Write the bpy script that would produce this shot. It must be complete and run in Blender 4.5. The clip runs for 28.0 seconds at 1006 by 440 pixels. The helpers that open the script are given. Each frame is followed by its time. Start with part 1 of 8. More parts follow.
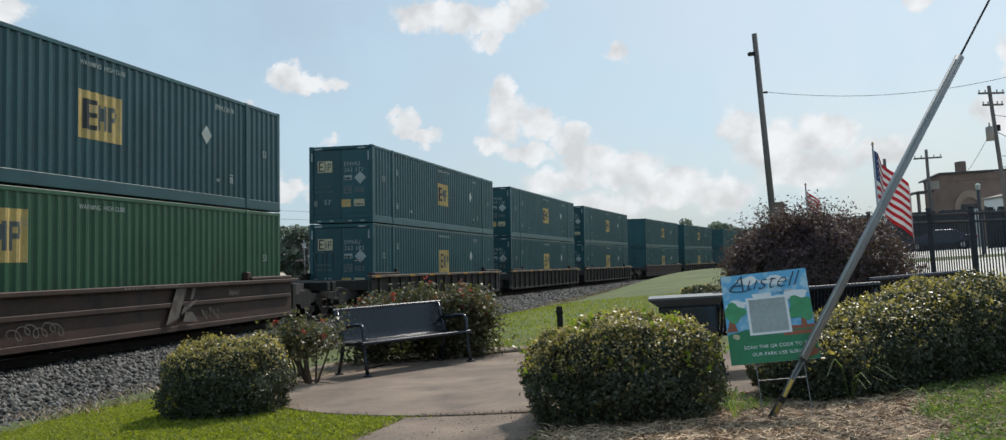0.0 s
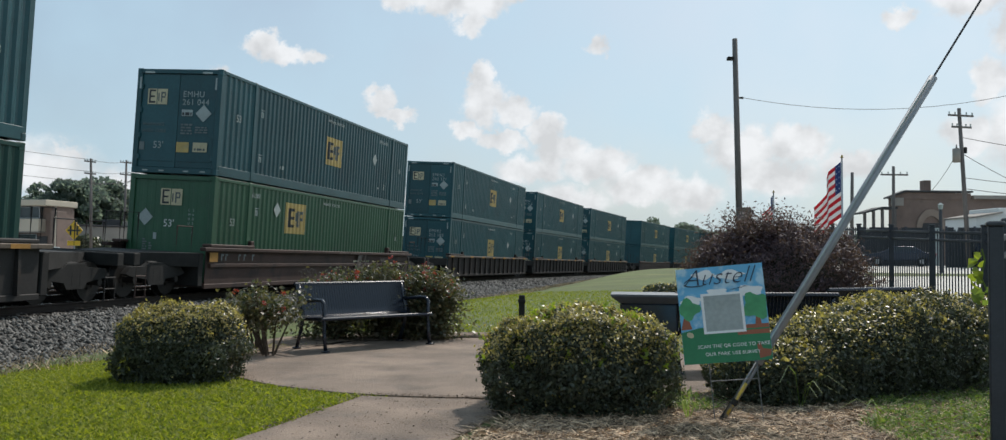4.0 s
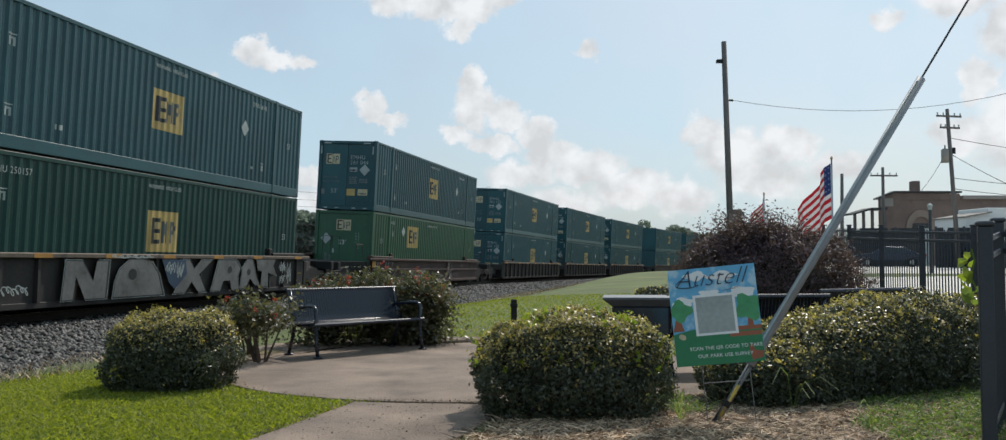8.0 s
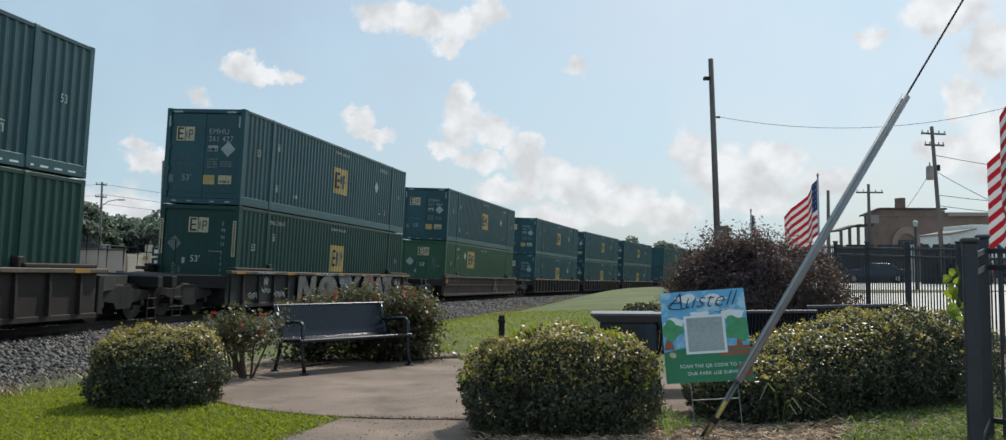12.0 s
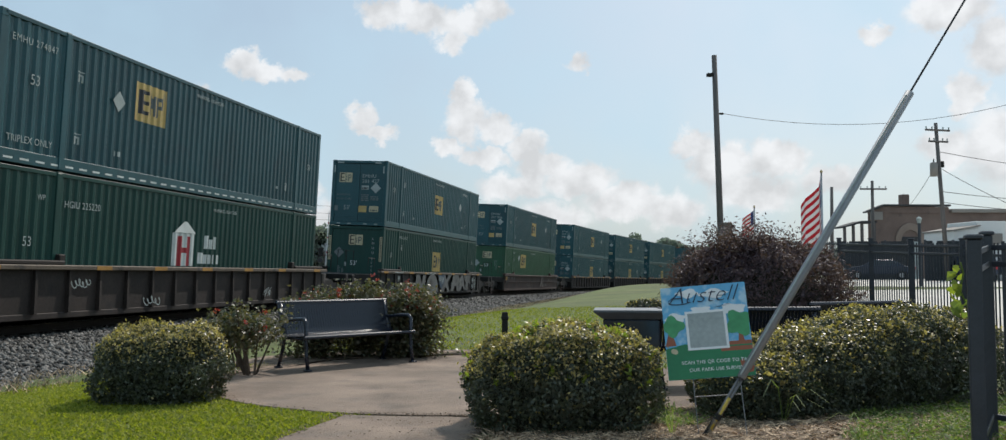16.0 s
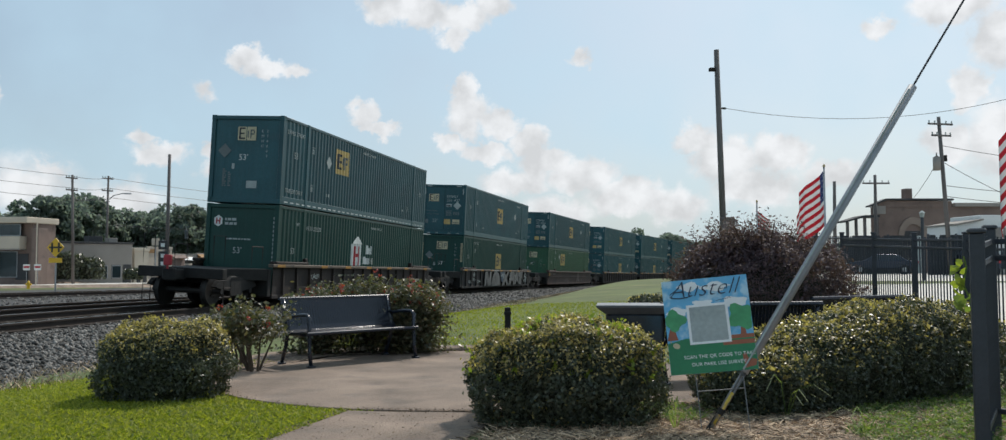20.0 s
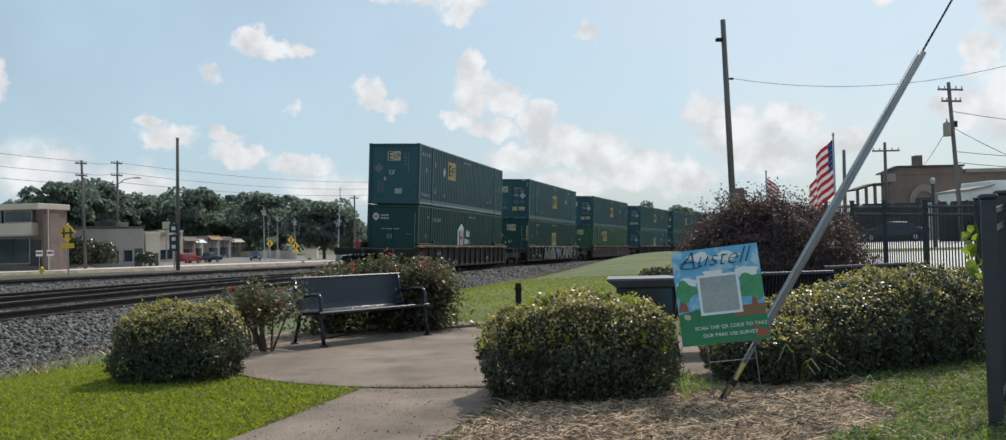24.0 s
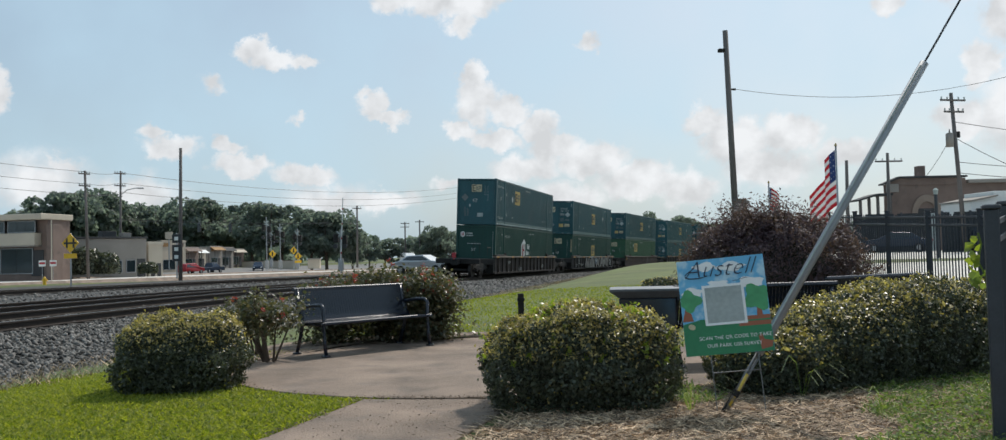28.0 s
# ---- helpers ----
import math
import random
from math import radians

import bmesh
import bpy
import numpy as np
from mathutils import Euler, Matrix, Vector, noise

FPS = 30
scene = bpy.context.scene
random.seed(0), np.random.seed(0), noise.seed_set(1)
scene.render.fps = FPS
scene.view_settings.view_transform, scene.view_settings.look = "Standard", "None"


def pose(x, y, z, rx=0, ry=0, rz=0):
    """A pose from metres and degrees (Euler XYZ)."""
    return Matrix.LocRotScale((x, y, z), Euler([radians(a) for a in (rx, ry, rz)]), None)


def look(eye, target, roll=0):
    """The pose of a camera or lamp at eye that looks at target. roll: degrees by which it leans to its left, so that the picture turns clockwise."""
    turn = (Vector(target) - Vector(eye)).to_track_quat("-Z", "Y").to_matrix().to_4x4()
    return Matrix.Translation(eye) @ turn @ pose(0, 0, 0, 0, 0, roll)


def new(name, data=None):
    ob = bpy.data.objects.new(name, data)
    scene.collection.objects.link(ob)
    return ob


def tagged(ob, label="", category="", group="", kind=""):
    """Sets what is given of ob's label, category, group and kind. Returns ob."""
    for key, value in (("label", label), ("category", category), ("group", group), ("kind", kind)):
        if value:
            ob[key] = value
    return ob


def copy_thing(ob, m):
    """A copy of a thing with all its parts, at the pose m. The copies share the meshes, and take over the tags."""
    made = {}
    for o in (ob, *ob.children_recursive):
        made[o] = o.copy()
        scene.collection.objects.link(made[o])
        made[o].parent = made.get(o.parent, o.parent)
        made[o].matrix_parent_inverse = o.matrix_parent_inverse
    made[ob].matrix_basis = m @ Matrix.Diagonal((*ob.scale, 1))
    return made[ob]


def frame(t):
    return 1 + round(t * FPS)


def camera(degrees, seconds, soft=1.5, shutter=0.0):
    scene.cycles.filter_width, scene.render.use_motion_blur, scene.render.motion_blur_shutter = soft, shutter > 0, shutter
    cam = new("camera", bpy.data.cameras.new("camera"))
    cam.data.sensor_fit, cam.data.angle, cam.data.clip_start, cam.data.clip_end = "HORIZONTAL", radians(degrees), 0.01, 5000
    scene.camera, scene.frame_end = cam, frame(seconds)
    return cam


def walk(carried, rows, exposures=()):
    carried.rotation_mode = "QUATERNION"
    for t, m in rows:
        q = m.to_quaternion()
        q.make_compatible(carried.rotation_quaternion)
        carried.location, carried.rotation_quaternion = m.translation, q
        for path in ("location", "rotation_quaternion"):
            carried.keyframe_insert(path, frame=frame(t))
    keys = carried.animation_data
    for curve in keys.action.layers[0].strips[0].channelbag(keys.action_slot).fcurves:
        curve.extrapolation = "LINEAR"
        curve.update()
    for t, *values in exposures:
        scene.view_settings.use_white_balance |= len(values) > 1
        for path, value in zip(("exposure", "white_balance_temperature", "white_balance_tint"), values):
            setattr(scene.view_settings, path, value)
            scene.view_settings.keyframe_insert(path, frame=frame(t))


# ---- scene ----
cam = camera(57.5, 28.0, 1.3)
# a phone held by hand on one spot: it only turns
walk(cam, [
    (0.0, pose(0, 0, 1.22, 93.127, 3.579, 0.070)),
    (0.1, pose(0, 0, 1.22, 93.692, 2.478, -0.320)),
    (0.2, pose(0, 0, 1.22, 95.268, 0.733, -0.425)),
    (0.3, pose(0, 0, 1.22, 95.097, 0.106, -0.672)),
    (0.4, pose(0, 0, 1.22, 95.016, -0.108, -0.836)),
    (0.5, pose(0, 0, 1.22, 94.909, -0.466, -1.023)),
    (0.6, pose(0, 0, 1.22, 94.703, -0.543, -1.072)),
    (0.8, pose(0, 0, 1.22, 94.095, -0.613, -1.370)),
    (1.0, pose(0, 0, 1.22, 93.716, -0.694, -1.514)),
    (1.5, pose(0, 0, 1.22, 92.751, -0.642, -1.818)),
    (2.0, pose(0, 0, 1.22, 92.656, -0.720, -1.895)),
    (2.5, pose(0, 0, 1.22, 92.460, -0.627, -1.952)),
    (3.0, pose(0, 0, 1.22, 92.307, -0.604, -2.054)),
    (3.5, pose(0, 0, 1.22, 92.170, -0.558, -2.045)),
    (5.5, pose(0, 0, 1.22, 92.515, 0.037, -2.438)),
    (6.0, pose(0, 0, 1.22, 92.463, 0.165, -2.528)),
    (6.5, pose(0, 0, 1.22, 92.551, 0.093, -2.580)),
    (7.0, pose(0, 0, 1.22, 92.618, 0.016, -2.603)),
    (7.5, pose(0, 0, 1.22, 92.556, 0.009, -2.598)),
    (8.0, pose(0, 0, 1.22, 92.489, 0.079, -2.592)),
    (8.5, pose(0, 0, 1.22, 92.452, -0.023, -2.613)),
    (9.0, pose(0, 0, 1.22, 92.496, 0.117, -2.674)),
    (9.5, pose(0, 0, 1.22, 92.668, 0.525, -3.399)),
    (10.0, pose(0, 0, 1.22, 92.849, 0.918, -3.760)),
    (10.5, pose(0, 0, 1.22, 92.941, 1.177, -3.982)),
    (11.0, pose(0, 0, 1.22, 93.155, 0.920, -3.936)),
    (11.5, pose(0, 0, 1.22, 93.452, 0.230, -3.475)),
    (12.0, pose(0, 0, 1.22, 93.473, -0.012, -3.353)),
    (12.5, pose(0, 0, 1.22, 93.449, -0.005, -3.287)),
    (14.5, pose(0, 0, 1.22, 93.484, -0.143, -3.160)),
    (15.0, pose(0, 0, 1.22, 93.404, -0.085, -3.177)),
    (15.5, pose(0, 0, 1.22, 93.314, -0.045, -3.166)),
    (16.0, pose(0, 0, 1.22, 93.272, 0.004, -3.155)),
    (16.5, pose(0, 0, 1.22, 93.327, 0.008, -3.123)),
    (17.0, pose(0, 0, 1.22, 93.380, -0.072, -3.121)),
    (17.5, pose(0, 0, 1.22, 93.298, -0.007, -3.093)),
    (18.0, pose(0, 0, 1.22, 93.252, 0.048, -3.053)),
    (18.5, pose(0, 0, 1.22, 93.225, 0.007, -3.037)),
    (19.0, pose(0, 0, 1.22, 93.090, 0.123, -3.016)),
    (19.5, pose(0, 0, 1.22, 92.996, 0.166, -2.996)),
    (20.0, pose(0, 0, 1.22, 92.992, 0.184, -2.992)),
    (20.5, pose(0, 0, 1.22, 92.902, 0.240, -3.005)),
    (21.0, pose(0, 0, 1.22, 92.792, 0.313, -2.930)),
    (21.5, pose(0, 0, 1.22, 92.569, 0.507, -2.789)),
    (23.5, pose(0, 0, 1.22, 91.640, 1.308, -2.416)),
    (24.0, pose(0, 0, 1.22, 91.502, 1.412, -2.385)),
    (24.5, pose(0, 0, 1.22, 91.323, 1.615, -2.267)),
    (25.0, pose(0, 0, 1.22, 91.265, 1.724, -2.189)),
    (25.5, pose(0, 0, 1.22, 91.734, 1.526, -2.210)),
    (26.0, pose(0, 0, 1.22, 91.937, 1.446, -2.242)),
    (26.5, pose(0, 0, 1.22, 92.048, 1.381, -2.252)),
    (27.0, pose(0, 0, 1.22, 92.101, 1.389, -2.243)),
    (27.5, pose(0, 0, 1.22, 92.172, 1.375, -2.202)),
    (28.0, pose(0, 0, 1.22, 92.156, 1.383, -2.229)),
], exposures=[(0.0, 0.0), (28.0, 0.0)])

# ---- world, sun, exposure ----
SUN_AZ, SUN_EL = radians(31), radians(47)     # to the right of straight ahead, above the horizon
world = bpy.data.worlds.new("world")
scene.world = world
world.use_nodes = True


def sky_clouds(tree):
    """A clear summer sky with cumulus puffs, drawn by direction (azimuth to the right and elevation, degrees)."""
    nt, L = tree.nodes, tree.links
    nt.clear()

    def math_node(op, a, b=None, clamp=False):
        n = nt.new("ShaderNodeMath")
        n.operation, n.use_clamp = op, clamp
        for i, v in enumerate((a, b)):
            if v is None:
                continue
            if isinstance(v, (int, float)):
                n.inputs[i].default_value = v
            else:
                L.new(v, n.inputs[i])
        return n.outputs[0]

    out = nt.new("ShaderNodeOutputWorld")
    bg = nt.new("ShaderNodeBackground")
    bg.inputs[1].default_value = 0.095
    sky = nt.new("ShaderNodeTexSky")
    sky.sky_type, sky.sun_disc = "NISHITA", False
    sky.sun_elevation, sky.sun_rotation = SUN_EL, SUN_AZ
    sky.air_density, sky.dust_density, sky.ozone_density = 1.0, 2.6, 1.2
    co = nt.new("ShaderNodeTexCoord")
    sep = nt.new("ShaderNodeSeparateXYZ")
    L.new(co.outputs["Generated"], sep.inputs[0])
    az = math_node("MULTIPLY", math_node("ARCTAN2", sep.outputs[0], sep.outputs[1]), 57.2958)
    el = math_node("MULTIPLY", math_node("ARCSINE", sep.outputs[2]), 57.2958)
    flat = nt.new("ShaderNodeCombineXYZ")
    L.new(az, flat.inputs[0]), L.new(el, flat.inputs[1])

    def wobble(scale, detail, amount, rough=0.6):
        n = nt.new("ShaderNodeTexNoise")
        n.inputs["Scale"].default_value, n.inputs["Detail"].default_value, n.inputs["Roughness"].default_value = scale, detail, rough
        L.new(flat.outputs[0], n.inputs["Vector"])
        sub = nt.new("ShaderNodeVectorMath")
        sub.operation = "SUBTRACT"
        sub.inputs[1].default_value = (0.5, 0.5, 0.5)
        L.new(n.outputs["Color"], sub.inputs[0])
        sc = nt.new("ShaderNodeVectorMath")
        sc.operation = "SCALE"
        sc.inputs["Scale"].default_value = amount
        L.new(sub.outputs[0], sc.inputs[0])
        return sc.outputs[0]

    bent = nt.new("ShaderNodeVectorMath")
    bent.operation = "ADD"
    L.new(flat.outputs[0], bent.inputs[0])
    L.new(wobble(0.6, 6, 2.6, 0.62), bent.inputs[1])
    # azimuth, elevation, half width, half height, density of each puff
    total = None
    for a, e, w, h, d in PUFFS:
        sub = nt.new("ShaderNodeVectorMath")
        sub.operation = "SUBTRACT"
        sub.inputs[1].default_value = (a, e, 0)
        L.new(bent.outputs[0], sub.inputs[0])
        mul = nt.new("ShaderNodeVectorMath")
        mul.operation = "MULTIPLY"
        mul.inputs[1].default_value = (1 / w, 1 / h, 0)
        L.new(sub.outputs[0], mul.inputs[0])
        ln = nt.new("ShaderNodeVectorMath")
        ln.operation = "LENGTH"
        L.new(mul.outputs[0], ln.inputs[0])
        v = math_node("MULTIPLY", math_node("SUBTRACT", 1.0, ln.outputs["Value"]), d)
        total = v if total is None else math_node("MAXIMUM", total, v)
    ramp = nt.new("ShaderNodeMapRange")
    ramp.interpolation_type = "SMOOTHSTEP"
    for k, v in (("From Min", 0.0), ("From Max", 0.42), ("To Min", 0.0), ("To Max", 1.0)):
        ramp.inputs[k].default_value = v
    L.new(total, ramp.inputs["Value"])
    # thin veil that thickens towards the horizon and towards the sun
    veil = nt.new("ShaderNodeTexNoise")
    veil.inputs["Scale"].default_value, veil.inputs["Detail"].default_value = 0.09, 4
    L.new(flat.outputs[0], veil.inputs["Vector"])
    shade = nt.new("ShaderNodeTexNoise")
    shade.inputs["Scale"].default_value, shade.inputs["Detail"].default_value = 0.5, 5
    L.new(flat.outputs[0], shade.inputs["Vector"])
    tone = nt.new("ShaderNodeMapRange")
    for k, v in (("From Min", 0.35), ("From Max", 0.62), ("To Min", CLOUD_LIGHT * 0.74), ("To Max", CLOUD_LIGHT)):
        tone.inputs[k].default_value = v
    L.new(shade.outputs["Fac"], tone.inputs["Value"])
    cloud = nt.new("ShaderNodeCombineColor")
    L.new(math_node("MULTIPLY", tone.outputs[0], 0.985), cloud.inputs[0])
    L.new(tone.outputs[0], cloud.inputs[1])
    L.new(math_node("MULTIPLY", tone.outputs[0], 1.02), cloud.inputs[2])
    haze = nt.new("ShaderNodeMix")
    haze.data_type = "RGBA"
    haze.inputs[7].default_value = (HAZE[0], HAZE[1], HAZE[2], 1)
    L.new(sky.outputs[0], haze.inputs[6])
    L.new(math_node("MULTIPLY", math_node("ADD", veil.outputs["Fac"], 0.15), HAZE[3], True), haze.inputs[0])
    mix = nt.new("ShaderNodeMix")
    mix.data_type = "RGBA"
    L.new(haze.outputs[2], mix.inputs[6])
    L.new(cloud.outputs[0], mix.inputs[7])
    L.new(math_node("MULTIPLY", ramp.outputs[0], 0.93), mix.inputs[0])
    L.new(mix.outputs[2], bg.inputs[0])
    L.new(bg.outputs[0], out.inputs[0])


CLOUD_LIGHT = 9.6
HAZE = (5.58, 7.8, 9.3, 0.9)
PUFFS = [
    (-2.2, 15.6, 2.6, 1.3, 1.0), (-4.6, 15.8, 1.8, 1.1, 1.0), (0.6, 15.4, 2.2, 1.2, 1.0), (-0.2, 14.2, 1.3, 1.0, 0.9), (2.4, 16.2, 1.6, 0.9, 0.8),
    (-11.6, 12.0, 2.2, 0.9, 1.0), (-12.8, 12.5, 1.4, 0.9, 1.0), (-9.8, 11.9, 1.2, 0.6, 0.8), (-15.0, 10.6, 1.0, 0.6, 0.5),
    (-5.7, 9.4, 1.3, 1.0, 1.0), (-4.8, 8.5, 1.5, 0.7, 1.0),
    (8.0, 12.9, 0.9, 0.7, 0.7),
    (0.7, 11.0, 1.0, 1.1, 1.0), (0.8, 9.4, 1.9, 1.6, 1.0), (2.9, 8.9, 1.7, 1.2, 1.0), (-0.3, 7.7, 1.3, 0.8, 1.0), (1.8, 7.2, 2.2, 0.9, 1.0),
    (4.8, 7.9, 1.6, 1.2, 1.0), (5.6, 6.6, 2.3, 1.3, 1.0), (8.0, 5.6, 2.8, 1.4, 0.9), (3.9, 5.4, 3.0, 1.2, 0.8), (10.8, 4.4, 3.2, 1.4, 0.9), (13.6, 3.8, 2.6, 1.4, 0.8), (6.5, 3.6, 3.5, 1.2, 0.6),
    (15.0, 7.8, 1.7, 1.3, 1.0), (16.8, 6.5, 2.7, 1.6, 1.0), (19.9, 6.7, 2.3, 1.5, 0.9), (18.4, 4.8, 3.6, 1.5, 0.8), (22.6, 5.4, 2.6, 1.1, 0.7),
    (25.4, 13.8, 1.2, 0.8, 0.8), (29.5, 14.6, 3.0, 1.4, 1.0), (31.6, 12.4, 1.8, 2.0, 0.9), (30.2, 9.8, 1.2, 1.4, 0.9), (29.2, 7.0, 1.8, 1.5, 0.8), (32, 7, 3, 3, 0.8),
    (-27.0, 9.6, 1.3, 1.6, 1.0), (-27.9, 12.8, 1.4, 1.9, 1.0), (-28.6, 16.0, 1.9, 1.6, 1.0), (-31, 11.5, 2.8, 3.5, 1.0),
    (-17.8, 6.7, 2.0, 1.0, 0.9), (-18.6, 7.7, 1.0, 0.6, 0.8), (-14.4, 6.9, 1.3, 0.7, 0.9), (-13.6, 5.8, 2.2, 0.9, 1.0), (-9.9, 5.2, 2.6, 0.9, 0.9),
    (-24.5, 4.6, 4.5, 2.2, 0.5), (-20.0, 3.8, 4.2, 1.8, 0.55), (-8.5, 3.6, 4.0, 1.6, 0.5), (-5.2, 3.6, 2.8, 0.9, 0.8), (-0.9, 4.6, 1.5, 0.6, 0.6), (-23.4, 5.6, 1.6, 0.8, 0.6), (-10.3, 8.4, 0.6, 0.45, 0.5),
    (52, 14, 7, 3, 0.9), (80, 22, 9, 4, 0.9), (-60, 16, 8, 3, 0.9), (-95, 12, 9, 3, 0.8), (-140, 24, 8, 4, 0.8), (150, 15, 9, 3, 0.8),
    # Unseen puffs, added out of view to brighten the fill light.
    (44, 8, 6, 2.5, 0.9), (66, 9, 8, 3, 0.9), (105, 12, 9, 3, 0.9), (128, 26, 8, 4, 0.9), (-45, 8, 6, 2.5, 0.9), (-78, 28, 8, 4, 0.8), (-118, 9, 9, 3, 0.9), (175, 28, 9, 4, 0.9), (-165, 10, 9, 3, 0.9), (30, 30, 5, 2.5, 0.8), (-20, 34, 6, 3, 0.8), (0, 48, 10, 4, 0.8), (120, 50, 14, 5, 0.8), (-120, 46, 12, 5, 0.8),
]
sky_clouds(world.node_tree)
sun_data = bpy.data.lights.new("sun", "SUN")
sun_data.energy, sun_data.angle, sun_data.color = 3.3, radians(0.6), (1.0, 0.945, 0.86)
sun = new("sun", sun_data)
sun.matrix_world = look((0, 0, 60), (-math.sin(SUN_AZ) * math.cos(SUN_EL), -math.cos(SUN_AZ) * math.cos(SUN_EL), 60 - math.sin(SUN_EL)))
scene.view_settings.exposure = 0.0

# ---- materials ----
def mat(name, color, rough=0.6, metal=0.0, vary=0.25, scale=3.0, fine=40.0, bump=0.0, second=None, patch=0.0, rnd=0.0, island=0.0,
        spec=0.5, trans=0.0, coord="Object", stretch=(1, 1, 1)):
    """A principled material: a base colour broken at two scales, with an optional second colour in patches and fine relief."""
    m = bpy.data.materials.new(name)
    m.use_nodes = True
    nt, L = m.node_tree.nodes, m.node_tree.links
    b = nt["Principled BSDF"]
    b.inputs["Roughness"].default_value, b.inputs["Metallic"].default_value = rough, metal
    b.inputs["Specular IOR Level"].default_value = spec
    b.inputs["Transmission Weight"].default_value = trans
    tc = nt.new("ShaderNodeTexCoord")
    mp = nt.new("ShaderNodeMapping")
    mp.inputs["Scale"].default_value = stretch
    L.new(tc.outputs[coord], mp.inputs[0])

    def noise_at(s, detail=4.0):
        n = nt.new("ShaderNodeTexNoise")
        n.inputs["Scale"].default_value, n.inputs["Detail"].default_value = s, detail
        L.new(mp.outputs[0], n.inputs["Vector"])
        return n.outputs["Fac"]

    big, small = noise_at(scale), noise_at(fine, 3)
    add = nt.new("ShaderNodeMath")
    add.operation = "MULTIPLY_ADD"
    L.new(small, add.inputs[0])
    add.inputs[1].default_value = 0.6
    L.new(big, add.inputs[2])
    last = add.outputs[0]
    mr = nt.new("ShaderNodeMapRange")
    for k, v in (("From Min", 0.5), ("From Max", 1.1), ("To Min", 1 - vary), ("To Max", 1 + vary)):
        mr.inputs[k].default_value = v
    L.new(last, mr.inputs["Value"])
    fac = mr.outputs[0]
    for amount, src in ((rnd, "obj"), (island, "island")):
        if amount:
            src_node = nt.new("ShaderNodeObjectInfo") if src == "obj" else nt.new("ShaderNodeNewGeometry")
            r = nt.new("ShaderNodeMapRange")
            r.inputs["To Min"].default_value, r.inputs["To Max"].default_value = 1 - amount, 1 + amount
            L.new(src_node.outputs["Random" if src == "obj" else "Random Per Island"], r.inputs["Value"])
            mu = nt.new("ShaderNodeMath")
            mu.operation = "MULTIPLY"
            L.new(fac, mu.inputs[0]), L.new(r.outputs[0], mu.inputs[1])
            fac = mu.outputs[0]
    col = nt.new("ShaderNodeRGB")
    col.outputs[0].default_value = (*color, 1)
    base = col.outputs[0]
    if second:
        ps = noise_at(scale * 1.7, 6)
        st = nt.new("ShaderNodeMapRange")
        for k, v in (("From Min", 0.62 - patch), ("From Max", 0.72 - patch), ("To Min", 0.0), ("To Max", 1.0)):
            st.inputs[k].default_value = v
        L.new(ps, st.inputs["Value"])
        mx = nt.new("ShaderNodeMix")
        mx.data_type = "RGBA"
        mx.inputs[7].default_value = (*second, 1)
        L.new(base, mx.inputs[6]), L.new(st.outputs[0], mx.inputs[0])
        base = mx.outputs[2]
    vm = nt.new("ShaderNodeVectorMath")
    vm.operation = "SCALE"
    L.new(base, vm.inputs[0]), L.new(fac, vm.inputs["Scale"])
    L.new(vm.outputs[0], b.inputs["Base Color"])
    if bump:
        bp = nt.new("ShaderNodeBump")
        bp.inputs["Strength"].default_value, bp.inputs["Distance"].default_value = bump, 0.02
        L.new(add.outputs[0], bp.inputs["Height"])
        L.new(bp.outputs[0], b.inputs["Normal"])
    return m


def leaf_mat(name, color, second, rough=0.45, trans=0.3, through_tint=(1.5, 1.6, 0.7)):
    """Leaves: each one its own shade between two colours, with light shining through."""
    m = bpy.data.materials.new(name)
    m.use_nodes = True
    nt, L = m.node_tree.nodes, m.node_tree.links
    b = nt["Principled BSDF"]
    b.inputs["Roughness"].default_value = rough
    g = nt.new("ShaderNodeNewGeometry")
    mx = nt.new("ShaderNodeMix")
    mx.data_type = "RGBA"
    mx.inputs[6].default_value, mx.inputs[7].default_value = (*color, 1), (*second, 1)
    L.new(g.outputs["Random Per Island"], mx.inputs[0])
    L.new(mx.outputs[2], b.inputs["Base Color"])
    tr = nt.new("ShaderNodeBsdfTranslucent")
    gain = nt.new("ShaderNodeVectorMath")
    gain.operation = "MULTIPLY"
    gain.inputs[1].default_value = through_tint
    L.new(mx.outputs[2], gain.inputs[0]), L.new(gain.outputs[0], tr.inputs[0])
    ms = nt.new("ShaderNodeMixShader")
    ms.inputs[0].default_value = trans
    L.new(b.outputs[0], ms.inputs[1]), L.new(tr.outputs[0], ms.inputs[2])
    L.new(ms.outputs[0], nt["Material Output"].inputs[0])
    return m


def glass_mat(name, color=(0.02, 0.03, 0.035), rough=0.06):
    return mat(name, color, rough, 0.0, 0.1, 2, 20, spec=0.8)


M_GREEN = mat("container_green", (0.016, 0.074, 0.088), 0.38, 0, 0.25, 0.7, 14, second=(0.022, 0.068, 0.082), patch=0.02, rnd=0.15, bump=0.04, spec=0.4)
M_GREEN_NEW = mat("container_bright_green", (0.020, 0.082, 0.040), 0.4, 0, 0.2, 0.7, 14, second=(0.024, 0.070, 0.040), patch=0.0, rnd=0.06, bump=0.04)
M_DARKGREEN = mat("container_forest_green", (0.009, 0.050, 0.041), 0.42, 0, 0.2, 0.7, 14, bump=0.04, spec=0.32)
M_GOLD = mat("gold_paint", (0.50, 0.35, 0.12), 0.55, 0, 0.22, 2, 20, second=(0.42, 0.32, 0.16), patch=0.05)
M_CREAM = mat("cream_decal", (0.52, 0.45, 0.29), 0.5, 0, 0.2, 2, 20)
M_BLACKP = mat("black_paint", (0.012, 0.014, 0.018), 0.4, 0, 0.2, 2, 20)
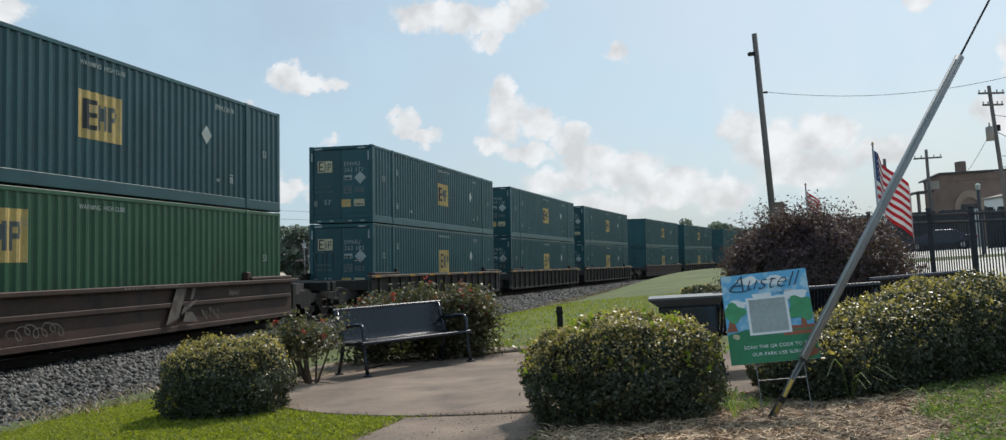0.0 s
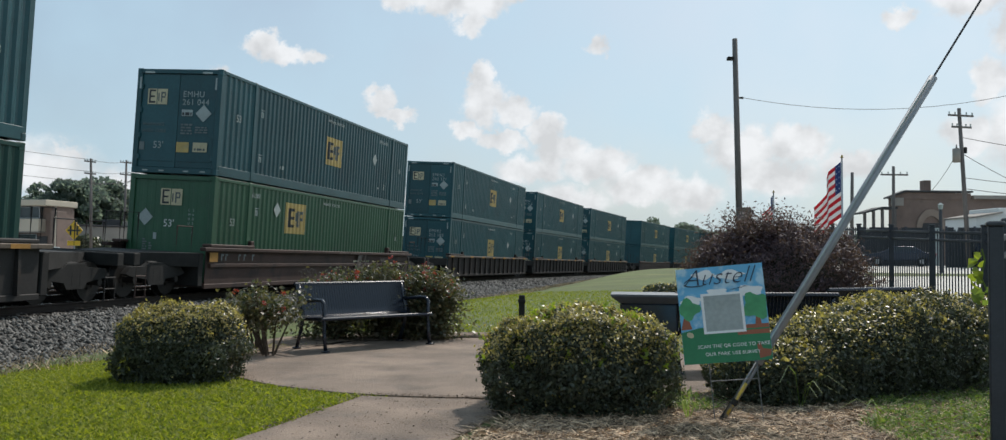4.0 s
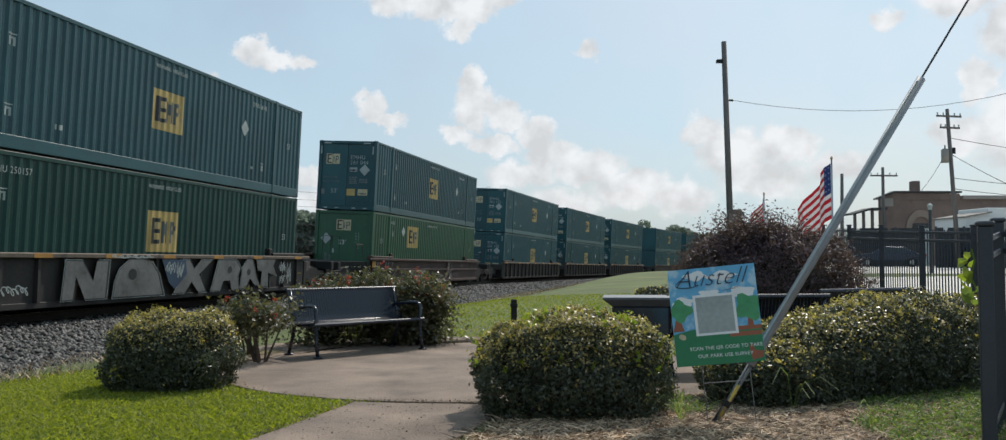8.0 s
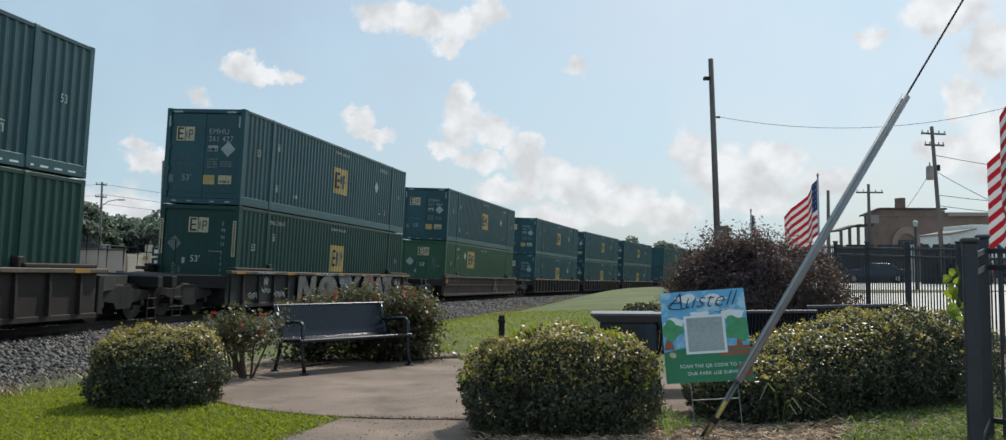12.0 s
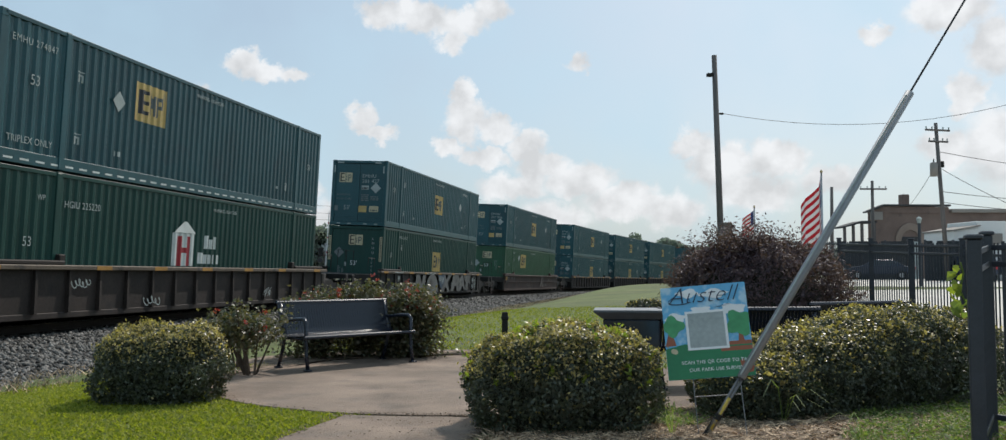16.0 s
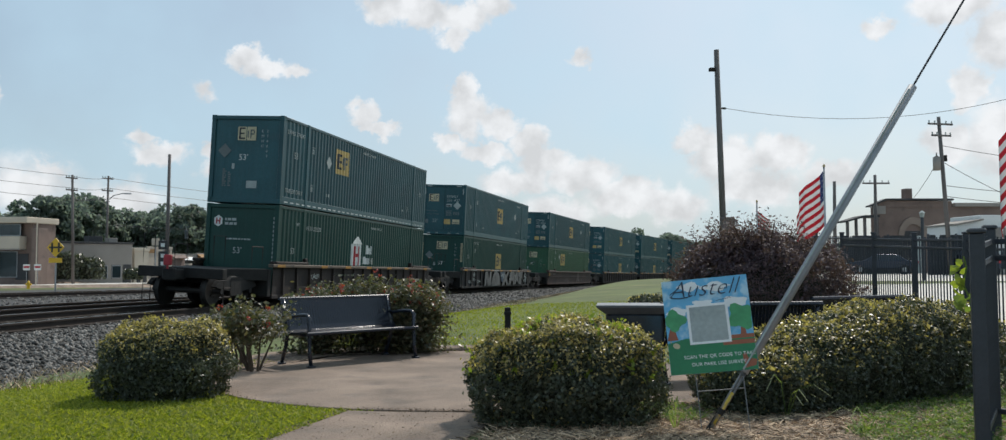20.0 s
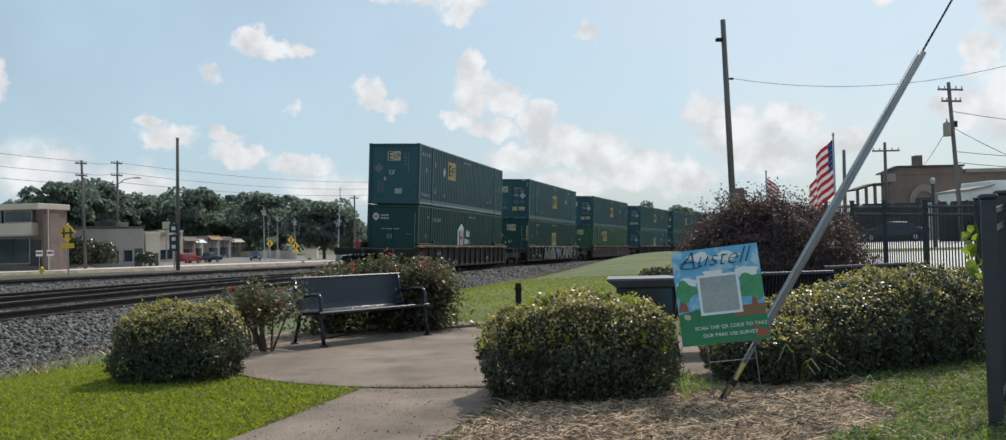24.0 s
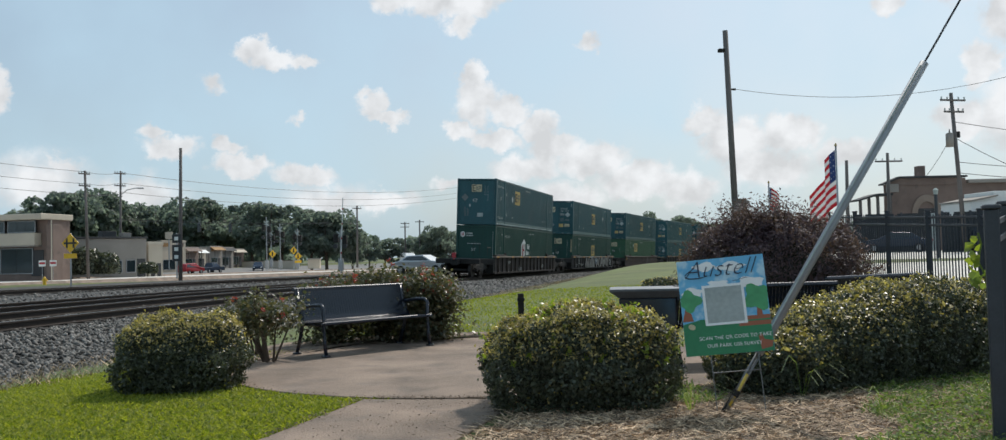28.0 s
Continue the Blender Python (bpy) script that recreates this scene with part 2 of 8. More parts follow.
M_NAVY = mat("slate_paint", (0.085, 0.10, 0.10), 0.45, 0, 0.3, 2, 20)
M_WHITEP = mat("white_paint", (0.62, 0.64, 0.62), 0.5, 0, 0.15, 3, 30)
M_GREYP = mat("faded_white_paint", (0.34, 0.38, 0.37), 0.55, 0, 0.25, 3, 30)
M_FADED = mat("weathered_decal", (0.14, 0.165, 0.165), 0.6, 0, 0.3, 3, 30)
M_REDP = mat("red_paint", (0.34, 0.02, 0.03), 0.5, 0, 0.15, 3, 30)
M_CARORANGE = mat("rusty_orange_steel", (0.027, 0.019, 0.016), 0.78, 0.1, 0.5, 1.1, 18, second=(0.018, 0.014, 0.013), patch=0.06, rnd=0.18, bump=0.12)
M_CARBROWN = mat("brown_steel", (0.050, 0.026, 0.020), 0.72, 0.1, 0.45, 0.8, 18, second=(0.026, 0.016, 0.014), patch=0.07, bump=0.1)
M_CARGREY = mat("sooty_grey_steel", (0.024, 0.021, 0.020), 0.75, 0.1, 0.4, 1.0, 18, second=(0.042, 0.026, 0.019), patch=0.0, bump=0.1)
M_SOOT = mat("sooty_iron", (0.018, 0.017, 0.016), 0.85, 0.2, 0.5, 3, 30, bump=0.15)
M_WHEEL = mat("wheel_steel", (0.030, 0.027, 0.025), 0.6, 0.5, 0.4, 4, 40)
M_SILL = mat("worn_tan_steel", (0.11, 0.082, 0.06), 0.7, 0, 0.4, 2, 20, second=(0.055, 0.043, 0.036), patch=0.05)
M_PATCH = mat("orange_patch_paint", (0.34, 0.17, 0.035), 0.7, 0, 0.35, 3, 20)
M_GRAF = mat("silver_spray_paint", (0.125, 0.125, 0.122), 0.55, 0, 0.4, 1.2, 12, second=(0.085, 0.078, 0.07), patch=0.03)
M_GRAFOLD = mat("worn_spray_paint", (0.115, 0.095, 0.082), 0.7, 0, 0.4, 1.5, 12, second=(0.06, 0.04, 0.033), patch=0.08)
M_GRAFBLUE = mat("blue_spray_paint", (0.018, 0.045, 0.085), 0.5, 0, 0.3, 1.2, 12)
M_RAIL = mat("rail_side_rust", (0.030, 0.022, 0.018), 0.75, 0.4, 0.3, 3, 40, bump=0.08)
M_RAILTOP = mat("polished_rail_head", (0.55, 0.55, 0.55), 0.22, 1.0, 0.1, 3, 40)
M_TIE = mat("creosoted_timber", (0.030, 0.026, 0.023), 0.9, 0, 0.4, 4, 30, bump=0.4, rnd=0.3, stretch=(1, 6, 1))
M_STONE = mat("granite_ballast", (0.128, 0.12, 0.11), 0.9, 0, 0.3, 12, 60, island=0.9, bump=0.2)
M_BALLAST = mat("ballast_bed", (0.05, 0.047, 0.044), 0.95, 0, 0.5, 5, 16, bump=1.0, second=(0.028, 0.026, 0.025), patch=0.06)
M_GRASS = mat("mown_lawn", (0.075, 0.098, 0.018), 0.9, 0, 0.4, 0.35, 22, bump=0.8, second=(0.11, 0.12, 0.03), patch=0.06)
M_MULCH = mat("pine_straw_litter", (0.225, 0.163, 0.118), 0.95, 0, 0.6, 5.5, 55, bump=1.0, second=(0.06, 0.046, 0.036), patch=0.12)
M_STRAW = mat("dry_straw", (0.43, 0.315, 0.21), 0.85, 0, 0.4, 3, 40, island=0.9)
M_CONCRETE = mat("aggregate_concrete", (0.215, 0.160, 0.122), 0.9, 0, 0.5, 1.3, 60, bump=1.0, second=(0.178, 0.136, 0.107), patch=0.08)
M_ASPHALT = mat("asphalt", (0.17, 0.165, 0.16), 0.9, 0, 0.25, 0.4, 30, bump=0.2)
M_PAVE = mat("pale_pavement", (0.58, 0.55, 0.50), 0.9, 0, 0.15, 0.4, 30, bump=0.15)
M_BENCH = mat("black_powder_coat", (0.010, 0.014, 0.025), 0.24, 0.0, 0.2, 4, 60, spec=0.6)
M_GRANITE = mat("polished_dark_granite", (0.032, 0.038, 0.05), 0.14, 0, 0.3, 6, 90, spec=0.6)
# Lighter copy of the granite: the top's sunlit sheen is partly base colour.
M_SLAB = mat("sunlit_granite_top", (0.085, 0.09, 0.10), 0.42, 0, 0.25, 6, 90, spec=0.8)
M_LITTER = mat("dry_leaf_litter", (0.12, 0.082, 0.055), 0.9, 0, 0.3, 6, 60, island=0.8)
M_POST = mat("black_fence_paint", (0.034, 0.039, 0.05), 0.4, 0, 0.25, 4, 60, spec=0.5)
M_SCREEN = mat("added_dark_boards", (0.035, 0.04, 0.045), 0.8, 0, 0.3, 1.5, 25, rnd=0.2)
M_TIMBER = mat("weathered_pole_timber", (0.13, 0.115, 0.108), 0.9, 0, 0.35, 3, 30, bump=0.4, stretch=(1, 1, 0.1))
M_PVC = mat("grey_white_plastic", (0.29, 0.30, 0.32), 0.5, 0, 0.15, 3, 30)
M_YELLOWP = mat("worn_yellow_plastic", (0.55, 0.38, 0.05), 0.6, 0, 0.35, 9, 40, second=(0.24, 0.21, 0.17), patch=0.13)
M_WIRE = mat("galvanised_wire", (0.20, 0.20, 0.20), 0.45, 0.8, 0.2, 6, 60)
M_CABLE = mat("black_cable", (0.02, 0.02, 0.022), 0.6, 0, 0.2, 6, 60)
M_BARK = mat("bark", (0.085, 0.06, 0.042), 0.95, 0, 0.4, 6, 40, bump=0.6)
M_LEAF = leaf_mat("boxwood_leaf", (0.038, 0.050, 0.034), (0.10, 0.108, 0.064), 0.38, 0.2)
# Young leaves, brightened in colour for the sun on the shrub tops.
M_LEAFTIP = leaf_mat("sunlit_young_leaf", (0.20, 0.17, 0.055), (0.52, 0.41, 0.19), 0.4, 0.4)
M_LEAFROSE = leaf_mat("rose_leaf", (0.05, 0.068, 0.036), (0.17, 0.14, 0.09), 0.38)
M_ROSE = leaf_mat("red_rose_petal", (0.30, 0.02, 0.03), (0.42, 0.10, 0.08), 0.5, 0.3)
M_MAPLE = leaf_mat("burgundy_leaf", (0.055, 0.040, 0.055), (0.14, 0.083, 0.098), 0.6, 0.3)
# Far foliage: aerial haze is mixed into this pale, bluish base colour.
M_TREE = leaf_mat("hazed_tree_leaf", (0.12, 0.148, 0.135), (0.19, 0.215, 0.185), 0.6, 0.62, (1.25, 1.4, 1.15))
M_BLADE = leaf_mat("grass_blade", (0.10, 0.145, 0.012), (0.34, 0.34, 0.05), 0.75, 0.45)
M_WEED = leaf_mat("weed_leaf", (0.055, 0.112, 0.034), (0.24, 0.30, 0.095), 0.7, 0.42)
M_VINE = leaf_mat("lime_leaf", (0.14, 0.21, 0.03), (0.30, 0.34, 0.06), 0.4, 0.5)
# Matt dark core: the shade inside the foliage is put into its colour.
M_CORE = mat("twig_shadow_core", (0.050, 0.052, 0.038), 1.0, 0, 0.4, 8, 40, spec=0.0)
M_BRICK = mat("red_brown_brick", (0.175, 0.125, 0.105), 0.9, 0, 0.25, 0.8, 25, second=(0.14, 0.105, 0.09), patch=0.05, bump=0.2)
M_TAN = mat("tan_stucco", (0.50, 0.42, 0.33), 0.9, 0, 0.12, 0.5, 20)
M_CREAMWALL = mat("cream_panel", (0.47, 0.41, 0.33), 0.85, 0, 0.12, 0.5, 20)
M_ARCH = mat("pale_brick", (0.24, 0.185, 0.15), 0.9, 0, 0.2, 0.8, 25)
M_GREYWALL = mat("grey_stucco", (0.26, 0.235, 0.21), 0.9, 0, 0.15, 0.5, 20)
M_ROOFDARK = mat("dark_roof_felt", (0.05, 0.05, 0.052), 0.9, 0, 0.2, 0.5, 20)
M_WHITEWALL = mat("white_wall", (0.72, 0.72, 0.70), 0.8, 0, 0.08, 0.5, 20)
M_GLASS = glass_mat("window_glass")
M_AWNING = mat("faded_orange_cloth", (0.30, 0.17, 0.07), 0.85, 0, 0.2, 1, 20)
M_SIGNYEL = mat("yellow_sign", (0.80, 0.46, 0.02), 0.45, 0, 0.06, 2, 20)
M_CARRED = mat("red_car_paint", (0.32, 0.02, 0.025), 0.25, 0.2, 0.05, 2, 20)
M_CARSILVER = mat("silver_car_paint", (0.45, 0.47, 0.49), 0.28, 0.5, 0.05, 2, 20)
M_CARBLUE = mat("dark_blue_car_paint", (0.03, 0.045, 0.075), 0.25, 0.3, 0.05, 2, 20)
M_CARWHITE = mat("white_car_paint", (0.75, 0.75, 0.74), 0.3, 0, 0.05, 2, 20)
M_TYRE = mat("tyre_rubber", (0.02, 0.02, 0.02), 0.9, 0, 0.2, 5, 40)
M_SKYBLUE = mat("printed_sky_blue", (0.13, 0.42, 0.66), 0.45, 0, 0.10, 5, 30, second=(0.42, 0.62, 0.74), patch=0.09)
M_PRGREEN = mat("printed_green", (0.02, 0.19, 0.075), 0.45, 0, 0.12, 4, 30)
M_PRGREEN2 = mat("printed_light_green", (0.06, 0.30, 0.12), 0.45, 0, 0.2, 9, 30)
M_PRBROWN = mat("printed_brick_red", (0.30, 0.09, 0.04), 0.45, 0, 0.12, 4, 30)
M_PRWHITE = mat("printed_white", (0.80, 0.81, 0.80), 0.45, 0, 0.05, 5, 30)
M_PRNAVY = mat("printed_navy", (0.02, 0.035, 0.07), 0.45, 0, 0.05, 5, 30)
M_FLAGRED = leaf_mat("flag_red", (0.34, 0.012, 0.022), (0.34, 0.012, 0.022), 0.7, 0.5, (1.1, 1.0, 1.0))
M_FLAGWHITE = leaf_mat("flag_white", (0.62, 0.62, 0.62), (0.62, 0.62, 0.62), 0.7, 0.45, (1.0, 1.0, 1.0))
M_FLAGBLUE = leaf_mat("flag_blue", (0.02, 0.04, 0.12), (0.02, 0.04, 0.12), 0.7, 0.4, (1.0, 1.0, 1.2))
M_ALU = mat("dull_aluminium", (0.35, 0.36, 0.37), 0.4, 0.8, 0.15, 5, 40)

# ---- mesh tools ----
class Shape:
    """Collects vertices and faces of one part, then links it as one mesh object."""

    def __init__(self):
        self.v, self.f = [], []

    def add(self, verts, faces):
        n = len(self.v)
        self.v += [tuple(p) for p in verts]
        self.f += [tuple(n + i for i in q) for q in faces]
        return self

    def box(self, x0, x1, y0, y1, z0, z1, ch=0.0, m=None):
        """A box, with chamfered upright and lying edges if ch is given."""
        if ch:
            c = ch
            ring = lambda a0, a1, b0, b1, z: [(a0 + c, b0, z), (a1 - c, b0, z), (a1, b0 + c, z), (a1, b1 - c, z), (a1 - c, b1, z), (a0 + c, b1, z), (a0, b1 - c, z), (a0, b0 + c, z)]
            vs = ring(x0 + c, x1 - c, y0 + c, y1 - c, z0) + ring(x0, x1, y0, y1, z0 + c) + ring(x0, x1, y0, y1, z1 - c) + ring(x0 + c, x1 - c, y0 + c, y1 - c, z1)
            fs = [tuple(range(7, -1, -1)), tuple(range(24, 32))]
            for k in range(3):
                fs += [(k * 8 + i, k * 8 + (i + 1) % 8, k * 8 + 8 + (i + 1) % 8, k * 8 + 8 + i) for i in range(8)]
        else:
            vs = [(x, y, z) for z in (z0, z1) for y in (y0, y1) for x in (x0, x1)]
            fs = [(0, 2, 3, 1), (4, 5, 7, 6), (0, 1, 5, 4), (2, 6, 7, 3), (0, 4, 6, 2), (1, 3, 7, 5)]
        if m is not None:
            vs = [m @ Vector(p) for p in vs]
        return self.add(vs, fs)

    def tube(self, p0, p1, r0, r1=None, n=8, caps=True):
        p0, p1 = Vector(p0), Vector(p1)
        r1 = r0 if r1 is None else r1
        d = (p1 - p0).normalized()
        a = d.orthogonal().normalized()
        b = d.cross(a)
        vs = []
        for p, r in ((p0, r0), (p1, r1)):
            vs += [p + (a * math.cos(6.28319 * i / n) + b * math.sin(6.28319 * i / n)) * r for i in range(n)]
        fs = [(i, (i + 1) % n, n + (i + 1) % n, n + i) for i in range(n)]
        if caps:
            fs += [tuple(range(n - 1, -1, -1)), tuple(range(n, 2 * n))]
        return self.add(vs, fs)

    def line(self, pts, r, n=6):
        """One continuous tube along the points."""
        pts = [Vector(p) for p in pts]
        d = (pts[-1] - pts[0]).normalized()
        side = (Vector((1, 0, 0)) if abs(d.x) < 0.8 else Vector((0, 1, 0))).cross(d).normalized()
        vs, fs, m = [], [], len(pts)
        for i, p in enumerate(pts):
            t = (pts[min(i + 1, m - 1)] - pts[max(i - 1, 0)]).normalized()
            a = (side - t * side.dot(t)).normalized()
            b = t.cross(a)
            vs += [p + (a * math.cos(6.28319 * k / n) + b * math.sin(6.28319 * k / n)) * r for k in range(n)]
        for i in range(m - 1):
            fs += [(i * n + k, i * n + (k + 1) % n, (i + 1) * n + (k + 1) % n, (i + 1) * n + k) for k in range(n)]
        fs += [tuple(range(n - 1, -1, -1)), tuple(range((m - 1) * n, m * n))]
        return self.add(vs, fs)

    def prism(self, poly, axis, a0, a1):
        """A polygon in the two other axes, drawn out along one axis."""
        def place(p, a):
            return {"x": (a, p[0], p[1]), "y": (p[0], a, p[1]), "z": (p[0], p[1], a)}[axis]
        n = len(poly)
        vs = [place(p, a0) for p in poly] + [place(p, a1) for p in poly]
        fs = [(i, (i + 1) % n, n + (i + 1) % n, n + i) for i in range(n)] + [tuple(range(n - 1, -1, -1)), tuple(range(n, 2 * n))]
        return self.add(vs, fs)

    def mesh(self, name, material, smooth=False, fix=True):
        me = bpy.data.meshes.new(name)
        me.from_pydata([tuple(p) for p in self.v], [], self.f)
        if fix and len(self.f) < 6000:
            bm = bmesh.new()
            bm.from_mesh(me)
            bmesh.ops.recalc_face_normals(bm, faces=bm.faces)
            bm.to_mesh(me)
            bm.free()
        me.materials.append(material)
        if smooth:
            me.polygons.foreach_set("use_smooth", [True] * len(me.polygons))
        me.update()
        return me


def part(name, shape, material, parent=None, label="", smooth=False, m=None):
    """Links a shape (or a ready mesh) as one mesh object, under a thing or part."""
    me = shape if isinstance(shape, bpy.types.Mesh) else shape.mesh(name, material, smooth)
    ob = new(name, me)
    if parent is not None:
        ob.parent = parent
    if m is not None:
        ob.matrix_basis = m
    return tagged(ob, label)


def thing(name, label, category, m=None, group="", kind=""):
    ob = new(name)
    ob.empty_display_size = 0.2
    if m is not None:
        ob.matrix_basis = m
    return tagged(ob, label, category, group, kind)


FONT_MESHES = {}


def letters(text, size, material, spacing=1.0, shear=0.0, thin=0.0):
    """A flat mesh of the words, lying in xy, its lower left corner at the origin."""
    key = (text, size, material.name, spacing, thin)
    if key not in FONT_MESHES:
        cu = bpy.data.curves.new("words", "FONT")
        cu.body, cu.size, cu.space_character, cu.extrude, cu.resolution_u, cu.shear = text, size, spacing, 0.0015, 3, shear
        cu.offset = -thin
        ob = bpy.data.objects.new("words", cu)
        scene.collection.objects.link(ob)
        me = bpy.data.meshes.new_from_object(ob.evaluated_get(bpy.context.evaluated_depsgraph_get()))
        bpy.data.objects.remove(ob)
        me.materials.clear()
        me.materials.append(material)
        FONT_MESHES[key] = me
    return FONT_MESHES[key]


# ---- the railway line: a long curve to the right, canted ----
KNOT_S = [-40, 30, 70, 110, 200]
KNOT_K = [-3.242, -1.746, -2.131, -1.602, -1.606]
LINE_S = np.arange(-140, 420, 0.5)
_h = np.cumsum(np.interp(LINE_S, KNOT_S, KNOT_K) / 1000) * 0.5
LINE_H = radians(-12.632) + _h - _h[280]
_x, _y = np.cumsum(-np.sin(LINE_H)) * 0.5, np.cumsum(np.cos(LINE_H)) * 0.5
LINE_X, LINE_Y = _x - _x[280] - 9.30, _y - _y[280] + 21.0
CANT = radians(2.78)
FLOOR_UP = 0.30            # the container floor over the rail heads


def line_at(s, off=0.0):
    """x, y and heading of the line at s, moved off metres to its right."""
    x, y, h = np.interp(s, LINE_S, LINE_X), np.interp(s, LINE_S, LINE_Y), np.interp(s, LINE_S, LINE_H)
    return x + off * math.cos(h), y + off * math.sin(h), h


def rail_z(s):
    return 0.171 - 0.0094 * 4 * math.log(1 + math.exp((s - 10) / 4)) if s < 200 else 0.171 - 0.0094 * (s - 10)


def line_pose(s, length=16.15, up=FLOOR_UP):
    """The pose of a thing that stands over the line from s to s + length; its y runs along the line."""
    a, b = line_at(s), line_at(s + length)
    z0, z1 = rail_z(s), rail_z(s + length)
    f = Vector((b[0] - a[0], b[1] - a[1], z1 - z0)).normalized()
    flat = Vector((f.y, -f.x, 0)).normalized()
    r = (flat * math.cos(CANT) - Vector((0, 0, 1)) * math.sin(CANT)).normalized()
    u = r.cross(f)
    m = Matrix((r, f, u)).transposed().to_4x4()
    m.translation = Vector((a[0], a[1], z0)) + u * up
    return m


# ---- ground ----
def smooth01(v):
    v = min(max(v, 0.0), 1.0)
    return v * v * (3 - 2 * v)


def off_line(x, y):
    """How far (x, y) lies to the right of the line, and where along it."""
    d = (LINE_X - x) ** 2 + (LINE_Y - y) ** 2
    i = int(np.argmin(d))
    h = LINE_H[i]
    return (x - LINE_X[i]) * math.cos(h) + (y - LINE_Y[i]) * math.sin(h), LINE_S[i]


def ground_z(x, y):
    r, s = off_line(x, y)
    z = 0.0
    near = math.hypot(x, y)
    tz = rail_z(s)
    # the line lies in a shallow trough of ballast; the lawn rises gently beyond it
    drop = (tz - 0.171) * smooth01((s - 20) / 30)
    if r > 2.1:
        r -= 2.0 * smooth01(s / 15) * min((r - 2.1) / 3.1, 1.0)
    if r > 0:
        z += (-0.62 + drop) * (1 - smooth01((r - 2.5) / 2.6)) + (-0.30 + 0.6 * drop) * smooth01((r - 2.5) / 2.6) * (1 - smooth01((r - 5.0) / 3.5))
        z += HILL * smooth01((y - 13) / 36) * smooth01((r - 4.2) / 6.0)
        z += (tz - 0.171) * smooth01((y - 46) / 45) * smooth01((r - 5.0) / 3.5)
        if x > 2:
            z += 0.14 * smooth01((x - 3) / 8) * smooth01((y - 5) / 10)
    else:
        z += (-0.62 + drop) * smooth01((r + 26.5) / 3) + (0.1 + drop * smooth01((110 + r) / 40)) * (1 - smooth01((r + 26.5) / 3))
    if near > 260:
        z -= 0.6 * smooth01((near - 260) / 300)
    return z


HILL = 0.42


def build_ground():
    def axis(far, step_near, near):
        a, v, st = [0.0], 0.0, step_near
        while v < far:
            st = step_near if v < near else st * 1.16
            v += st
            a.append(v)
        return a
    px = axis(1400, 0.6, 30)
    xs = sorted([-v for v in px[1:]] + px)
    py = axis(1500, 0.6, 60)
    ys = sorted([-v for v in axis(60, 1.5, 6)[1:]] + py)
    vs = [(x, y, ground_z(x, y)) for y in ys for x in xs]
    w = len(xs)
    fs = [(j * w + i, j * w + i + 1, (j + 1) * w + i + 1, (j + 1) * w + i) for j in range(len(ys) - 1) for i in range(w - 1)]
    me = bpy.data.meshes.new("ground")
    me.from_pydata(vs, [], fs)
    me.materials.append(M_GRASS)
    me.polygons.foreach_set("use_smooth", [True] * len(me.polygons))
    return tagged(new("ground", me), "mown green grass with lighter dry patches", "lawn", kind="structure")


def strip(name, material, s0, s1, offs, zs, label, category, step=1.0, lift=0.0, kind="structure"):
    """A sheet along the line, from s0 to s1: cross-section by offsets to the right and heights over the rail heads."""
    vs, fs = [], []
    ss = np.arange(s0, s1 + 0.01, step)
    for s in ss:
        for o, z in zip(offs, zs):
            x, y, h = line_at(s, widened(o, s))
            vs.append((x, y, rail_z(s) + z + lift))
    n = len(offs)
    fs = [(j * n + i, j * n + i + 1, (j + 1) * n + i + 1, (j + 1) * n + i) for j in range(len(ss) - 1) for i in range(n - 1)]
    sh = Shape()
    sh.v, sh.f = vs, fs
    return tagged(part(name, sh, material, smooth=True), label, category, kind=kind)


def widened(o, s):
    """The ballast spreads wider towards the curve."""
    return o + 2.0 * smooth01(s / 15) * min((o - 2.1) / 3.1, 1.0) if o > 2.1 else o


build_ground()
CROSS = math.tan(CANT)
strip("ballast_bed", M_BALLAST, -60, 300, [-26, -23, -20, -17, -15.2, -8, -6.6, -2.2, -1.5, 0, 1.5, 2.1, 3.8, 5.2],
      [-0.02, -0.14, -0.2, -0.2, -0.26, -0.26, -0.2, -0.2, -0.17 + 1.5 * CROSS * .5, -0.2, -0.2 - 1.5 * CROSS, -0.24 - 2 * CROSS * .7, -0.44, -0.52],
      "grey crushed-stone ballast under the railway tracks", "ballast")

TRACKS = (0.0, -4.3, -17.6)


def rail_profile():
    return [(-0.07, -0.172), (0.07, -0.172), (0.07, -0.158), (0.012, -0.145), (0.010, -0.05), (0.036, -0.04), (0.036, -0.008), (0.03, 0), (-0.03, 0), (-0.036, -0.008), (-0.036, -0.04), (-0.010, -0.05), (-0.012, -0.145), (-0.07, -0.158)]


